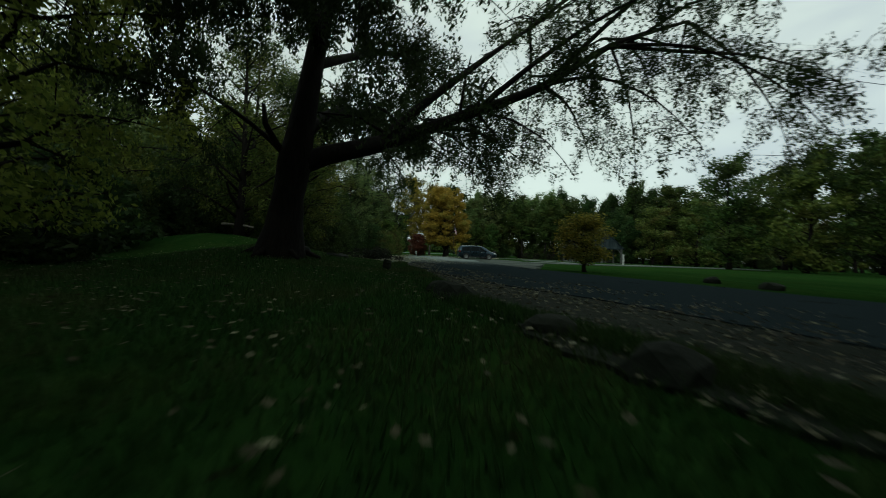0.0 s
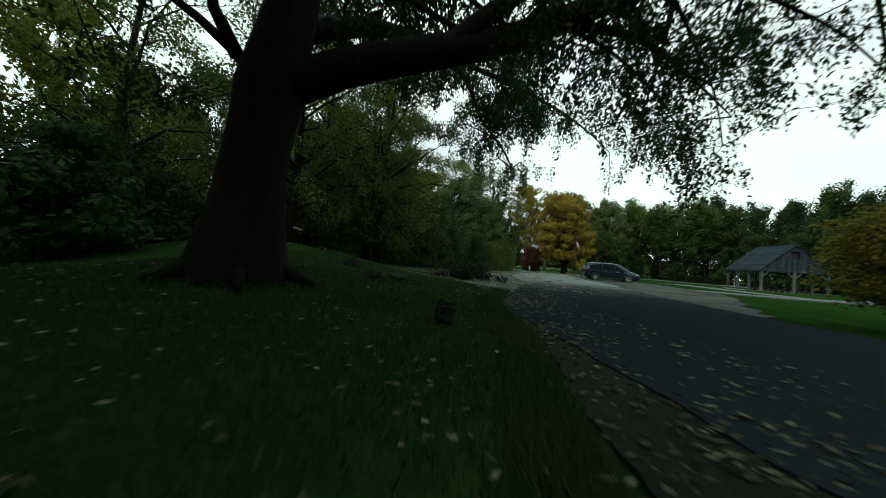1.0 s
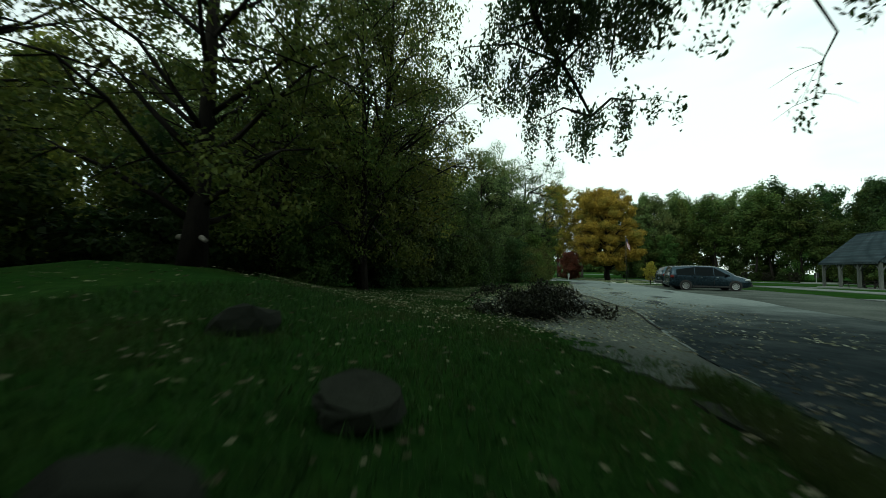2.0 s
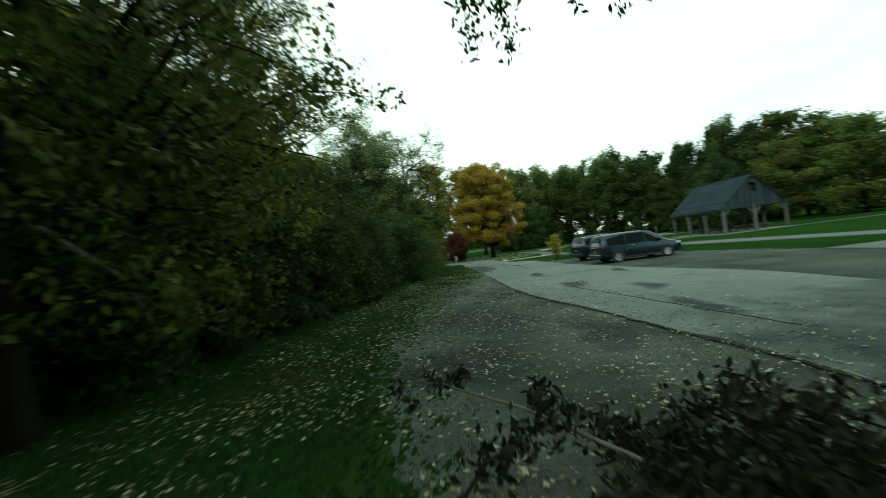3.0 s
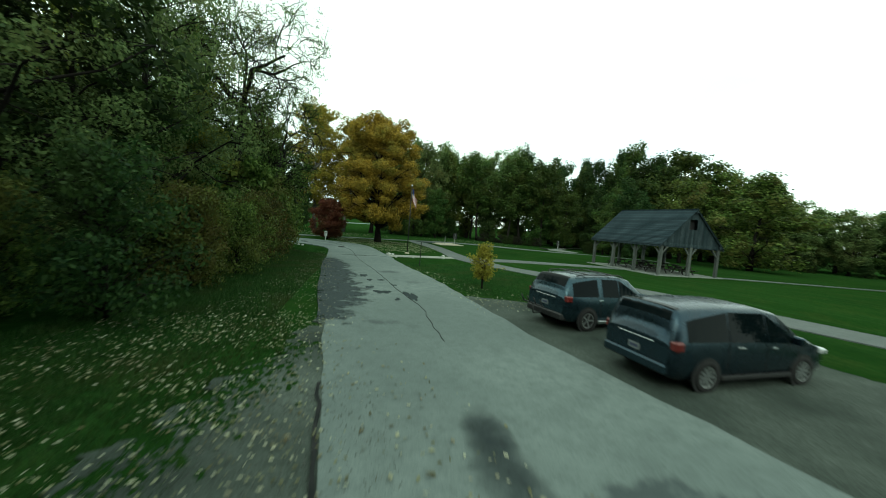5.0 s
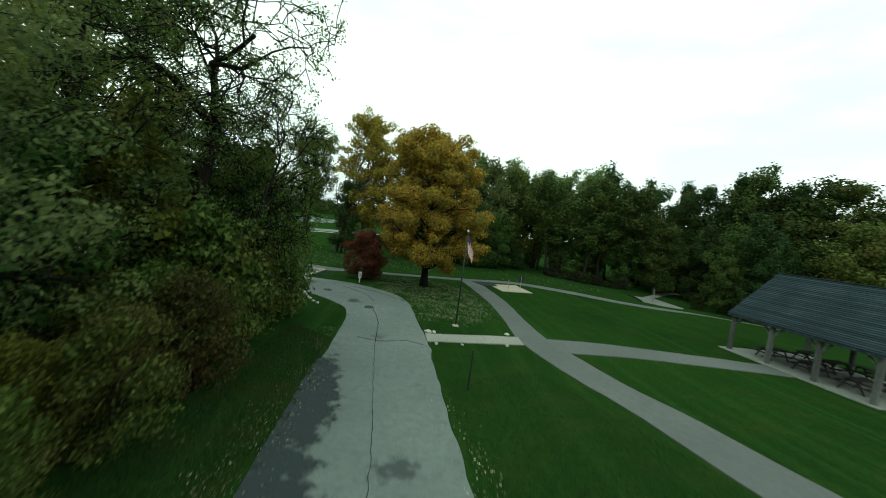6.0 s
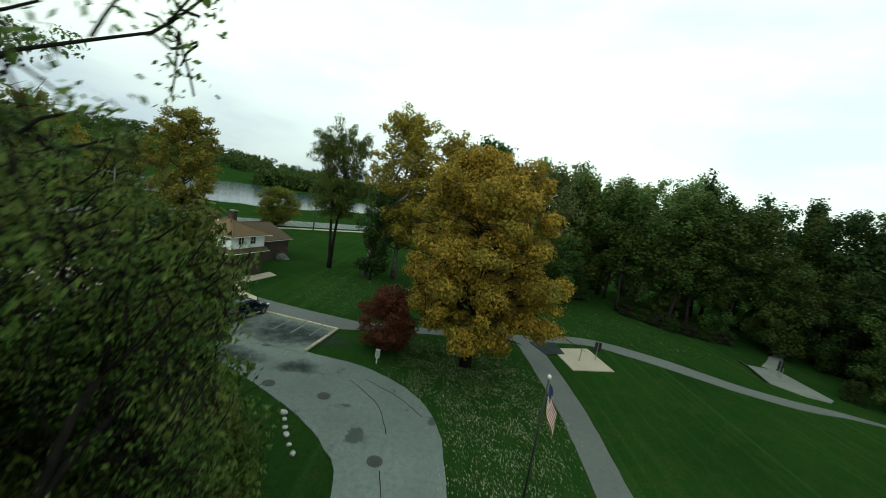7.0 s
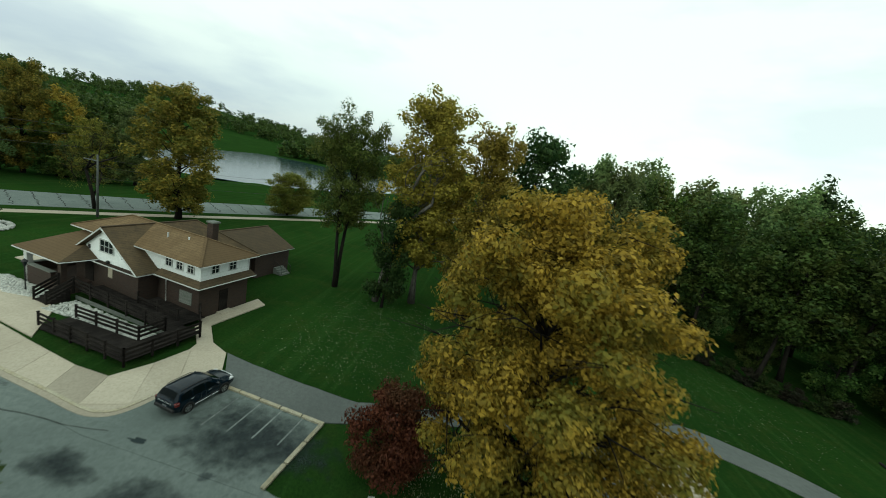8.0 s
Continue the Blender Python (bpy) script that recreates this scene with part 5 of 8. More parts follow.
for i, (x, y, s) in enumerate([(36.6, 92.6, 0.6), (39.6, 88.6, 0.7)]):
    plant(KIND["shrub_b"], "shrub", x, y, s, turn(), "dark undergrowth below the far woods", "shrub", "undergrowth", LEAF_DARK)
plant(KIND["aspen"], "tree", 63.5, 106.0, 0.92, 20, "orange-yellow tree standing out of the woods", "tree", leafmat=LEAF_ORANGE)
plant(KIND["hedge_a"], "tree", 47.0, 84.0, 1.3, 20, "full green tree behind the pavilion", "tree", leafmat=LEAF_HEDGE, wide=1.2)
plant(KIND["hedge_b"], "tree", 43.5, 92.0, 1.3, 90, "dark full tree behind the pavilion", "tree", leafmat=LEAF_DARK)
plant(KIND["hedge_b"], "tree", 52.0, 77.0, 1.3, 140, "full broad tree turning yellow behind the pavilion", "tree", leafmat=LEAF_HEDGE, wide=1.7)
plant(KIND["wood_c"], "tree", 62.0, 56.0, 0.98, 10, "dark broad tree at the lawn's edge", "tree", leafmat=LEAF_DARK)
plant(KIND["wood_a"], "tree", 56.0, 46.0, 0.9, 210, "dark broad tree at the lawn's edge", "tree", leafmat=LEAF_DARK)
for i, (x, y, s) in enumerate([(31, 40, 0.86), (35, 35.5, 0.9), (38.5, 31.5, 0.92), (42, 27, 0.95), (44, 22, 0.95), (46, 50, 1.0), (49, 41, 1.05)]):
    plant(KIND[("wood_a", "hedge_b", "wood_c")[i % 3]], "tree", x, y, s * (1.35 if i % 3 == 1 else 1.0), turn(), "broad green tree at the lawn's edge", "tree", "woods behind the lawn", (LEAF_GREEN, LEAF_OLIVE)[i % 2], 1.25)
for i in range(9):
    plant(KIND[("wood_a", "wood_c")[i % 2]], "tree", 88.0 + float(TURN.uniform(-4, 4)) + i * 2, 62.0 - i * 8.5, float(TURN.uniform(0.9, 1.2)), turn(), "tree in the distant wood on the open side", "tree", "woods behind the lawn", WOOD_LEAF[i % 8])

# woods across the public road
for i in range(14):
    t = i / 13
    plant(KIND[("hedge_a", "hedge_b")[i % 2]], "tree", -108 + 30 * t + float(TURN.uniform(-2, 2)), 112 + 28 * t + float(TURN.uniform(-3, 3)), float(TURN.uniform(1.0, 1.45)), turn(), "dense tree at the edge of woods across the public road", "tree", "trees across the public road", (LEAF_GREEN, LEAF_WOOD, LEAF_OLIVE)[i % 3], 1.25)
for i in range(11):
    t = i / 10
    plant(KIND[("wood_c", "roadside", "wood_a")[i % 3]], "tree", -112 + 36 * t + float(TURN.uniform(-3, 3)), 98 + 44 * t + float(TURN.uniform(-3, 3)), float(TURN.uniform(1.0, 1.3)) * (1.0 if i < 9 else 0.8), turn(), "autumn tree across the public road", "tree", "trees across the public road", (LEAF_ORANGE, LEAF_AMBER, LEAF_WOOD, LEAF_AMBER)[i % 4])


def far_woods():
    """Distant woods as uncounted clumps of foliage on the rise behind the lake."""
    rng = np.random.RandomState(5)
    centres, radii = [], []
    for i in range(4600):
        ang = rng.uniform(1.25, 3.4)
        d = rng.uniform(330, 760) if i % 3 else rng.uniform(300, 420)
        x, y = -20 + d * math.cos(ang), 80 + d * math.sin(ang)
        if noise.noise((x * 0.012, y * 0.012, 0.0)) < -0.02 + (0.25 if d < 420 else 0.0) or inside(LAKE, x, y):
            continue
        h = rng.uniform(10, 17)
        z = float(ground_z(x, y))
        for _ in range(5):
            centres.append((x + rng.normal(0, 3.2), y + rng.normal(0, 3.2), z + h * rng.uniform(0.15, 0.9)))
            radii.append(rng.uniform(2.6, 4.4))
    pts, out = clump_points(rng, centres, radii, 190000, 0.85)
    return quads_mesh("far_woods", leaf_quads(rng, pts, 1.8, 0.1, 0.9, True, out), LEAF_GREEN, 3)


tagged(new("far_woods", far_woods()), "distant autumn woods on the rise beyond the lake", "woods", kind="stuff")


# ---- the great tree over the road ----
def great_tree():
    rng = np.random.RandomState(21)
    base = Vector((-5.6, 11.8, 0.0))
    root = thing("shade_tree", pose(base.x, base.y, 0.53), "huge dark old tree with thick limbs over the road", "tree")
    trunk = [(-5.75, 12.0, -0.3), (-5.68, 12.0, 0.3), (-5.6, 12.0, 1.2), (-5.5, 12.0, 2.4), (-5.35, 12.05, 3.6), (-5.25, 12.15, 4.6), (-5.05, 12.25, 6.2), (-4.8, 12.4, 8.2), (-4.3, 12.6, 10.5), (-3.7, 13.0, 13.5)]
    trad = [0.9, 0.8, 0.60, 0.49, 0.54, 0.44, 0.36, 0.30, 0.2, 0.06]
    limbs = [
        ([(-5.3, 12.05, 3.5), (-4.3, 12.3, 3.95), (-2.8, 12.5, 4.25), (-1.1, 13.4, 5.0), (1.5, 14.0, 6.2), (4.2, 13.9, 7.3), (6.7, 13.5, 8.8), (9.6, 13.4, 9.8)], 0.36),
        ([(-2.5, 12.6, 4.3), (-0.6, 13.4, 6.2), (1.6, 14.2, 8.3), (3.8, 15.2, 10.4), (6.0, 16.0, 12.2)], 0.2),
        ([(-0.4, 13.6, 5.3), (1.3, 15.4, 5.9), (2.8, 17.4, 6.0), (4.6, 19.4, 5.5)], 0.13),
        ([(-5.2, 12.2, 4.6), (-4.7, 14.6, 6.2), (-4.2, 17.6, 7.3), (-4.0, 20.6, 7.7), (-4.0, 23.2, 7.3), (-3.2, 24.9, 6.4), (-2.7, 25.5, 5.5)], 0.24),
        ([(-4.7, 12.4, 8.5), (-2.5, 11.0, 10.4), (0, 9.2, 11.8), (2.8, 7.6, 12.2)], 0.18),
        ([(-5.7, 11.9, 3.9), (-6.6, 11.6, 4.7), (-8.2, 11.0, 5.7), (-10.4, 10.3, 6.6)], 0.09),
        ([(-4.9, 12.3, 7.4), (-4.1, 9.6, 9.4), (-3.5, 6.6, 10.8), (-3.0, 3.4, 11.2)], 0.17),
        ([(-4.9, 12.3, 7.0), (-2.6, 15.6, 9.3), (-1, 18.6, 10.2), (0.8, 22, 9.6)], 0.18),
        ([(1.5, 14.0, 6.2), (3.6, 12.6, 7.6), (5.8, 11.0, 8.6), (8.0, 9.6, 9.0)], 0.13),
        ([(-4.2, 17.6, 7.3), (-2.0, 19.6, 7.0), (0.2, 21.2, 6.2), (1.6, 22.6, 5.4)], 0.11),
        ([(4.2, 13.9, 7.3), (6.0, 16.5, 7.6), (7.5, 18.5, 6.8), (8.6, 20, 5.6)], 0.1),
        ([(6.7, 13.5, 8.8), (9.0, 13.0, 8.4), (10.5, 11.0, 7.2), (11.6, 9.6, 5.8)], 0.09),
        ([(3.8, 15.2, 10.4), (4.5, 18, 10.6), (5.0, 20.5, 9.2), (5.0, 22, 7.4)], 0.1),
        ([(1.5, 14.0, 6.2), (2.2, 16.5, 7.2), (2.4, 19, 6.8), (2.2, 21, 5.4)], 0.1),
        ([(-1.0, 18.6, 10.2), (-1.5, 21, 9.6), (-2.0, 23.2, 8.0), (-2.2, 24.6, 6.4)], 0.1),
        ([(0, 9.2, 11.8), (3, 6, 11.4), (5, 3, 10.4), (6.5, 0.5, 9.2)], 0.11),
        ([(-3.5, 6.6, 10.8), (-1, 3, 11.2), (1, 0, 10.8), (2, -3, 9.8)], 0.11),
        ([(4.2, 13.9, 7.3), (7, 11.5, 9.6), (9.5, 8.5, 10.2), (11.5, 5.5, 9.4)], 0.11),
        ([(0, 9.2, 11.8), (3.6, 9.4, 12.4), (7, 9, 12), (10, 8.4, 11)], 0.11),
        ([(3.8, 15.2, 10.4), (6.5, 14, 12), (9, 12.6, 12.2), (11.5, 12, 11.2)], 0.1),
        ([(-4.3, 12.6, 10.5), (-2, 14.5, 12.5), (1, 16.5, 13.4), (3.5, 18.5, 12.8)], 0.11),
        ([(-4.8, 12.4, 8.2), (-6.4, 8.5, 9.6), (-7.6, 5, 9.6), (-8.2, 2.0, 8.4)], 0.12),
        ([(6.7, 13.5, 8.8), (9.0, 12.0, 8.0), (11.0, 11.0, 6.4), (12.4, 10.4, 4.5)], 0.08),
        ([(-3.5, 6.6, 10.8), (-3.4, 5.6, 9.0), (-3.3, 5.0, 6.6), (-3.2, 4.8, 5.2)], 0.08),
        ([(-4.1, 9.6, 9.4), (-3.0, 8.0, 8.4), (-1.6, 7.0, 6.6), (-1.0, 6.6, 5.2)], 0.09),
        ([(-4.1, 9.6, 9.4), (-5.5, 8.0, 8.2), (-6.4, 7.0, 6.4), (-6.6, 6.6, 4.8)], 0.09),
        ([(-2.5, 11.0, 10.4), (-2.2, 9.4, 9.0), (-2.0, 8.4, 7.2), (-1.9, 8.0, 5.6)], 0.08),
        ([(-3.5, 6.6, 10.8), (-5.0, 4.5, 9.6), (-6.2, 3.4, 7.6), (-6.8, 3.0, 5.4)], 0.08),
        ([(-4.8, 12.4, 8.2), (-6.0, 10.4, 8.6), (-7.2, 9.0, 7.6), (-7.8, 8.2, 6.0)], 0.09),
        ([(0, 9.2, 11.8), (0.6, 7.6, 10.2), (0.8, 6.6, 8.2), (0.9, 6.2, 6.6)], 0.08),
        ([(4.2, 13.9, 7.3), (6.0, 13.0, 7.3), (8.0, 12.4, 6.2), (9.4, 12.0, 4.5)], 0.08),
        ([(1.5, 14.0, 6.2), (3.0, 14.5, 6.1), (4.8, 15.0, 5.3), (6.0, 15.2, 4.0)], 0.07),
        ([(1.5, 14.0, 6.2), (2.4, 15.4, 5.8), (3.2, 16.4, 4.9), (3.6, 17.0, 3.9)], 0.06),
        ([(6.7, 13.5, 8.8), (8.4, 15.5, 7.6), (9.6, 17.2, 5.8), (10.2, 18.2, 4.4)], 0.07),
        ([(-0.4, 13.6, 5.3), (0.6, 14.6, 5.3), (1.8, 15.6, 4.7), (2.6, 16.2, 3.8)], 0.06),
        ([(9.6, 13.4, 9.8), (11.5, 13.5, 8.6), (13.2, 13.6, 6.6), (14.2, 13.8, 4.8)], 0.07),
    ]
    off = Vector((-5.6, 12.0, -0.2))
    tubes, twig_tubes, cc, cr = [], [], [], []

    def fit_fork(p):
        # moves the fork lower and nearer the road to fit the camera's view
        w = math.exp(-((p[0] + 5.4) ** 2 + (p[1] - 12.0) ** 2) / 9)
        return (p[0] - 0.4 + 0.75 * w, p[1] + 0.5 - 0.95 * w, p[2] - 0.42 * w * min(1.0, max(0.0, p[2] / 3.0)))

    trunk = [fit_fork(p) for p in trunk]
    limbs = [([fit_fork(p) for p in pts], r) for pts, r in limbs]
    for pts, r in limbs:
        line = [Vector(p) for p in smooth_line(pts, 0.6)]
        n = len(line)
        tubes.append(([p - off for p in line], [max(0.02, r * (1 - 0.85 * i / (n - 1))) for i in range(n)], 8))
        for k in range(max(7, int(n * 0.85))):
            i = min(n - 1, int(n * rng.uniform(0.25, 1.0)))
            p = np.array(line[i])
            d = rng.normal(size=3)
            d[2] = rng.uniform(-0.35, 0.6)
            ln = rng.uniform(1.4, 3.2)
            d = d / np.linalg.norm(d) * ln
            rr = max(0.012, r * 0.2)
            b1, b2 = p + d * 0.5 + (0, 0, 0.18), p + d + (0, 0, -0.12 * ln)
            twig_tubes.append(([Vector(p) - off, Vector(b1) - off, Vector(b2) - off], [rr, rr * 0.7, rr * 0.3], 5))
            for q in range(6):
                s0 = p + (b1 - p) * rng.uniform(0.5, 1) if q < 2 else b1 + (b2 - b1) * rng.uniform(0, 1)
                e = rng.normal(size=3)
                e[2] = rng.uniform(-1.1, 0.35)
                e = e / np.linalg.norm(e) * rng.uniform(0.5, 1.25)
                tip = s0 + e + (0, 0, -0.15)
                twig_tubes.append(([Vector(s0) - off, Vector(s0 + e * 0.5) - off, Vector(tip) - off], [rr * 0.35, rr * 0.25, rr * 0.1], 4))
                if p[0] > -1 and rng.rand() < ((0.22 if p[1] < 14.6 and p[0] > 2 else 0.66) if p[2] > 7.4 else 0.25 if p[1] < 14.6 and p[0] > 2 else 0.45):
                    continue
                for b, w in ((s0 + e * 0.5, 0.42), (tip, 0.5)):
                    cc.append(b - np.array(off))
                    cr.append(w * rng.uniform(0.7, 1.3))
    roots = []
    for k in range(6):
        a = k * 1.05 + 0.3
        c, s_ = math.cos(a), math.sin(a)
        roots.append(([Vector((0.2 + 0.3 * c, -0.4 + 0.3 * s_, 0.85)), Vector((0.2 + 0.65 * c, -0.4 + 0.65 * s_, 0.5)), Vector((0.2 + 1.3 * c, -0.4 + 1.3 * s_, 0.26))], [0.2, 0.13, 0.05], 7))
    part("trunk", tubes_mesh("trunk", [([Vector(p) - off for p in trunk], trad, 16)] + roots, BARK), None, root)
    for i, tb in enumerate(tubes):
        part("limb", tubes_mesh("limb", [tb], BARK), None, root)
    tagged(part("twig_mass", tubes_mesh("twig_mass", twig_tubes, BARK), None, root), kind="stuff")
    near = [i for i, c in enumerate(cc) if c[0] < 4.4]
    tips, drop = np.array(cc + [cc[i] for i in near]), np.array(cr + [cr[i] * 1.15 for i in near]) * 1.5
    i = rng.randint(0, len(tips), 225000)
    u = rng.rand(len(i))
    pts = tips[i] + rng.normal(size=(len(i), 3)) * (0.17 - 0.09 * u)[:, None]
    pts[:, 2] += 0.1 - u * drop[i]
    part("crown", quads_mesh("crown", leaf_quads(rng, pts, 0.13, 1.3, 0.45), LEAF_DARK), None, root)
    stub = [Vector(p) - off for p in (fit_fork((-5.75, 11.7, 4.0)), fit_fork((-6.1, 11.5, 4.7)), fit_fork((-6.15, 11.45, 5.3)))]
    part("broken_stub", tubes_mesh("broken_stub", [(stub, [0.12, 0.09, 0.06], 7)], BARK), None, root)


great_tree()


# ---- fallen branches, stumps, leaves and grass ----
def brush_pile():
    """Fallen leafy branches heaped beside the gravel, one long limb arching out of them."""
    rng = np.random.RandomState(31)
    root = thing("brush_pile", pose(-4.5, 23.2, float(ground_z(-4.5, 23.2))), "heap of fallen dark branches with withered leaves on the gravel", "brush pile")
    cc, cr = [], []
    for i in range(34):
        a = rng.uniform(0, 6.28)
        c = rng.normal(0, 1.0, 2) * (0.55, 0.5) + (0.15, -0.35)
        ln = rng.uniform(0.5, 1.3)
        z0 = rng.uniform(0.03, 0.3)
        p0 = Vector((c[0] - math.cos(a) * ln * 0.5, c[1] - math.sin(a) * ln * 0.5, z0))
        p2 = Vector((c[0] + math.cos(a) * ln * 0.5, c[1] + math.sin(a) * ln * 0.5, z0 + rng.uniform(0.0, 0.5)))
        p1 = (p0 + p2) / 2 + Vector((0, 0, rng.uniform(0.0, 0.2)))
        r = rng.uniform(0.006, 0.015)
        part("branch", tubes_mesh("branch", [([p0, p1, p2], [r, r * 0.8, r * 0.4], 5)], BARK), None, root)
        cc += [np.array(p1), np.array(p2), np.array((p1 + p2) / 2)]
        cr += [0.2, 0.24, 0.2]
    arch = [Vector((0.9, -1.6, 0.1)), Vector((0.4, -0.9, 0.3)), Vector((-0.2, 0.0, 0.44)), Vector((-0.9, 0.95, 0.5)), Vector((-1.6, 1.8, 0.46)), Vector((-2.0, 2.3, 0.36))]
    part("pale_branch", tubes_mesh("pale_branch", [(arch, [0.022, 0.019, 0.016, 0.013, 0.009, 0.005], 6)], DEADWOOD), None, root, "long bare arching branch")
    for p in arch[2:]:
        for k in range(3):
            cc.append(np.array(p) + rng.normal(0, 0.14, 3))
            cr.append(0.13)
    pts, out = clump_points(rng, cc, cr, 9000, 0.9, 0.1)
    pts[:, 2] = np.maximum(pts[:, 2], 0.03)
    part("withered_leaves", quads_mesh("withered_leaves", leaf_quads(rng, pts, 0.085, 0.8, 0.45), LEAF_DEAD), None, root)


brush_pile()


def stone_mesh(name, seed, material, jag=0.28, sub=2):
    bm = bmesh.new()
    bmesh.ops.create_icosphere(bm, subdivisions=sub, radius=1.0)
    for v in bm.verts:
        k = 1 + jag * noise.noise(v.co * 1.3 + Vector((seed * 3.1, 0, 0))) + 0.5 * jag * noise.noise(v.co * 3.1 + Vector((0, seed, 0)))
        v.co *= k
    me = bpy.data.meshes.new(name)
    bm.to_mesh(me)
    bm.free()
    me.materials.append(material)
    return me


def stump(x, y, r, h, seed, label):
    rng = np.random.RandomState(seed)
    root = thing("tree_stump", pose(x, y, float(ground_z(x, y)) - 0.03, rng.uniform(-6, 6), rng.uniform(-6, 6), rng.uniform(0, 360)), label, "stump")
    v, f = tube_arrays([(0, 0, 0), (0, 0, h * 0.35), (0.02, 0, h * 0.8), (0.02, 0.01, h)], [r * 1.35, r * 1.05, r, r * 0.9], 12)
    v = [p + Vector((rng.normal(0, 0.04 * r), rng.normal(0, 0.04 * r), rng.normal(0, 0.03 * h))) for p in v]
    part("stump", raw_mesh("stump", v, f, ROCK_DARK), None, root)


stump(-1.86, 11.5, 0.14, 0.36, 1, "dark weathered stump in the grass")
stump(-4.5, 15.8, 0.26, 0.22, 2, "low dark stump in the grass")
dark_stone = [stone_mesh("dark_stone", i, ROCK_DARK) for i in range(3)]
for i, (x, y, s) in enumerate([(0.27, 4.9, 0.31), (0.02, 5.85, 0.25), (1.1, 2.6, 0.2), (1.5, 1.4, 0.24), (-6.6, 16.8, 0.3), (-4.6, 14.6, 0.24), (9.6, 12.4, 0.26), (9.6, 10.0, 0.24)]):
    ob = new("fieldstone", dark_stone[i % 3])
    ob.matrix_world = pose(x, y, float(ground_z(x, y)) + 0.04, 0, 0, -62 if i < 2 else 70 * i) @ Matrix.Diagonal((s * 1.4, s, s * 0.75, 1))
    tagged(ob, "dark mossy boulder lying in the grass", "stone", "boulders by the road")


def fallen_log(a, b, r, label):
    root = thing("fallen_log", pose(a[0], a[1], float(ground_z(*a[:2]))), label, "log")
    mid = ((b[0] - a[0]) * 0.5 + 0.1, (b[1] - a[1]) * 0.5 + 0.15, (a[2] + b[2]) / 2 + 0.05)
    part("log", tubes_mesh("log", [([(0, 0, a[2]), mid, (b[0] - a[0], b[1] - a[1], b[2])], [r, r * 0.9, r * 0.6], 8)], DEADWOOD), None, root)


fallen_log((-10.3, 25.2, 2.3), (-9.5, 25.7, 0.9), 0.035, "pale fallen branch leaning at the wood's edge")
fallen_log((-12.5, 20.0, 0.75), (-10.2, 19.0, 0.55), 0.07, "pale fallen branch on the bank")


def scatter(rng, n, poly):
    lo, hi = np.min(poly, 0), np.max(poly, 0)
    out = np.empty((0, 2))
    while len(out) < n:
        p = rng.uniform(lo, hi, (n * 2, 2))
        out = np.vstack([out, p[inside(poly, p[:, 0], p[:, 1])]])
    return out[:n]


def leaf_litter(name, n, poly, size, seed, lift, label, soft=0.25):
    rng = np.random.RandomState(seed)
    p = scatter(rng, n, np.array(poly, dtype=float))
    p += rng.normal(0, soft, p.shape)
    dens = np.array([noise.noise((x * 0.8, y * 0.8, seed)) for x, y in p])
    p = p[dens > rng.uniform(-0.6, 0.25, n)]
    c = np.stack([p[:, 0], p[:, 1], ground_z(p[:, 0], p[:, 1]) + lift], 1)
    q = leaf_quads(rng, c, size, 0.0, 0.6)
    q[:, :, 2] = c[:, None, 2] + (q[:, :, 2] - c[:, None, 2]) * 0.28
    return tagged(new(name, quads_mesh(name, q, LEAF_LITTER if seed < 3 else LEAF_FALLEN)), label, "leaves", kind="stuff")


leaf_litter("fallen_leaves", 6000, [(-7.5, -4), (9, -6), (2.4, 1.0), (0.8, 5), (0.0, 9), (-1.4, 15), (-2, 21), (-10, 21), (-11, 8)], 0.085, 1, 0.075, "pale and brown fallen leaves in the dark grass")
leaf_litter("fallen_leaves", 7000, [(0.4, 5), (1.4, 1.2), (5, -4.4), (9.4, -5), (5.2, 0.4), (3.4, 4.0), (1.8, 7.6), (0.6, 10.5), (-0.6, 14), (-1.0, 20), (-2.4, 20), (-1.6, 14.4), (-0.2, 9.8)], 0.085, 2, 0.06, "brown leaves drifted along the road edge")
leaf_litter("fallen_leaves", 1500, [(3.9, 2.8), (2.8, 5.4), (1.6, 7.4), (0.75, 9.5), (-0.1, 11.6), (-1.2, 14.5), (-1.9, 20), (-1.0, 21), (0.4, 15), (1.6, 12), (2.6, 9.6), (4.2, 6.8), (5.6, 4.0)], 0.085, 2, 0.075, "brown leaves blown onto the dark asphalt", 0.35)
leaf_litter("fallen_leaves", 22000, [(-10, 20), (-1.6, 20), (-1.9, 26), (-2.9, 31), (-3.8, 36), (-4.2, 46), (-8.8, 46), (-9.6, 34)], 0.066, 3, 0.075, "pale yellow leaves scattered over grass and gravel")
leaf_litter("fallen_leaves", 2200, [(-2, 21), (2, 21), (0, 30), (-2, 40), (-4, 46), (-3.0, 30)], 0.08, 4, 0.075, "scattered leaves on the asphalt")
leaf_litter("fallen_leaves", 3200, [(-7.4, 44), (-4.3, 44), (-4.75, 56), (-5.2, 68), (-6.2, 68), (-6.2, 56)], 0.06, 5, 0.07, "yellow leaves along the hedgerow verge")
leaf_litter("fallen_leaves", 800, [(0.2, 47), (4.6, 47.4), (1.6, 51), (0.3, 60), (-0.1, 60)], 0.08, 6, 0.06, "dry leaves along the lawn edge")
leaf_litter("fallen_leaves", 16000, [(-4.5, 81), (-1.6, 77.5), (-0.6, 72), (3.5, 72.5), (5.4, 77), (5.2, 86), (0, 90), (-6, 88)], 0.085, 7, 0.05, "yellow leaves under the orange tree", 0.7)
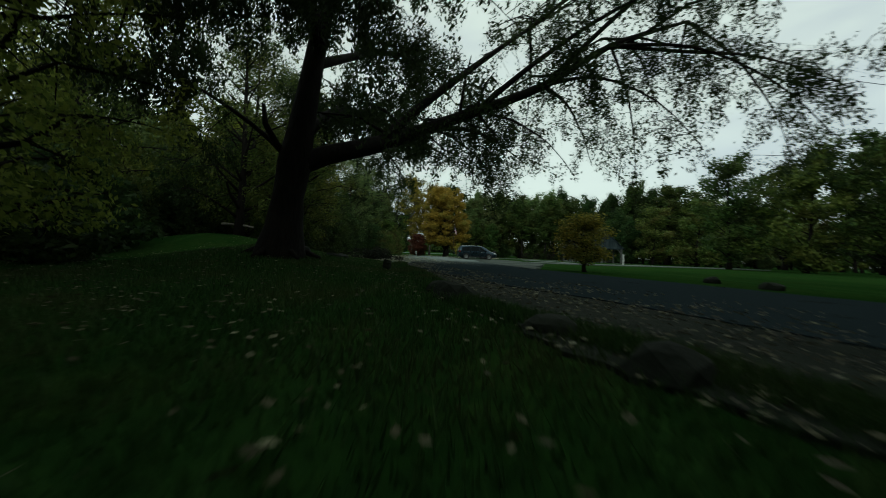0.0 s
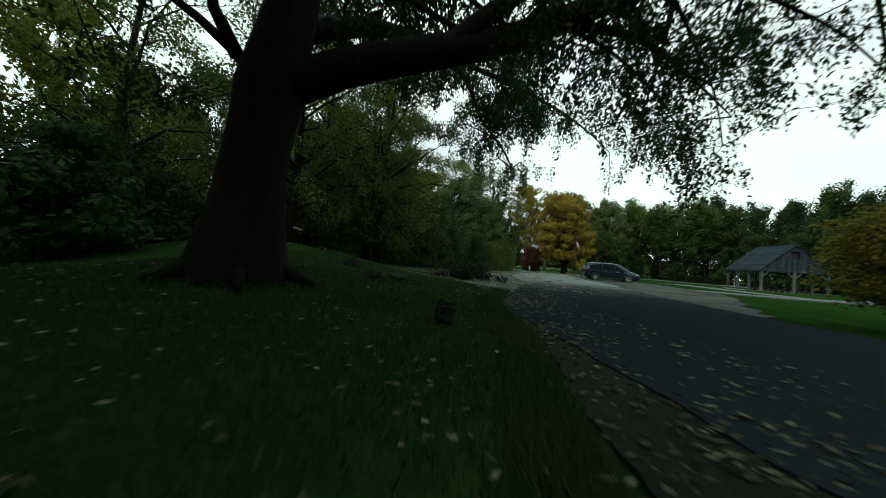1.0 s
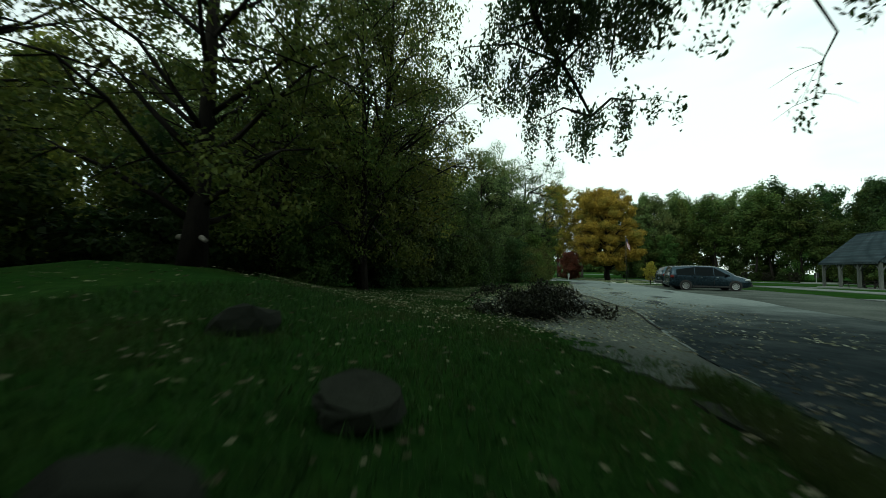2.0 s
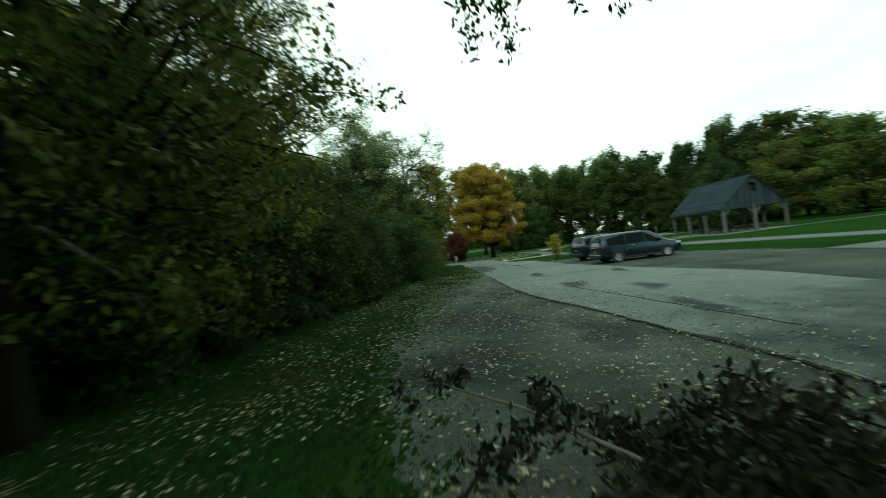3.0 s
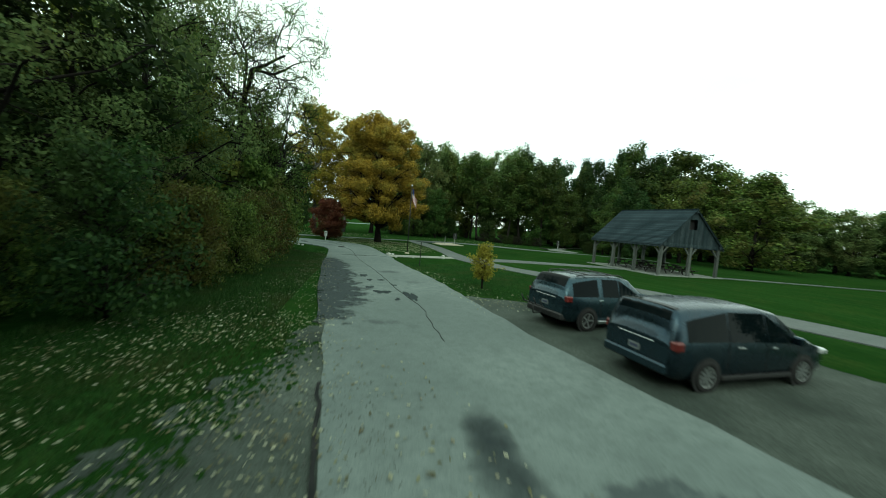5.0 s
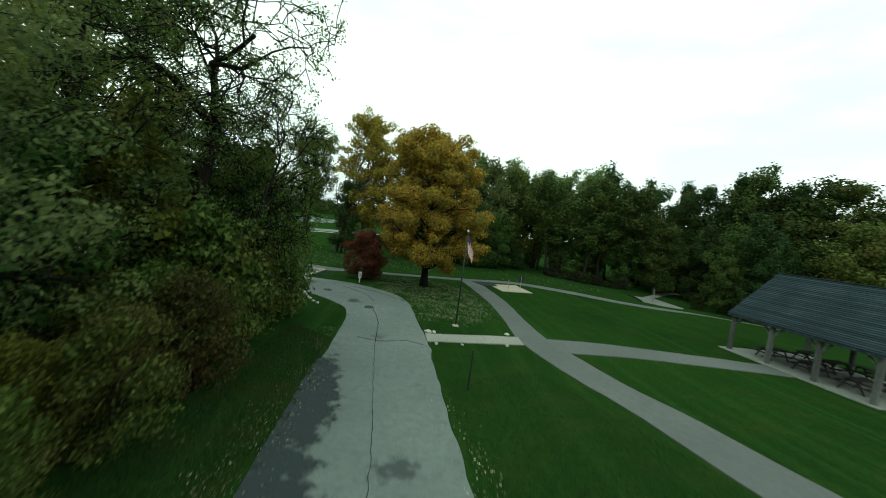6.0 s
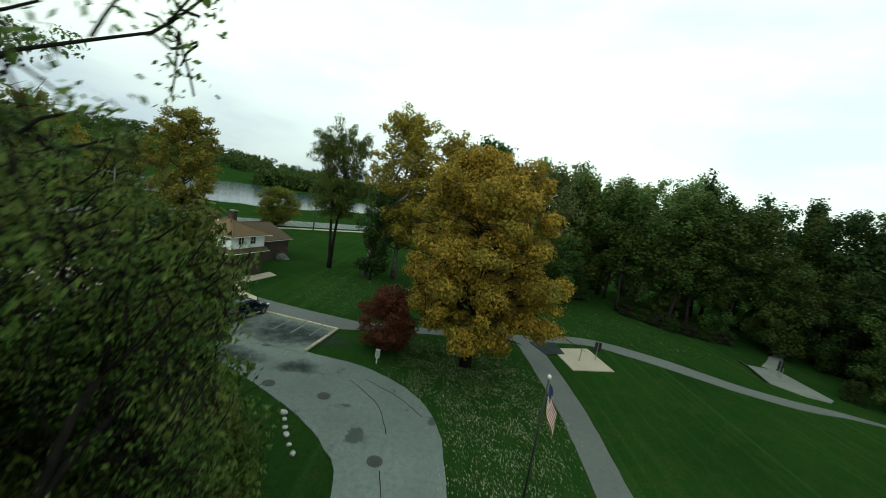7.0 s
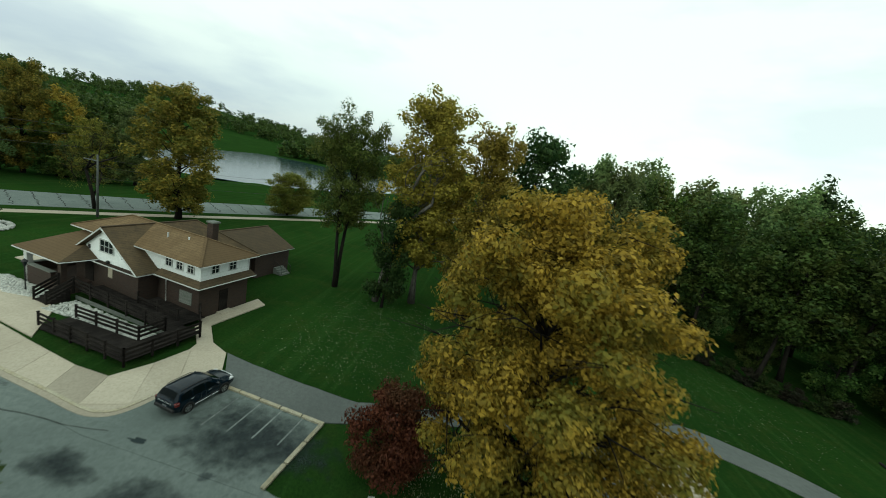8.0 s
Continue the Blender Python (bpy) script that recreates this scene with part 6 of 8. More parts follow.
leaf_litter("fallen_leaves", 5000, [(-17, 93), (-9, 92), (-4, 94), (2, 97), (4, 104), (-6, 108), (-18, 107)], 0.10, 8, 0.03, "brown leaves thinly strewn over the lawn by the house", 1.5)
leaf_litter("fallen_leaves", 2500, [(9, 97), (22, 96), (28, 100), (26, 111), (12, 112)], 0.10, 9, 0.03, "brown leaves thinly strewn below the woods", 1.5)


def grass_blades(name, n, poly, hgt, seed, label):
    rng = np.random.RandomState(seed)
    p = scatter(rng, n, np.array(poly, dtype=float))
    z = ground_z(p[:, 0], p[:, 1])
    a = rng.uniform(0, 6.283, n)
    h = hgt * rng.uniform(0.45, 1.25, n)
    w = 0.006 + 0.006 * rng.rand(n)
    lean = rng.normal(0, 0.35, (n, 2)) * h[:, None]
    b0 = np.stack([p[:, 0] - np.cos(a) * w, p[:, 1] - np.sin(a) * w, z - 0.01], 1)
    b1 = np.stack([p[:, 0] + np.cos(a) * w, p[:, 1] + np.sin(a) * w, z - 0.01], 1)
    tip = np.stack([p[:, 0] + lean[:, 0], p[:, 1] + lean[:, 1], z + h], 1)
    return tagged(new(name, quads_mesh(name, np.stack([b0, b1, tip], 1), BLADE, 3)), label, "grass", kind="stuff")


grass_blades("grass", 90000, [(-6.5, -2), (4.6, -3.0), (2.3, 1.0), (0.5, 5.0), (-0.2, 9), (-1.5, 14.5), (-2.0, 19), (-8.5, 21), (-9, 8)], 0.11, 11, "rough dark grass under the great tree")
grass_blades("grass", 26000, [(3.6, -3.2), (1.9, 0.6), (1.3, 2.0), (0.0, 4.8), (-0.6, 8.6), (-1.1, 11.5), (-2.0, 14.5), (-2.3, 18.4), (-1.85, 18.4), (-1.55, 14.5), (-0.62, 11.6), (-0.1, 8.6), (0.48, 4.9), (1.9, 2.1), (2.35, 1.0), (4.1, -3.0)], 0.15, 16, "long dark grass leaning over the road edge")
grass_blades("grass", 80000, [(-10, 20.0), (-3.6, 19.4), (-5.0, 21.6), (-6.8, 24.6), (-7.3, 28), (-7.3, 40), (-5.4, 46), (-8.6, 50), (-11, 40), (-12, 30)], 0.10, 12, "green verge grass beside the gravel")
grass_blades("grass", 16000, [(-3.2, 18.4), (-4.0, 21.3), (-5.6, 24.0), (-6.1, 28), (-6.2, 36), (-4.6, 43), (-5.4, 46), (-7.6, 40), (-7.6, 28), (-7.0, 24.6), (-5.2, 21.6)], 0.08, 15, "thin grass growing into the gravel edge")
grass_blades("grass", 45000, [(-8.6, 46), (-5.6, 46), (-5.2, 56), (-5.4, 66), (-8.0, 68), (-8.4, 56)], 0.13, 13, "rough grass along the hedgerow")
grass_blades("grass", 50000, [(7.2, 42.5), (4.6, 47.6), (0.9, 49.7), (0.35, 55), (0.05, 62), (5.0, 64), (8.1, 56.5), (10.4, 49)], 0.07, 14, "mown grass beside the road")


def pebbles(name, n, poly, seed, lift, label):
    """Loose stones, each a small three-sided lump."""
    rng = np.random.RandomState(seed)
    p = scatter(rng, n, np.array(poly, dtype=float))
    z = ground_z(p[:, 0], p[:, 1]) + lift
    r = 0.008 + 0.018 * rng.rand(n) ** 3
    a = rng.uniform(0, 6.283, n)
    ring = [np.stack([p[:, 0] + r * np.cos(a + k * 2.094), p[:, 1] + r * np.sin(a + k * 2.094) * 0.8, z - 0.005], 1) for k in range(3)]
    top = np.stack([p[:, 0] + rng.normal(0, 0.3, n) * r, p[:, 1] + rng.normal(0, 0.3, n) * r, z + r * 0.6], 1)
    tri = np.concatenate([np.stack([ring[k], ring[(k + 1) % 3], top], 1) for k in range(3)])
    return tagged(new(name, quads_mesh(name, tri, PEBBLE, 3)), label, "gravel", kind="stuff")


pebbles("pebbles", 26000, [(-4.4, 21.4), (-1.8, 21.4), (-2.0, 26), (-2.9, 31), (-3.8, 36), (-4.1, 42), (-5.6, 41), (-6.7, 36), (-7.0, 28), (-6.2, 24)], 51, 0.034, "loose grey stones on the gravel shoulder")
pebbles("pebbles", 3000, [(-2.9, 24), (-1.0, 24), (-1.8, 31), (-2.9, 36), (-3.4, 42), (-4.4, 42), (-4.0, 36), (-3.1, 30)], 52, 0.052, "grit and crumbled stone along the broken road edge")


def turf_tufts(n, seed):
    """Ragged tufts of turf spreading over the gravel's edge."""
    rng = np.random.RandomState(seed)
    verts, faces = [], []
    edge_y, edge_x = [18, 21, 24, 28, 33, 37, 41, 44.5], [-2.2, -4.6, -6.6, -7.2, -7.2, -6.9, -5.7, -4.7]
    for _ in range(n):
        y = rng.uniform(19.5, 44)
        x = np.interp(y, edge_y, edge_x) + abs(rng.normal(0, 0.45)) - 0.25
        r = 0.02 + 0.06 * rng.rand() ** 2
        ph = rng.uniform(0, 6.28, 3)
        k = 12
        off = len(verts)
        for i in range(k):
            a = 6.2832 * i / k
            q = r * (1 + 0.35 * math.sin(2 * a + ph[0]) + 0.3 * math.sin(5 * a + ph[1])) * rng.uniform(0.7, 1.2)
            px_, py_ = x + q * math.cos(a), y + 1.6 * q * math.sin(a)
            verts.append((px_, py_, float(ground_z(px_, py_)) + 0.03))
        verts.append((x, y, float(ground_z(x, y)) + 0.02 + 0.03 + 0.1 * r))
        faces += [(off + i, off + (i + 1) % k, off + k) for i in range(k)]
    return tagged(new("turf_tufts", raw_mesh("turf_tufts", verts, faces, GRASS, True)), "ragged tufts of grass along the gravel", "grass", kind="stuff")


turf_tufts(2600, 61)


# ---- the open pavilion ----
def panel(pts, thick, material, name, parent, label=""):
    """A flat plate of any outline, thick along its back."""
    p = [Vector(q) for q in pts]
    n = (p[1] - p[0]).cross(p[2] - p[0]).normalized()
    verts = p + [q - n * thick for q in p]
    k = len(p)
    faces = [tuple(range(k)), tuple(range(2 * k - 1, k - 1, -1))] + [(i, k + i, k + (i + 1) % k, (i + 1) % k) for i in range(k)]
    return part(name, raw_mesh(name, verts, faces, material), None, parent, label)


PW, PL, EAVE, RIDGE = 6.9, 8.95, 2.82, 6.33


def pavilion():
    root = thing("pavilion", pose(23.83, 64.2, 0.0, 0, 0, 2.0), "open timber picnic pavilion with a grey shingle roof and boarded gable", "pavilion")
    part("floor_slab", box(-0.5, PW + 0.5, -0.5, PL + 0.5, -0.1, 0.07, None, 0.02), CONCRETE_DULL, root, "pale concrete floor slab")
    posts = [(x, y) for x in (0, PW) for y in (0, PL / 3, 2 * PL / 3, PL)] + [(PW / 2, 0), (PW / 2, PL)]
    for x, y in posts:
        part("post", box(x - 0.13, x + 0.13, y - 0.13, y + 0.13, 0.07, 2.78, None, 0.015), POST_GREY, root)
        dirs = [(0, 1), (0, -1)] if x != PW / 2 else []
        if y in (0, PL):
            dirs += [(1, 0), (-1, 0)]
        for dx, dy in dirs:
            ex, ey = x + dx * 0.75, y + dy * 0.75
            if -0.1 <= ex <= PW + 0.1 and -0.1 <= ey <= PL + 0.1:
                part("brace", beam((x + dx * 0.1, y + dy * 0.1, 1.98), (ex, ey, 2.74), 0.1, 0.12, 0.01), POST_GREY, root)
    for x in (0, PW):
        part("plate_beam", box(x - 0.12, x + 0.12, -0.3, PL + 0.3, 2.79, 3.04, None, 0.012), BOARD_GREY, root)
    for y in (0, PL / 3, 2 * PL / 3, PL):
        part("tie_beam", box(0.13, PW - 0.13, y - 0.1, y + 0.1, 2.795, 3.03, None, 0.012), BOARD_GREY, root)
        if y:
            part("king_post", box(PW / 2 - 0.08, PW / 2 + 0.08, y - 0.08, y + 0.08, 3.035, RIDGE - 0.3), BOARD_GREY, root)
    part("ridge_beam", box(PW / 2 - 0.07, PW / 2 + 0.07, -0.35, PL + 0.35, RIDGE - 0.32, RIDGE - 0.1), BOARD_GREY, root)
    over, cx = 0.36, PW / 2
    y0, y1 = -0.28, PL + 0.28
    for side in (-1, 1):
        ex = cx + side * (cx + over)
        deck = panel([(cx, y0, RIDGE - 0.03), (ex, y0, EAVE - 0.03), (ex, y1, EAVE - 0.03), (cx, y1, RIDGE - 0.03)][::side], 0.05, BOARD_GREY, "roof_deck", root)
        run, rise = cx + over, RIDGE - EAVE
        n = 30
        slope = math.hypot(run, rise)
        for i in range(n):
            a, b = i / n, (i + 1) / n
            pts = [(cx + side * run * (1 - a), RIDGE - rise * (1 - a)), (cx + side * run * (1 - b), RIDGE - rise * (1 - b))]
            nx_, nz_ = side * rise / slope, run / slope
            lip = 0.045
            v = []
            for y in (y0 - 0.03, y1 + 0.03):
                v += [(pts[0][0] + nx_ * 0.002, y, pts[0][1] + nz_ * 0.002), (pts[0][0] + nx_ * lip, y, pts[0][1] + nz_ * lip), (pts[1][0] + nx_ * 0.012, y, pts[1][1] + nz_ * 0.012)]
            f = [(0, 1, 4, 3), (1, 2, 5, 4), (0, 2, 1), (3, 4, 5), (0, 3, 5, 2)]
            part("shake_course", raw_mesh("shake_course", v, f if side < 0 else [q[::-1] for q in f], SHAKE), None, root)
        for k in range(9):
            y = y0 + 0.25 + k * (y1 - y0 - 0.5) / 8
            part("rafter", beam((cx, y, RIDGE - 0.17), (ex, y, EAVE - 0.17), 0.06, 0.16), BOARD_GREY, root)
        part("fascia", beam((ex, y0 - 0.02, EAVE - 0.1), (ex, y1 + 0.02, EAVE - 0.1), 0.03, 0.16), BOARD_GREY, root)
    part("ridge_cap", beam((cx, y0 - 0.04, RIDGE + 0.04), (cx, y1 + 0.04, RIDGE + 0.04), 0.22, 0.05, 0.01), SHAKE, root)
    rng = np.random.RandomState(9)
    for yy, hole in ((-0.06, True), (PL + 0.06, False)):
        w, x = 0.19, -0.28
        while x < PW + 0.28 - w:
            xm = x + w / 2
            top = RIDGE - 0.14 - (RIDGE - EAVE) * abs(xm - cx) / (cx + over)
            low = 2.72 - rng.uniform(0, 0.05)
            spans = [(low, top)]
            if hole and abs(xm - cx) < 0.5:
                spans = [(low, 4.42), (5.38, top)]
            for a, b in spans:
                if b - a > 0.08:
                    yo = yy + rng.uniform(-0.008, 0.008)
                    part("gable_board", box(x + 0.004, x + w - 0.004, yo - 0.014, yo + 0.014, a, b), BOARD_GREY, root)
            x += w
    # black panel added behind the opening as the shade inside the loft
    part("loft_lining", box(cx - 0.62, cx + 0.62, 0.4, 0.45, 4.2, 5.6), PLASTIC, root)
    return root


pavilion()


def picnic_table(x, y, turn_, first=None):
    m = pose(x, y, 0.07, 0, 0, turn_)
    if first:
        return copy_thing(first, m)
    root = thing("picnic_table", m, "dark wooden picnic table with attached benches", "table", "tables in the pavilion")
    for i in range(5):
        part("tabletop_board", box(-0.92, 0.92, -0.36 + i * 0.147, -0.36 + i * 0.147 + 0.138, 0.72, 0.76, None, 0.005), TABLE_WOOD, root)
    for s in (-1, 1):
        for k in range(2):
            y0 = s * (0.62 + 0.145 * k)
            part("bench_board", box(-0.92, 0.92, min(y0, y0 + s * 0.135), max(y0, y0 + s * 0.135), 0.42, 0.455, None, 0.005), TABLE_WOOD, root)
        part("bench_bearer", box(s * 0.62 - 0.02, s * 0.62 + 0.02, -0.85, 0.85, 0.35, 0.42), TABLE_WOOD, root)
        part("top_bearer", box(s * 0.62 - 0.02, s * 0.62 + 0.02, -0.36, 0.36, 0.64, 0.72), TABLE_WOOD, root)
        for t in (-1, 1):
            part("leg", beam((s * 0.67, t * 0.62, 0.0), (s * 0.67, t * 0.22, 0.72), 0.045, 0.1), TABLE_WOOD, root)
    return root


first_table = None
for i, (tx, ty, tr) in enumerate([(25.3, 66.0, 8), (28.4, 65.9, 4), (29.4, 68.4, 88), (25.4, 68.8, 2), (28.1, 69.6, 5), (25.3, 71.4, 0), (28.6, 71.7, 10)]):
    t_ob = picnic_table(tx, ty, tr, first_table)
    first_table = first_table or t_ob


# ---- the house ----
HOUSE = pose(-25.1, 95.9, 0.0, 0, 0, -11.5)


def window(parent, cx, cy, z0, w, h, facing, panes=2, name="window"):
    """A window set in a wall: facing 's' looks along -y, 'e' along +x."""
    m = pose(cx, cy, z0, 0, 0, {"s": 0, "e": 90, "w": -90, "n": 180}[facing])
    win = new(name)
    win.parent = parent
    win.matrix_local = m
    t = 0.07
    for n_, b in (("frame", (-w / 2 - t, w / 2 + t, -0.06, 0.02, h, h + t)), ("sill", (-w / 2 - t - 0.04, w / 2 + t + 0.04, -0.10, 0.02, -t, 0)), ("frame", (-w / 2 - t, -w / 2, -0.06, 0.02, 0, h)), ("frame", (w / 2, w / 2 + t, -0.06, 0.02, 0, h))):
        part(n_, box(*b), TRIM, win)
    pw = w / panes
    for i in range(panes):
        part("pane", box(-w / 2 + i * pw + 0.012, -w / 2 + (i + 1) * pw - 0.012, -0.025, -0.01, 0.0, h), WINDOW_GLASS, win)
        if i:
            part("mullion", box(-w / 2 + i * pw - 0.02, -w / 2 + i * pw + 0.02, -0.05, 0.0, 0, h), TRIM, win)
    part("glazing_bar", box(-w / 2, w / 2, -0.045, -0.005, h * 0.5 - 0.018, h * 0.5 + 0.018), TRIM, win)
    return win


def wall_box(parent, name, x0, x1, y0, y1, z0, z1, material, t=0.28, sides="snew"):
    """Four walls with thickness."""
    if "s" in sides:
        part(name, box(x0, x1, y0, y0 + t, z0, z1), material, parent)
    if "n" in sides:
        part(name, box(x0, x1, y1 - t, y1, z0, z1), material, parent)
    if "w" in sides:
        part(name, box(x0, x0 + t, y0 + t, y1 - t, z0, z1), material, parent)
    if "e" in sides:
        part(name, box(x1 - t, x1, y0 + t, y1 - t, z0, z1), material, parent)


def hip_roof(parent, x0, x1, y0, y1, ze, zr, along, over, material, hip0=True, hip1=True, thick=0.14, cap=None):
    """A roof over a rectangle; the ridge runs along 'x' or 'y', each end hipped or plain."""
    x0, x1, y0, y1 = x0 - over, x1 + over, y0 - over, y1 + over
    if along == "x":
        h = (y1 - y0) / 2
        c = (y0 + y1) / 2
        a, b = (x0 + h if hip0 else x0), (x1 - h if hip1 else x1)
        ra, rb = (a, c, zr), (b, c, zr)
        panel([(x0, y0, ze), (x1, y0, ze), rb, ra], thick, material, "roof_slope", parent)
        panel([(x1, y1, ze), (x0, y1, ze), ra, rb], thick, material, "roof_slope", parent)
        if hip0:
            panel([(x0, y1, ze), (x0, y0, ze), ra], thick, material, "roof_slope", parent)
        if hip1:
            panel([(x1, y0, ze), (x1, y1, ze), rb], thick, material, "roof_slope", parent)
        ends = [(ra, rb)] + ([(ra, (x0, y0, ze)), (ra, (x0, y1, ze))] if hip0 else []) + ([(rb, (x1, y0, ze)), (rb, (x1, y1, ze))] if hip1 else [])
    else:
        h = (x1 - x0) / 2
        c = (x0 + x1) / 2
        a, b = (y0 + h if hip0 else y0), (y1 - h if hip1 else y1)
        ra, rb = (c, a, zr), (c, b, zr)
        panel([(x1, y0, ze), (x1, y1, ze), rb, ra], thick, material, "roof_slope", parent)
        panel([(x0, y1, ze), (x0, y0, ze), ra, rb], thick, material, "roof_slope", parent)
        if hip0:
            panel([(x0, y0, ze), (x1, y0, ze), ra], thick, material, "roof_slope", parent)
        if hip1:
            panel([(x1, y1, ze), (x0, y1, ze), rb], thick, material, "roof_slope", parent)
        ends = [(ra, rb)] + ([(ra, (x0, y0, ze)), (ra, (x1, y0, ze))] if hip0 else []) + ([(rb, (x0, y1, ze)), (rb, (x1, y1, ze))] if hip1 else [])
    for p, q in ends:
        part("ridge_tile", beam(Vector(p) + Vector((0, 0, 0.03)), Vector(q) + Vector((0, 0, 0.03)), 0.18, 0.05), cap or material, parent)
    g = 0.07
    for p, q in (((x0, y0), (x1, y0)), ((x1, y0), (x1, y1)), ((x1, y1), (x0, y1)), ((x0, y1), (x0, y0))):
        part("gutter", beam((*p, ze - 0.07), (*q, ze - 0.07), 0.05, 0.07), TRIM, parent)


def house():
    root = thing("house", HOUSE, "brick house with white upper storey and tan shingle roofs", "house")
    # long body with the white upper storey, hipped at both ends
    wall_box(root, "brick_wall", -4.6, 0.0, 0.0, 4.9, -0.1, 3.05, BRICK)
    for pts in ([(-4.2, -0.68, 2.98), (0.72, -0.68, 2.98), (0.0, 0.02, 3.34), (-4.2, 0.02, 3.34)], [(0.72, -0.68, 2.98), (0.72, 5.1, 2.98), (0.0, 5.1, 3.34), (0.0, 0.02, 3.34)]):
        panel(pts, 0.1, SHINGLE_DARK, "skirt_roof", root)
    part("gutter", beam((-4.2, -0.7, 2.92), (0.74, -0.7, 2.92), 0.05, 0.07), TRIM, root)
    part("gutter", beam((0.74, -0.68, 2.92), (0.74, 5.1, 2.92), 0.05, 0.07), TRIM, root)
    wall_box(root, "siding_wall", -7.2, 0.06, -0.04, 4.9, 3.2, 4.78, SIDING, 0.22)
    for k in range(9):
        z = 3.42 + k * 0.155
        part("lap_board", box(-7.2, 0.075, -0.052, -0.041, z, z + 0.012), SIDING, root)
        part("lap_board", box(0.061, 0.072, -0.04, 4.9, z, z + 0.012), SIDING, root)
    hip_roof(root, -13.9, 0.06, -0.04, 4.9, 4.75, 6.05, "x", 0.55, SHINGLE, True, True)
    wall_box(root, "siding_wall", -13.9, -7.21, -0.04, 4.9, 3.2, 4.78, SIDING, 0.22, "snw")
    for x in (-3.35, -2.15, -0.95):
        window(root, x, -0.06, 3.78, 0.60, 0.78, "s", 2)
    for y in (1.25, 3.0):
        window(root, 0.08, y, 3.78, 0.66, 0.76, "e", 2)
    for i, (x, y) in enumerate(((-5.4, 1.3), (-3.5, 1.7))):
        v, f = rod((x, y, 5.2), (x, y, 5.95), 0.07, 10)
        part("roof_vent", raw_mesh("roof_vent", v, f, TRIM), None, root, "small white roof vent")
    part("shutter_panel", box(-2.1, -0.75, -0.05, -0.002, 0.95, 2.05, None, 0.01), CONCRETE_DULL, root, "large pale boarded window panel")
    for k in range(7):
        part("louvre", box(-2.05, -0.8, -0.065, -0.051, 1.0 + k * 0.15, 1.08 + k * 0.15), CONCRETE_DULL, root)
    dr = part("door", box(0.003, 0.05, 1.9, 2.75, 0.0, 2.05), DECK_WOOD, root, "dark wooden side door")
    part("door_handle", box(0.052, 0.10, 2.63, 2.67, 0.98, 1.06), CHROME, dr)
    part("door_step", box(0.003, 0.7, 1.7, 2.95, -0.05, 0.12), CONCRETE, root)
    v, f = tube_arrays([(-3.5, -0.55, 2.9), (-3.5, -0.14, 2.65), (-3.5, -0.1, 0.6), (-3.7, -0.4, 0.32), (-4.2, -0.6, 0.28)], [0.05] * 5, 8)
    part("downspout", raw_mesh("downspout", v, f, TRIM), None, root, "white metal downspout")
    # gabled front, its ridge running back to a hip
    gx0, gx1, gy = -12.1, -4.7, -1.5
    wall_box(root, "brick_wall", gx0, gx1, gy, 10.1, -0.1, 3.0, BRICK, 0.28, "swen")
    cx = (gx0 + gx1) / 2
    panel([(gx0 - 0.1, gy - 0.03, 2.98), (gx1 + 0.1, gy - 0.03, 2.98), (cx, gy - 0.03, 5.8)], 0.15, SIDING, "gable_wall", root, "white sided gable")
    hip_roof(root, gx0, gx1, gy, 10.1, 2.95, 6.0, "y", 0.42, SHINGLE_DARK, False, True)
    for s in (-1, 1):
        part("barge_board", beam((cx, gy - 0.45, 5.92), (cx + s * 4.1, gy - 0.45, 2.9), 0.04, 0.10), TRIM, root)
    window(root, cx + 0.15, gy - 0.05, 3.85, 1.5, 0.95, "s", 3)
    for dx in (-2.0, 2.0):
        part("gable_vent", box(cx + dx - 0.14, cx + dx + 0.14, gy - 0.07, gy - 0.03, 3.7, 4.05), PLASTIC, root, "small dark gable vent")
    part("notice", box(cx + 0.25, cx + 0.75, gy - 0.03, gy - 0.004, 1.75, 2.65), CONCRETE, root, "pale notice board")
    bm = bmesh.new()
    bmesh.ops.create_uvsphere(bm, u_segments=12, v_segments=8, radius=0.14, matrix=Matrix.Translation((cx + 0.4, gy - 0.16, 3.1)))
    part("wall_lamp", bm, METAL_DARK, root, "round dark wall lamp", True)
    part("door", box(-10.9, -9.9, gy - 0.05, gy - 0.003, 0.9, 2.9), DECK_WOOD, root, "dark front door")
    wall_box(root, "brick_wall", -13.9, gx0 - 0.01, 0.0, 4.9, -0.1, 3.05, BRICK, 0.28, "snw")
    ch = part("chimney", box(-5.3, -4.6, 4.95, 5.6, 2.8, 6.6), BRICK, root, "square brick chimney")
    part("chimney_cap", box(-5.4, -4.5, 4.85, 5.7, 6.6, 6.75, None, 0.02), CONCRETE_DULL, ch)
    # low annex
    wall_box(root, "brick_wall", -12.0, -4.3, 10.3, 15.6, -0.1, 2.85, BRICK)
    hip_roof(root, -12.0, -4.3, 9.0, 15.6, 2.8, 4.65, "y", 0.4, SHINGLE_DARK, False, False)
    for yy in (15.5,):
        panel([(-4.3, yy + 0.1, 2.85), (-12.0, yy + 0.1, 2.85), (-8.15, yy + 0.1, 4.45)], 0.15, BRICK, "gable_wall", root)
    for k in range(4):
        part("step", box(-4.29 + 0.3 * k, -4.29 + 0.3 * (k + 1), 13.2, 14.6, -0.05, 0.72 - 0.18 * k), CONCRETE_DULL, root)
    for y in (13.15, 14.65):
        v, f = tube_arrays([(-4.2, y, 0.72), (-4.2, y, 1.65), (-3.05, y, 0.95), (-3.05, y, 0.0)], [0.025] * 4, 6)
        part("step_rail", raw_mesh("step_rail", v, f, METAL_DARK), None, root)
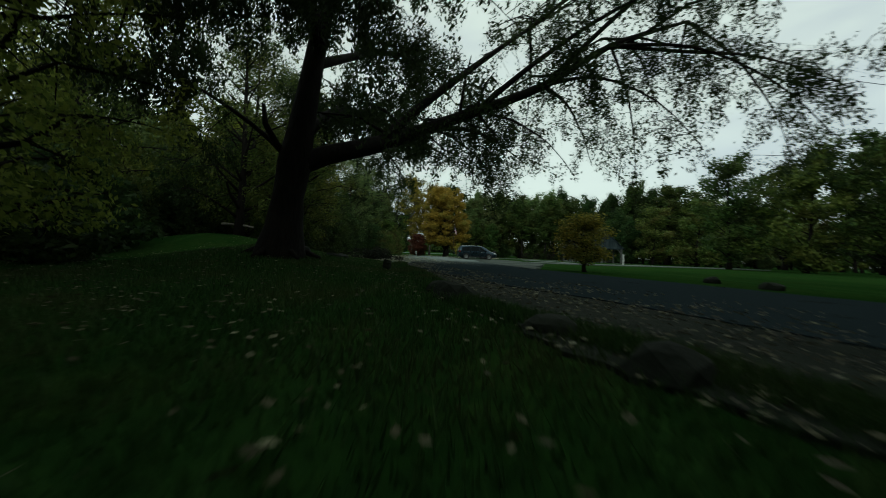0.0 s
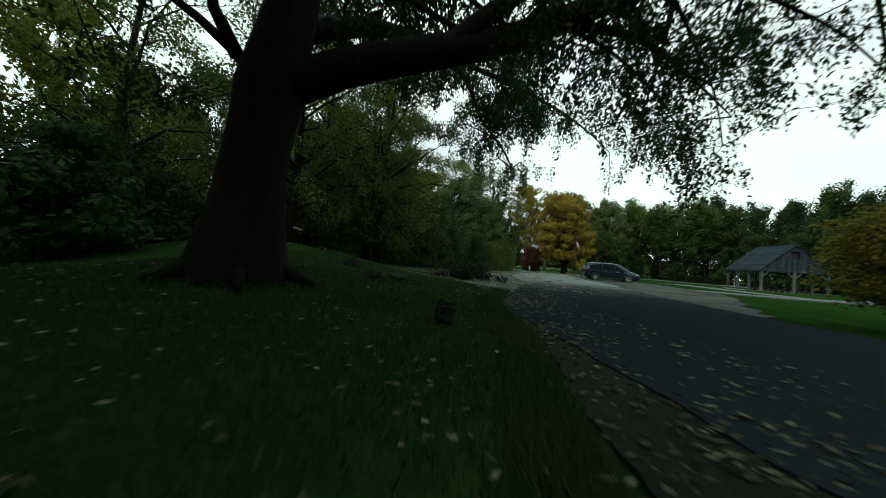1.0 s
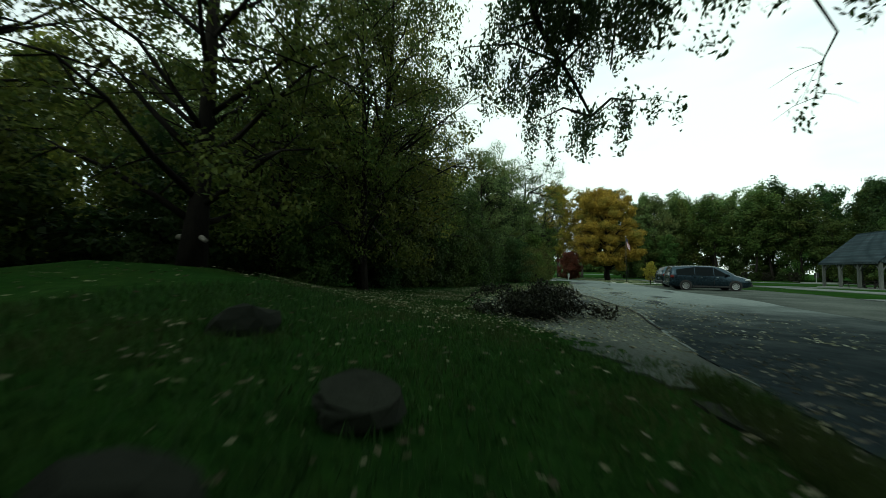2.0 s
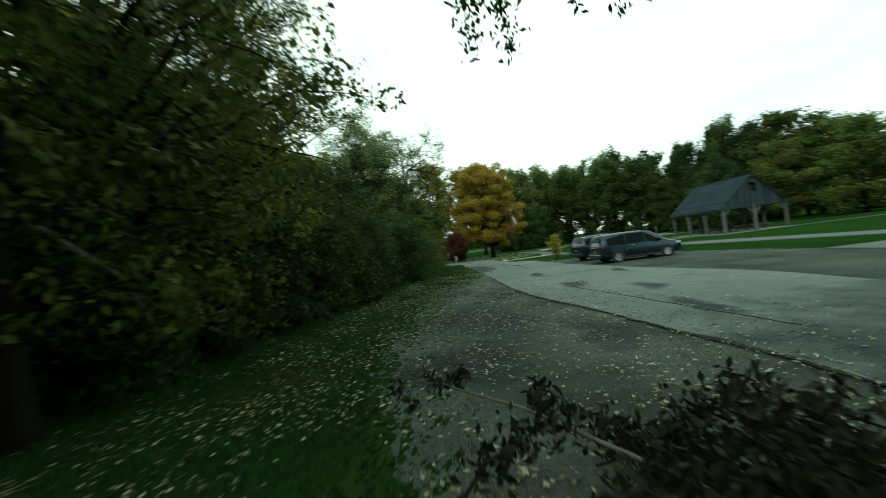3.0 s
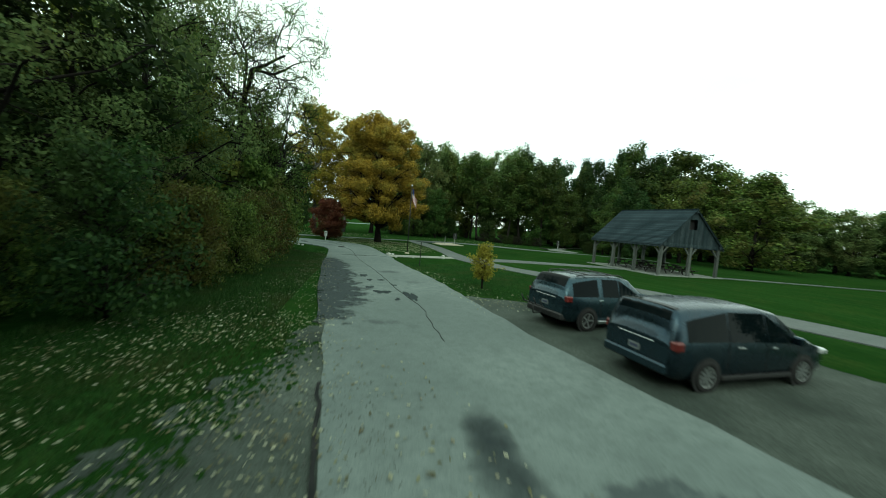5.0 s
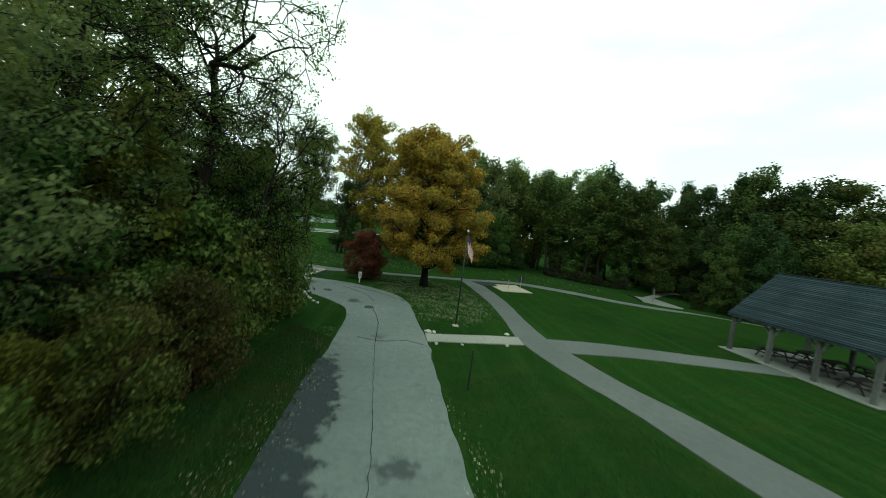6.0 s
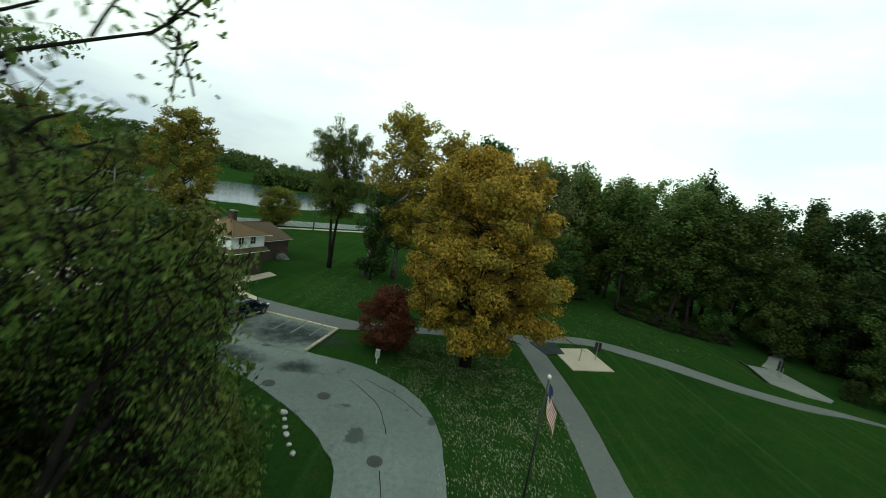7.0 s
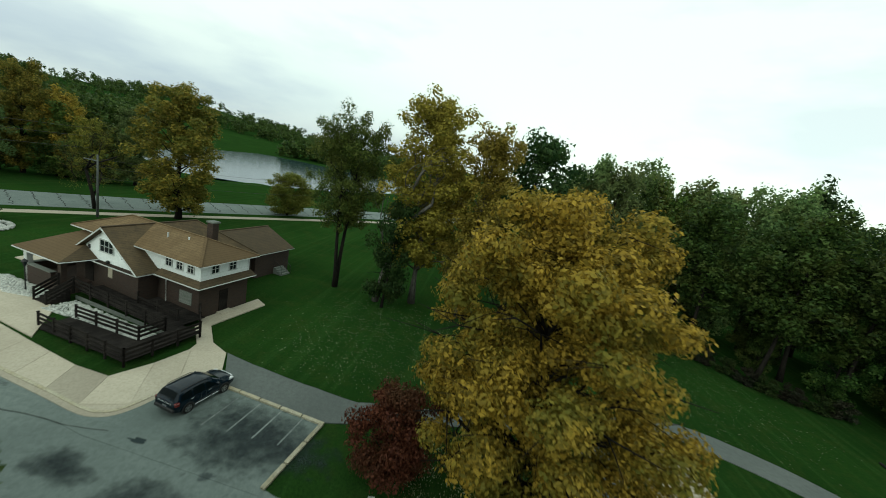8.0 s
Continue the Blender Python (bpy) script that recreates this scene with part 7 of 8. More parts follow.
    # porch
    px0, px1, py0, py1 = -15.0, -10.2, -3.5, 3.0
    part("porch_floor", box(px0, px1, py0, gy - 0.02, -0.1, 0.8), BRICK, root)
    part("porch_floor", box(px0, gx0 - 0.02, gy - 0.01, -0.02, -0.1, 0.8), BRICK, root)
    part("porch_wall", box(px0, px1 - 1.4, py0, py0 + 0.3, 0.81, 1.55), BRICK, root)
    part("porch_wall", box(px0, px0 + 0.3, py0 + 0.31, -0.02, 0.81, 1.55), BRICK, root)
    part("wall_coping", box(px0 - 0.05, px1 - 1.4, py0 - 0.05, py0 + 0.35, 1.56, 1.63), CONCRETE_DULL, root)
    part("wall_coping", box(px0 - 0.05, px0 + 0.35, py0 + 0.36, -0.02, 1.56, 1.63), CONCRETE_DULL, root)
    for x, y in ((px0 + 0.2, py0 + 0.2), (px1 - 0.3, py0 + 0.2)):
        part("porch_column", box(x - 0.2, x + 0.2, y - 0.2, y + 0.2, 0.0, 2.96), TRIM if x < px0 + 1 else BRICK, root)
    panel([(px0 - 0.5, py0 - 0.45, 3.05), (px1 + 0.5, py0 - 0.45, 3.05), (px1 - 1.3, -0.1, 4.45), (px0 + 1.6, -0.1, 4.45)], 0.12, SHINGLE, "roof_slope", root)
    panel([(px0 - 0.5, 0.6, 3.05), (px0 - 0.5, py0 - 0.45, 3.05), (px0 + 1.6, -0.1, 4.45), (px0 + 1.6, 0.6, 4.45)], 0.12, SHINGLE, "roof_slope", root)
    panel([(px1 + 0.5, py0 - 0.45, 3.05), (px1 + 0.9, gy - 0.06, 3.05), (px1 - 0.6, gy - 0.06, 3.9), (px1 - 1.3, -0.1, 4.45)], 0.12, SHINGLE_DARK, "roof_slope", root)
    part("porch_ceiling", box(px0 - 0.3, px1 + 0.3, py0 - 0.3, gy - 0.05, 2.90, 2.93), TRIM, root)
    for p, q in (((px0 - 0.5, py0 - 0.47), (px1 + 0.5, py0 - 0.47)), ((px0 - 0.52, py0 - 0.45), (px0 - 0.52, 0.6)), ((px1 + 0.52, py0 - 0.45), (px1 + 0.92, gy - 0.06))):
        part("gutter", beam((*p, 2.97), (*q, 2.97), 0.05, 0.07), TRIM, root)


house()


def railing(parent, a, b, z0, z1, boards=3, end_post=True):
    """Posts every two metres or so with flat rails between them."""
    a, b = Vector((*a, z0)), Vector((*b, z1))
    n = max(1, round((b - a).length / 1.9))
    for i in range(n + (1 if end_post else 0)):
        p = a.lerp(b, i / n)
        part("rail_post", box(p.x - 0.06, p.x + 0.06, p.y - 0.06, p.y + 0.06, p.z - 0.25, p.z + 1.02, None, 0.01), DECK_WOOD, parent)
        part("post_cap", box(p.x - 0.075, p.x + 0.075, p.y - 0.075, p.y + 0.075, p.z + 1.021, p.z + 1.05), DECK_WOOD, parent)
    for k in range(boards):
        z = 0.28 + k * 0.31
        part("rail_board", beam(a + Vector((0, 0, z)), b + Vector((0, 0, z)), 0.04, 0.17), DECK_WOOD, parent)


def access_ramp():
    root = thing("access_ramp", HOUSE, "dark-stained wooden access ramp and deck with board railings", "ramp")
    for i in range(22):
        x0 = -6.0 + i * 0.31
        z = 0.05 + 0.4 * (i / 22)
        part("deck_board", box(x0, x0 + 0.30, -7.25, -5.15, z - 0.04, z), DECK_WOOD, root)
    for i in range(17):
        y0 = -7.25 + i * 0.31
        part("deck_board", box(0.85, 2.7, y0, y0 + 0.30, 0.42, 0.46), DECK_WOOD, root)
    for i in range(31):
        x0 = 0.83 - (i + 1) * 0.31
        z = 0.46 + 0.42 * (i / 31)
        part("deck_board", box(x0, x0 + 0.30, -3.25, -1.53 if x0 < -4.7 else -0.05, z - 0.04, z), DECK_WOOD, root)
    part("skirt_board", box(-9.0, 0.84, -3.29, -3.255, 0.05, 0.38), CONCRETE_DULL, root, "pale panel under the ramp")
    railing(root, (-6.0, -7.0), (2.85, -7.35), 0.05, 0.46)
    railing(root, (2.85, -7.35), (2.85, -2.2), 0.46, 0.46)
    railing(root, (2.85, -2.2), (0.3, -0.1), 0.46, 0.46)
    railing(root, (-5.6, -5.1), (0.8, -5.1), 0.08, 0.42)
    railing(root, (0.8, -5.1), (0.8, -3.3), 0.44, 0.46)
    railing(root, (0.8, -3.3), (-9.2, -3.3), 0.46, 0.86)
    railing(root, (-4.3, -1.75), (0.0, -1.75), 0.6, 0.46, 2)
    for k in range(5):
        part("stair_tread", box(-10.4, -9.0, -5.1 + 0.3 * k, -4.8 + 0.3 * k, -0.05, 0.17 * (k + 1)), DECK_WOOD, root)
    railing(root, (-9.0, -5.1), (-9.0, -3.4), 0.1, 0.86, 3)
    railing(root, (-10.45, -5.1), (-10.45, -3.6), 0.1, 0.86, 3)


access_ramp()


def rock_bed(name, pts, n, size, seed, label):
    rng = np.random.RandomState(seed)
    p = scatter(rng, n, np.array(pts, dtype=float))
    base = [stone_mesh("rubble", 50 + i, ROCK, 0.35, 1) for i in range(4)]
    verts, faces = [], []
    for x, y in p:
        me = base[rng.randint(4)]
        off = len(verts)
        s = size * rng.uniform(0.5, 1.4)
        m = HOUSE @ pose(x, y, 0.03 + s * 0.3, rng.uniform(0, 360), rng.uniform(0, 360), 0) @ Matrix.Scale(s, 4)
        verts += [m @ v.co for v in me.vertices]
        faces += [tuple(off + i for i in q.vertices) for q in me.polygons]
    return tagged(new(name, raw_mesh(name, verts, faces, ROCK)), label, "rocks", kind="stuff")


rock_bed("rock_bed", [(-8.6, -5.6), (-5.9, -5.2), (0.6, -4.9), (0.6, -3.5), (-8.6, -3.5)], 1700, 0.08, 3, "bed of white rubble between the ramp rails")
rock_bed("rock_bed", [(-16.6, -3.7), (-10.6, -3.7), (-10.6, -4.8), (-13.0, -5.6), (-17.4, -4.8)], 1500, 0.09, 4, "bed of white rubble in front of the porch")

# concrete walks with joints, kerb and stall lines
WALK_Z = [0.06]


def walk_slab(pts, label, mat=None):
    WALK_Z[0] += 0.0007
    z = WALK_Z[0]
    return tagged(new("pavement_slab", slab_mesh("pavement_slab", pts, -0.05, z, mat or CONCRETE)), label, "pavement", kind="structure")


SW_OUT = smooth_line([(-46, 88.9), (-36, 87.0), (-30, 86.1), (-25, 85.25), (-21.9, 84.75), (-20.95, 85.5), (-20.5, 87.2), (-20.1, 88.6), (-19.3, 89.15), (-18.1, 89.05)], 0.5)
SW_IN = smooth_line([(-45.6, 92.0), (-36, 89.9), (-32.5, 89.0), (-28.4, 88.0), (-24.2, 87.2), (-23.2, 88.4), (-22.7, 90.4), (-22.2, 92.0), (-21.2, 92.4), (-20.0, 92.35)], 0.5)
so, si = resample(SW_OUT, 13), resample(SW_IN, 13)
for i in range(12):
    a, b, c, d = so[i], so[i + 1], si[i + 1], si[i]
    g = 0.012
    ab, dc = (b - a) / np.linalg.norm(b - a) * g, (c - d) / np.linalg.norm(c - d) * g
    walk_slab([tuple(a + ab), tuple(b - ab), tuple(c - dc), tuple(d + dc)], "pale concrete pavement slab in front of the house")
walk_slab([(-22.3, 91.6), (-20.05, 92.35), (-21.6, 93.15), (-22.6, 93.3)], "pale concrete pavement slab by the ramp")
walk_slab([(-22.5, 92.6), (-21.5, 93.0), (-23.45, 95.3), (-24.6, 95.75), (-24.3, 94.6)], "narrow concrete path round the house corner")
walk_slab([(-24.95, 95.8), (-23.65, 94.95), (-22.4, 101.1), (-23.7, 102.0)], "concrete apron along the brick wing")
walk_slab([(-36.2, 90.1), (-31.2, 88.95), (-33.6, 92.0), (-34.8, 92.9), (-41.0, 94.2), (-46, 95.6), (-46, 92.3)], "pale concrete walk to the porch steps")
walk_slab([(-46, 101.4), (-46, 98.8), (-42.2, 98.2), (-42.2, 100.6)], "concrete walk beside the porch")

kerb_line = resample(SW_OUT, 48)
kerb_dir = np.gradient(kerb_line, axis=0)
kerb_out = np.stack([kerb_dir[:, 1], -kerb_dir[:, 0]], 1) / np.linalg.norm(kerb_dir, axis=1)[:, None]
kerb = new("kerb", ribbon("kerb", [tuple(p) for p in kerb_line + kerb_out * 0.02], [tuple(p) for p in kerb_line + kerb_out * 0.2], 0.085, CURB_PAINT, 90, 0.0, 1, 0.5))
gutter = new("gutter", ribbon("gutter", [tuple(p) for p in kerb_line + kerb_out * 0.19], [tuple(p) for p in kerb_line + kerb_out * 0.52], 0.056, CONCRETE, 90, 0.0, 1, 0.5))
bedding = new("pavement_edge", ribbon("pavement_edge", [tuple(p) for p in kerb_line - kerb_out * 0.75], [tuple(p) for p in kerb_line + kerb_out * 0.03], 0.05, CONCRETE, 90, 0.0, 1, 0.5))
tagged(bedding, "pale concrete edge of the pavement behind the kerb", "pavement", kind="structure")
tagged(gutter, "dull concrete gutter strip below the kerb", "gutter", kind="structure")
tagged(kerb, "faded yellow painted concrete kerb", "kerb", kind="structure")
for (a, b) in (((-17.95, 88.98), (-10.6, 87.85)), ((-10.72, 87.85), (-11.42, 82.9))):
    n = 5 if a[0] < -15 else 3
    for k in range(n):
        p, q = Vector((*a, 0.09)).lerp(Vector((*b, 0.09)), (k + 0.02) / n), Vector((*a, 0.09)).lerp(Vector((*b, 0.09)), (k + 0.97) / n)
        st = new("kerb_stop", None)
        st.matrix_world = Matrix.Translation(p)
        part("kerb_block", beam((0, 0, 0), q - p, 0.24, 0.14, 0.02), CURB_PAINT, st)
        tagged(st, "worn pale kerb block edging the parking bay", "kerb", "kerb blocks")
for x in (-16.55, -15.1, -13.65, -12.2):
    line = new("stall_line", slab_mesh("stall_line", [(x - 0.05, 85.6), (x + 0.05, 85.6), (x + 0.35, 88.25), (x + 0.25, 88.25)], 0.04, 0.052, LINE_PAINT))
    tagged(line, "faded white parking stall line", "line", kind="structure")


# ---- vehicles ----
def vehicle(name, m, label, paint, stations, wheel_x, wheel_r, windows, screen, rear_glass, width, rails, grille_z, spokes=10):
    """A car, its tail at the origin and its nose along +x. stations: x, underside, belt, top, half width at belt, half width at top."""
    root = thing(name, m, label, "car", "parked cars")
    st = np.array(stations, dtype=float)

    def at(x):
        return [float(np.interp(x, st[:, 0], st[:, k])) for k in range(1, 6)]

    def ring(x):
        zb, zl, zt, hb, ht = at(x)
        ht = min(ht, hb)
        half = [(0.0, zb), (hb * 0.86, zb), (hb * 0.95, zb + 0.07), (hb * 0.985, zb + 0.25), (hb, (zb + zl) / 2 + 0.05), (hb * 0.985, zl), (ht + 0.055, zt - 0.085), (ht - 0.04, zt - 0.02), (ht * 0.5, zt + 0.012), (0.0, zt + 0.018)]
        return half + [(-y, z) for y, z in half[-2:0:-1]]

    xs = sorted(set(np.round(np.concatenate([st[:, 0], np.linspace(st[0, 0], st[-1, 0], 34)]), 3)))
    verts, faces = [], []
    k = len(ring(0))
    for x in xs:
        verts += [(x, y, z) for y, z in ring(x)]
    for i in range(len(xs) - 1):
        for j in range(k):
            j2 = (j + 1) % k
            faces.append((i * k + j, i * k + j2, (i + 1) * k + j2, (i + 1) * k + j))
    faces += [tuple(range(k)), tuple((len(xs) - 1) * k + j for j in range(k - 1, -1, -1))]
    shell = raw_mesh("body", verts, faces, paint, True)
    shell.polygons[-1].use_smooth = shell.polygons[-2].use_smooth = False
    part("body", shell, None, root)
    out = 0.007
    for s in (-1, 1):
        for a, b, ta, tb in windows:
            v, f = [], []
            n = 7
            for i in range(n):
                x = a + (b - a) * i / (n - 1)
                zb, zl, zt, hb, ht = at(x)
                lo = (hb * 0.985 + out, zl + 0.02)
                hi = (ht + 0.055 + out, zt - 0.10)
                tf = ta + (tb - ta) * i / (n - 1)
                hi = (lo[0] + (hi[0] - lo[0]) * tf, lo[1] + (hi[1] - lo[1]) * tf)
                v += [(x, s * lo[0], lo[1]), (x, s * hi[0], hi[1])]
            for i in range(n - 1):
                q = (2 * i, 2 * i + 2, 2 * i + 3, 2 * i + 1)
                f.append(q if s < 0 else q[::-1])
            part("side_window", raw_mesh("side_window", v, f, GLASS), None, root)
        for wx in wheel_x:
            hb = at(wx)[3]
            prof = [(0.0, wheel_r + 0.055), (0.012, wheel_r + 0.055)]
            # black disc on the body side, standing in for the wheel arch's shadow
            v, f = rod((wx, s * (hb - 0.04), wheel_r + 0.01), (wx, s * (hb + 0.006), wheel_r + 0.01), wheel_r + 0.06, 28)
            part("wheel_arch", raw_mesh("wheel_arch", v, f, PLASTIC), None, root)
            wheel = new("wheel")
            wheel.parent = root
            wheel.matrix_local = pose(wx, s * (hb - 0.085), wheel_r, 0, 0, 0 if s < 0 else 180)
            tv, tf = [], []
            rows = [(0.11, wheel_r * 0.66), (0.10, wheel_r * 0.9), (-0.09, wheel_r * 0.99), (-0.10, wheel_r * 0.98), (-0.118, wheel_r * 0.9), (-0.116, wheel_r * 0.68), (-0.09, wheel_r * 0.66)]
            ns = 28
            for y, r in rows:
                tv += [(r * math.cos(2 * math.pi * q / ns), y, r * math.sin(2 * math.pi * q / ns)) for q in range(ns)]
            for i in range(len(rows) - 1):
                tf += [(i * ns + q, i * ns + (q + 1) % ns, (i + 1) * ns + (q + 1) % ns, (i + 1) * ns + q) for q in range(ns)]
            part("tyre", raw_mesh("tyre", tv, tf, RUBBER, True), None, wheel)
            bm = bmesh.new()
            v, f = rod((0, -0.07, 0), (0, -0.05, 0), wheel_r * 0.67, 28)
            vs = [bm.verts.new(c) for c in v]
            for q in f:
                bm.faces.new([vs[i] for i in q])
            part("hub_disc", bm, PLASTIC, wheel)
            bm = bmesh.new()
            for q in range(spokes):
                mm = Matrix.Rotation(2 * math.pi * q / spokes, 4, "Y")
                add_box(bm, 0.02, wheel_r * 0.62, -0.105, -0.075, -0.022, 0.022, mm)
            for q in range(ns):
                a0, a1 = 2 * math.pi * q / ns, 2 * math.pi * (q + 1) / ns
                r0, r1 = wheel_r * 0.6, wheel_r * 0.69
                bm.faces.new([bm.verts.new(c) for c in ((r0 * math.cos(a0), -0.108, r0 * math.sin(a0)), (r0 * math.cos(a1), -0.108, r0 * math.sin(a1)), (r1 * math.cos(a1), -0.114, r1 * math.sin(a1)), (r1 * math.cos(a0), -0.114, r1 * math.sin(a0)))])
            part("rim", bm, ALLOY, wheel)
        # door seams, handles, mirror, trim
        for x in windows[0][0] + 1.15, windows[-1][0] - 0.02, windows[-1][1] + 0.12:
            zb, zl, zt, hb, ht = at(x)
            part("door_seam", box(x - 0.006, x + 0.006, s * hb - 0.004, s * hb + 0.004, zb + 0.22, zl), PLASTIC, root)
        for x in windows[-1][0] + 0.12, windows[-1][0] - 0.95:
            zb, zl, zt, hb, ht = at(x)
            part("door_handle", box(x, x + 0.2, s * hb * 0.99 - 0.02, s * hb * 0.99 + 0.025, zl - 0.12, zl - 0.085, None, 0.006), CHROME, root)
        mx = windows[-1][1] - 0.25
        zb, zl, zt, hb, ht = at(mx)
        part("mirror", box(mx, mx + 0.14, s * (hb + 0.12) - 0.11, s * (hb + 0.12) + 0.11, zl + 0.02, zl + 0.2, None, 0.03), paint, root)
        zb, zl, zt, hb, ht = at(wheel_x[0] + 1.2)
        part("sill_trim", box(wheel_x[0] + wheel_r + 0.08, wheel_x[1] - wheel_r - 0.08, s * hb * 0.985 - 0.03, s * hb * 0.985 + 0.012, 0.24, 0.34, None, 0.01), CHROME if rails else PLASTIC, root)
        if rails:
            xa, xb = rails
            pts = [(xa, s * (at(xa)[4] - 0.03), at(xa)[2] + 0.01), (xa + 0.15, s * (at(xa)[4] - 0.03), at(xa + 0.15)[2] + 0.055), (xb - 0.2, s * (at(xb)[4] - 0.03), at(xb - 0.2)[2] + 0.055), (xb, s * (at(xb)[4] - 0.03), at(xb)[2] + 0.01)]
            part("roof_rail", tubes_mesh("roof_rail", [(pts, [0.022] * 4, 6)], PLASTIC), None, root)
        zb, zl, zt, hb, ht = at(0.12)
        part("tail_lamp", box(0.02, 0.26, s * (hb - 0.05) - 0.13, s * (hb - 0.05) + 0.075, zl - 0.14, zl + 0.06, None, 0.03), RED_LENS, root)
        zb, zl, zt, hb, ht = at(st[-1, 0] - 0.3)
        part("headlamp", box(st[-1, 0] - 0.52, st[-1, 0] - 0.16, s * (hb - 0.10) - 0.14, s * (hb - 0.10) + 0.10, zl - 0.10, zl + 0.03, None, 0.03), CLEAR_LENS, root)
    for nm, (a, b) in (("windscreen", screen), ("rear_window", rear_glass)):
        v, f = [], []
        n = 6
        for i in range(n):
            x = a + (b - a) * i / (n - 1)
            zb, zl, zt, hb, ht = at(x)
            for y in np.linspace(-1, 1, 7):
                w = ht - 0.06
                v.append((x, y * w, zt + 0.026 - 0.03 * abs(y) ** 3))
        for i in range(n - 1):
            for j in range(6):
                f.append((i * 7 + j, (i + 1) * 7 + j, (i + 1) * 7 + j + 1, i * 7 + j + 1))
        part(nm, raw_mesh(nm, v, f, GLASS, True), None, root)
    zb, zl, zt, hb, ht = at(0.0)
    part("rear_bumper", box(-0.07, 0.2, -hb, hb, 0.36, 0.58, None, 0.04), PLASTIC if rails else paint, root)
    pl = part("number_plate", box(-0.012, 0.002, -0.16, 0.16, zl - 0.33, zl - 0.19), PLATE, root)
    part("plate_bar", box(-0.016, -0.0125, -0.12, 0.12, zl - 0.29, zl - 0.23), PLATE_BAR, pl)
    part("tailgate_trim", box(-0.012, 0.06, -0.5, 0.5, zl - 0.03, zl - 0.008, None, 0.006), CHROME, root)
    if rails and spokes == 5 and width > 1.9:
        xa, xb = rails
        for x in (xa + 0.45, xb - 0.55):
            w = at(x)[4] - 0.03
            part("crossbar", box(x - 0.035, x + 0.035, -w, w, at(x)[2] + 0.05, at(x)[2] + 0.08, None, 0.01), PLASTIC, root, "black roof crossbar")
        rack = [([(0.0, 0, 0.42), (-0.45, 0, 0.42), (-0.5, 0, 0.72)], 0.03), ([(-0.5, -0.55, 0.74), (-0.5, 0.55, 0.74)], 0.025)] + [([(-0.5, y, 0.74), (-0.62, y, 0.95)], 0.02) for y in (-0.5, -0.17, 0.17, 0.5)]
        part("hitch_rack", tubes_mesh("hitch_rack", [(p, [r] * len(p), 6) for p, r in rack], PLASTIC), None, root, "black carrier rack on the tow hitch")
    L = st[-1, 0]
    part("front_bumper", box(L - 0.16, L + 0.03, -hb * 0.85, hb * 0.85, 0.32, 0.52, None, 0.04), PLASTIC, root)
    part("grille", box(L - 0.1, L + 0.015, -0.45, 0.45, grille_z, grille_z + 0.14, None, 0.02), CHROME, root)
    return root


VAN = [(0.0, 0.42, 0.98, 1.04, 0.88, 0.82), (0.06, 0.34, 1.02, 1.34, 0.94, 0.80), (0.22, 0.26, 1.04, 1.70, 0.97, 0.75), (0.6, 0.22, 1.05, 1.74, 0.985, 0.73), (1.6, 0.20, 1.04, 1.77, 0.99, 0.74), (2.7, 0.20, 1.02, 1.75, 0.99, 0.74), (3.25, 0.20, 1.0, 1.66, 0.985, 0.72), (3.75, 0.20, 0.98, 1.38, 0.98, 0.72), (4.15, 0.20, 0.96, 1.10, 0.97, 0.78), (4.6, 0.22, 0.88, 0.98, 0.95, 0.78), (4.93, 0.28, 0.76, 0.84, 0.86, 0.72), (5.09, 0.36, 0.62, 0.70, 0.70, 0.62)]
vehicle("minivan", pose(1.56, 42.0, float(ground_z(3, 42)) + 0.034, 0, 0, 3.0) @ Matrix.Scale(0.86, 4), "parked blue-grey minivan with dark windows on the gravel", PAINT_VAN, VAN, (1.0, 4.03), 0.335, [(0.42, 1.57, 0.75, 1.0), (1.60, 2.74, 1.0, 1.0), (2.78, 3.72, 1.0, 0.25)], (3.3, 4.12), (0.12, 0.40), 1.98, None, 0.56, 10)
SUV = [(0.0, 0.48, 1.06, 1.12, 0.90, 0.84), (0.06, 0.40, 1.10, 1.36, 0.95, 0.82), (0.3, 0.30, 1.12, 1.73, 0.98, 0.76), (0.7, 0.26, 1.12, 1.77, 0.995, 0.74), (1.6, 0.25, 1.11, 1.80, 1.0, 0.74), (2.5, 0.25, 1.09, 1.78, 1.0, 0.73), (2.95, 0.25, 1.08, 1.70, 0.995, 0.71), (3.45, 0.25, 1.07, 1.36, 0.99, 0.72), (3.75, 0.25, 1.06, 1.17, 0.985, 0.80), (4.4, 0.27, 1.0, 1.08, 0.97, 0.82), (4.85, 0.34, 0.86, 0.94, 0.90, 0.78), (5.0, 0.42, 0.70, 0.80, 0.78, 0.68)]
vehicle("suv", pose(1.66, 45.6, float(ground_z(3, 46)) + 0.034, 0, 0, 9.0) @ Matrix.Scale(0.845, 4), "parked slate-coloured SUV with roof rails on the gravel", PAINT_SUV, SUV, (0.98, 3.84), 0.365, [(0.34, 1.40, 0.85, 1.0), (1.60, 2.33, 1.0, 1.0), (2.37, 3.42, 1.0, 0.2)], (3.0, 3.72), (0.11, 0.42), 2.0, (0.6, 2.7), 0.70, 5)
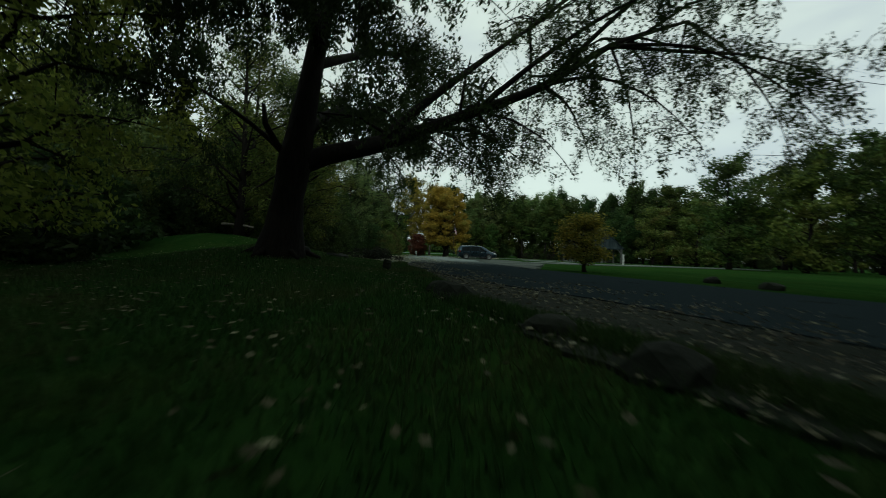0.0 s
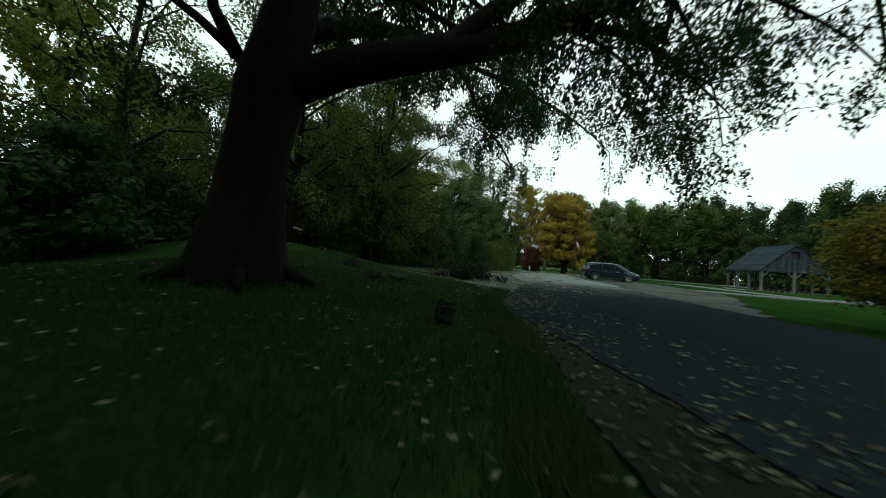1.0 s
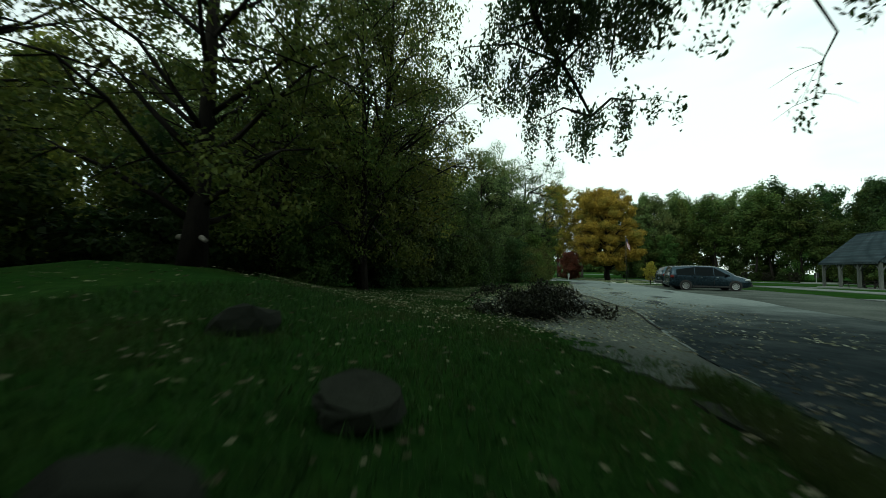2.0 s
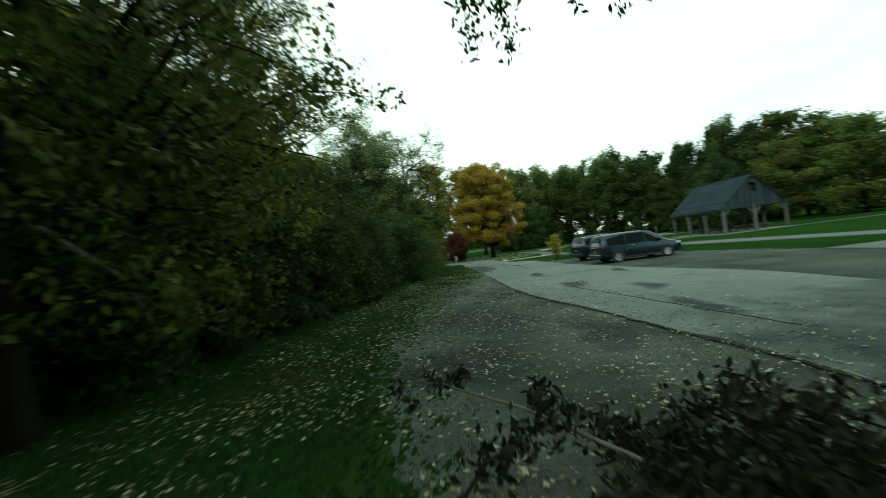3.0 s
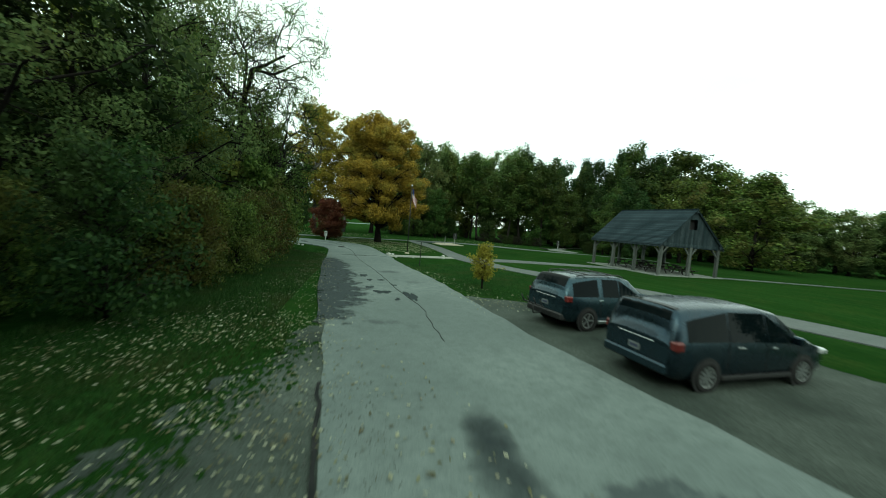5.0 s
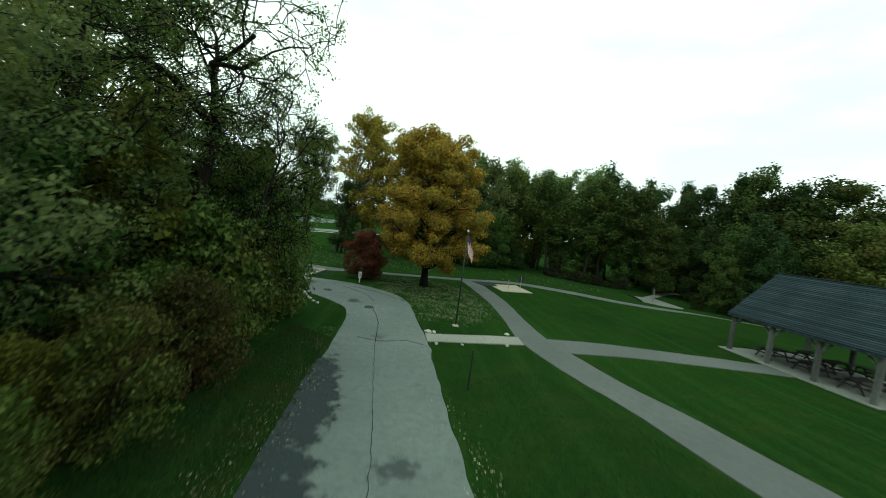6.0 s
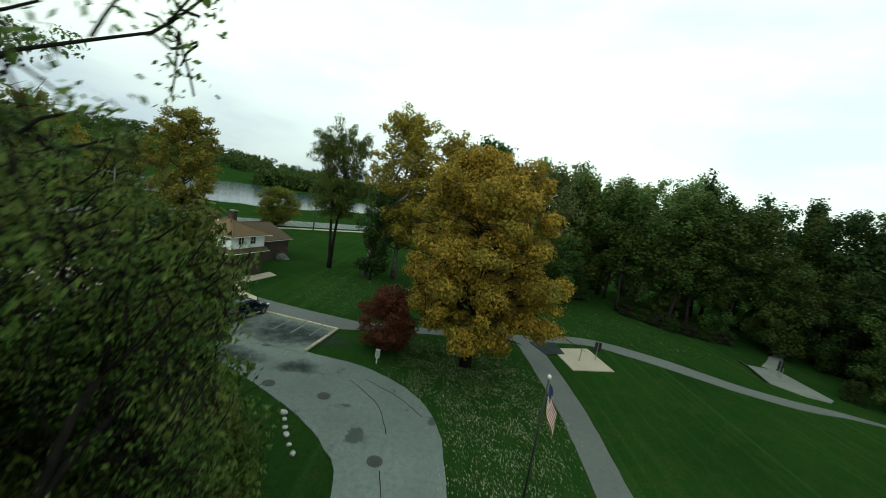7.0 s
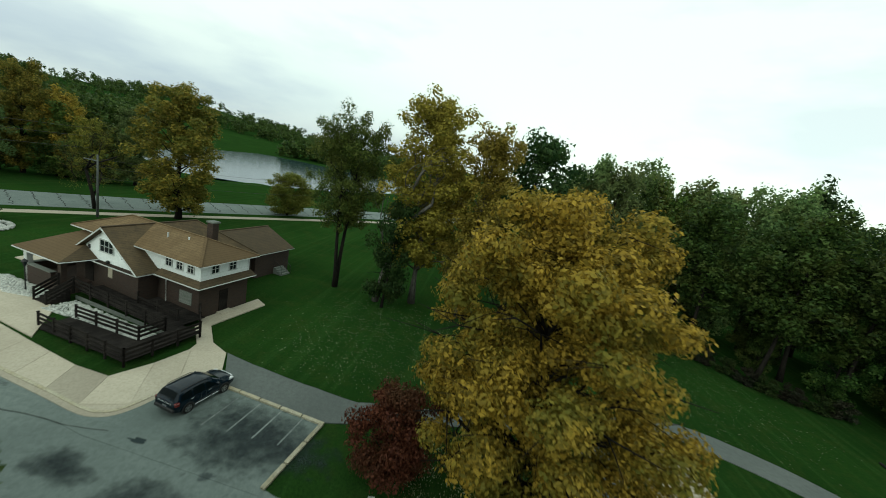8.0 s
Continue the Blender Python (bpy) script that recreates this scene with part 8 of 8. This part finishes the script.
COMPACT = [(0.0, 0.46, 1.0, 1.04, 0.84, 0.76), (0.07, 0.38, 1.04, 1.24, 0.89, 0.74), (0.36, 0.28, 1.06, 1.60, 0.92, 0.68), (0.7, 0.24, 1.06, 1.67, 0.93, 0.69), (1.6, 0.24, 1.05, 1.70, 0.94, 0.69), (2.3, 0.24, 1.03, 1.67, 0.94, 0.68), (2.75, 0.24, 1.02, 1.58, 0.935, 0.67), (3.2, 0.24, 1.0, 1.30, 0.93, 0.68), (3.5, 0.24, 0.99, 1.12, 0.925, 0.75), (4.1, 0.26, 0.94, 1.02, 0.91, 0.77), (4.5, 0.33, 0.80, 0.88, 0.84, 0.72), (4.65, 0.42, 0.66, 0.74, 0.72, 0.62)]
vehicle("suv", pose(-18.74, 85.6, 0.05, 0, 0, 77.5), "black SUV parked nose-in at the kerb by the house", PAINT_BLACK, [tuple(0.84 * c for c in row) for row in COMPACT], (0.77, 3.07), 0.295, [(0.40, 1.0, 0.8, 1.0), (1.08, 1.78, 1.0, 1.0), (1.85, 2.67, 1.0, 0.2)], (2.35, 2.92), (0.09, 0.34), 1.6, (0.5, 2.0), 0.54, 5)


# ---- small things on the lawns ----
def lathe(rows, sides=12):
    v, f = [], []
    for r, z in rows:
        v += [(r * math.cos(2 * math.pi * k / sides), r * math.sin(2 * math.pi * k / sides), z) for k in range(sides)]
    for i in range(len(rows) - 1):
        f += [(i * sides + k, i * sides + (k + 1) % sides, (i + 1) * sides + (k + 1) % sides, (i + 1) * sides + k) for k in range(sides)]
    f += [tuple(range(sides - 1, -1, -1)), tuple((len(rows) - 1) * sides + k for k in range(sides))]
    return v, f


def flagpole():
    root = thing("flagpole", pose(1.66, 71.1, 0.0), "dark slim flagpole with a limp striped flag", "flagpole")
    part("footing", raw_mesh("footing", *lathe([(0.22, -0.05), (0.22, 0.06), (0.12, 0.1)]), CONCRETE), None, root)
    part("pole", raw_mesh("pole", *lathe([(0.05, 0.1), (0.045, 3.0), (0.03, 6.3)]), METAL_DARK, True), None, root)
    part("finial", raw_mesh("finial", *lathe([(0.02, 6.3), (0.07, 6.36), (0.07, 6.42), (0.015, 6.48)]), FLAG_WHITE, True), None, root)
    flag = new("flag")
    flag.parent = root
    nx_, nz_ = 14, 13

    def cloth(u, v):
        # hangs limp: folded against the pole, its fly drooping
        drop = 1.35 * u ** 1.15
        return Vector((0.06 + 0.42 * u + 0.05 * math.sin(7 * u + 2 * v), 0.10 * math.sin(9 * u + 1.2) * u + 0.05 * math.sin(5 * v), 6.15 - v * 0.92 - drop * 0.75))

    def stripe(name, u0, u1, v0, v1, mat):
        vs, fs = [], []
        for i in range(nx_ + 1):
            for j in (v0, v1):
                vs.append(cloth(u0 + (u1 - u0) * i / nx_, j))
        for i in range(nx_):
            fs.append((2 * i, 2 * i + 1, 2 * i + 3, 2 * i + 2))
        part(name, raw_mesh(name, vs, fs, mat), None, flag)

    for k in range(13):
        v0, v1 = k / 13, (k + 1) / 13
        stripe("stripe", 0.4 if k < 7 else 0.0, 1.0, v0, v1, FLAG_RED if k % 2 == 0 else FLAG_WHITE)
    for k in range(7):
        stripe("canton", 0.0, 0.4, k / 13, (k + 1) / 13, FLAG_BLUE)


flagpole()


def manhole(x, y, first=None):
    if first:
        return copy_thing(first, pose(x, y, 0.05, 0, 0, 40))
    root = thing("manhole", pose(x, y, 0.05), "round dark cast-iron manhole cover set in asphalt", "manhole", "manholes in the road")
    part("frame", raw_mesh("frame", *lathe([(0.36, -0.03), (0.36, 0.012), (0.31, 0.014)], 24), IRON), None, root)
    part("cover", raw_mesh("cover", *lathe([(0.29, -0.03), (0.29, 0.022), (0.26, 0.026)], 24), IRON), None, root)
    for k in range(5):
        part("cover_rib", box(-0.2, 0.2, -0.2 + k * 0.1 - 0.012, -0.2 + k * 0.1 + 0.012, 0.0265, 0.034), IRON, root)
    return root


mh = manhole(-4.35, 73.5)
manhole(-8.25, 77.9, mh)
manhole(-11.6, 78.2, mh)

pale_stone = [stone_mesh("pale_stone", 10 + i, ROCK) for i in range(4)]
for i, (x, y, s) in enumerate([(-0.3, 68.9, 0.18), (0.1, 69.1, 0.12), (5.0, 70.3, 0.13), (0.1, 66.9, 0.1), (1.6, 67.2, 0.07), (4.4, 67.9, 0.11), (-9.3, 75.3, 0.12), (-9.0, 74.7, 0.11), (-8.7, 74.2, 0.14), (-8.3, 73.6, 0.10), (-7.9, 73.1, 0.13), (-9.6, 75.8, 0.16)]):
    ob = new("rock", pale_stone[i % 4])
    ob.matrix_world = pose(x, y, s * 0.35 - 0.02, 0, 0, 83 * i) @ Matrix.Diagonal((s * 1.3, s, s * 0.75, 1))
    tagged(ob, "pale limestone rock edging the road and path", "rock", "pale edging rocks")


def stake(x, y, h, label, r=0.03):
    root = thing("stake", pose(x, y, float(ground_z(x, y))), label, "post")
    part("pole", raw_mesh("pole", *lathe([(r, -0.05), (r * 0.9, h)], 8), METAL_DARK), None, root)


stake(1.0, 61.2, 1.65, "thin dark metal stake on the lawn")
for (x, y, s) in ((12.2, 91.6, 1.0), (10.4, 90.6, 0.0), (33.0, 96.4, 1.0), (32.6, 95.6, 0.0)):
    root = thing("game_post", pose(x, y, 0.05), "grey metal game post standing on a concrete pad", "post", "game posts")
    part("pole", raw_mesh("pole", *lathe([(0.04, 0.0), (0.04, 1.6 if s else 1.1)], 8), STEEL), None, root)
    part("foot_plate", box(-0.12, 0.12, -0.12, 0.12, 0.0, 0.015), STEEL, root)
    if s:
        part("panel", box(-0.3, 0.3, -0.02, 0.02, 0.75, 1.65, None, 0.01), METAL_DARK, root, "dark flat panel")
# low horseshoe backboard edging
for a, b in (((30.9, 99.0), (30.85, 97.6)), ((30.8, 97.5), (29.6, 93.7))):
    lg = thing("border_log", pose(a[0], a[1], 0.0), "dark timber edging beside the game pad", "timber")
    part("log", beam((0, 0, 0.1), (b[0] - a[0], b[1] - a[1], 0.1), 0.16, 0.16, 0.03), TABLE_WOOD, lg)


def park_sign():
    root = thing("sign_post", pose(-6.4, 83.2, 0.0, 0, 0, 10), "white post sign beside the red tree", "sign")
    part("pole", box(-0.05, 0.05, -0.05, 0.05, -0.05, 0.75), SIGN_WHITE, root)
    part("sign_panel", box(-0.16, 0.16, -0.075, -0.052, 0.42, 1.05, None, 0.006), SIGN_WHITE, root)
    for k in range(3):
        part("text_bar", box(-0.11, 0.11, -0.079, -0.076, 0.52 + 0.15 * k, 0.57 + 0.15 * k), PLASTIC, root)


park_sign()


def lamp_post():
    root = thing("lamp_post", pose(-38.3, 93.9, 0.0), "short dark lantern lamp post by the porch rubble", "street lamp")
    part("pole", raw_mesh("pole", *lathe([(0.09, 0.0), (0.07, 0.2), (0.045, 0.35), (0.04, 2.1)], 10), METAL_DARK), None, root)
    part("lantern", raw_mesh("lantern", *lathe([(0.07, 2.1), (0.19, 2.5), (0.2, 2.52)], 8), WINDOW_GLASS), None, root)
    part("cap", raw_mesh("cap", *lathe([(0.23, 2.52), (0.1, 2.66), (0.02, 2.74)], 8), METAL_DARK), None, root)


lamp_post()
lm = thing("white_bollard", pose(18.5, 37.9, float(ground_z(18.5, 37.9))), "white painted marker post on the lawn", "post")
part("post", box(-0.06, 0.06, -0.06, 0.06, -0.05, 1.12, None, 0.02), SIGN_WHITE, lm)
part("cap", box(-0.075, 0.075, -0.075, 0.075, 1.12, 1.17, None, 0.02), SIGN_WHITE, lm)


def utility_pole(x, y, h):
    root = thing("utility_pole", pose(x, y, float(ground_z(x, y))), "tall weathered wooden utility pole with a crossarm", "utility pole", "utility poles")
    part("pole", raw_mesh("pole", *lathe([(0.17, -0.1), (0.11, h)], 10), POST_GREY, True), None, root)
    part("crossarm", box(-1.1, 1.1, -0.06, 0.06, h - 0.9, h - 0.76), POST_GREY, root)
    for dx in (-1.0, -0.4, 0.4, 1.0):
        part("insulator", raw_mesh("insulator", *[(v if isinstance(v[0], int) else v) for v in lathe([(0.04, h - 0.76), (0.05, h - 0.65), (0.02, h - 0.6)], 8)], CONCRETE_DULL), None, root)
        root.children[-1].location.x = dx
    return root


POLES = [(-82.0, 85.0, 12.5), (-57.2, 115.6, 8.6), (-36.5, 146.0, 12.5), (-15.0, 176.5, 12.5), (-88, 175, 11.0)]
for x, y, h in POLES:
    utility_pole(x, y, h)
for (a, b) in zip(POLES[:3], POLES[1:4]):
    for dz in (0.6, 1.7, 3.2):
        pts = [(a[0] + (b[0] - a[0]) * t, a[1] + (b[1] - a[1]) * t, a[2] - dz - 2.4 * t * (1 - t)) for t in np.linspace(0, 1, 12)]
        tagged(new("overhead_cable", tubes_mesh("overhead_cable", [(pts, [0.02] * 12, 5)], PLASTIC)), "dark overhead cable between utility poles", "cable", "overhead cables")


def planter_circle():
    cx, cy = -57.5, 103.5
    root = thing("planting_ring", pose(cx, cy, 0.0), "round white-stone planting ring with dark low conifers", "flower bed")
    for k in range(34):
        a = 2 * math.pi * k / 34
        ob = part("edging_stone", pale_stone[k % 4], None, root)
        ob.location, ob.scale, ob.rotation_euler = (2.7 * math.cos(a), 2.7 * math.sin(a), 0.1), (0.32, 0.26, 0.2), (0, 0, a)
    rng = np.random.RandomState(8)
    ring = [(2.3 * math.cos(t), 2.3 * math.sin(t), 0.03) for t in np.linspace(0, 2 * math.pi, 24, endpoint=False)]
    part("gravel_bed", slab_mesh("gravel_bed", [(p[0], p[1]) for p in ring], -0.03, 0.05, ROCK), None, root)


planter_circle()
for k, (dx, dy, s) in enumerate(((-1.3, 0.5, 1.5), (0.4, 0.7, 1.3), (-2.6, 2.8, 1.9))):
    plant(grow("conifer%d" % k, 40 + k, 2.0, 0.05, 0.1, 0.8, "cone", 30, 3000, 0.12, 0.0, BARK, LEAF_DARK, twigs=2, clump=0.22), "conifer", -57.5 + dx, 103.5 + dy, s, 30 * k, "low dark conifer in the planting ring", "shrub", "conifers in the ring")


# bring the plan to metres
for ob in list(scene.objects):
    if ob.parent is None and ob.type not in {"CAMERA", "LIGHT"}:
        ob.matrix_basis = Matrix.Scale(SCALE, 4) @ ob.matrix_basis
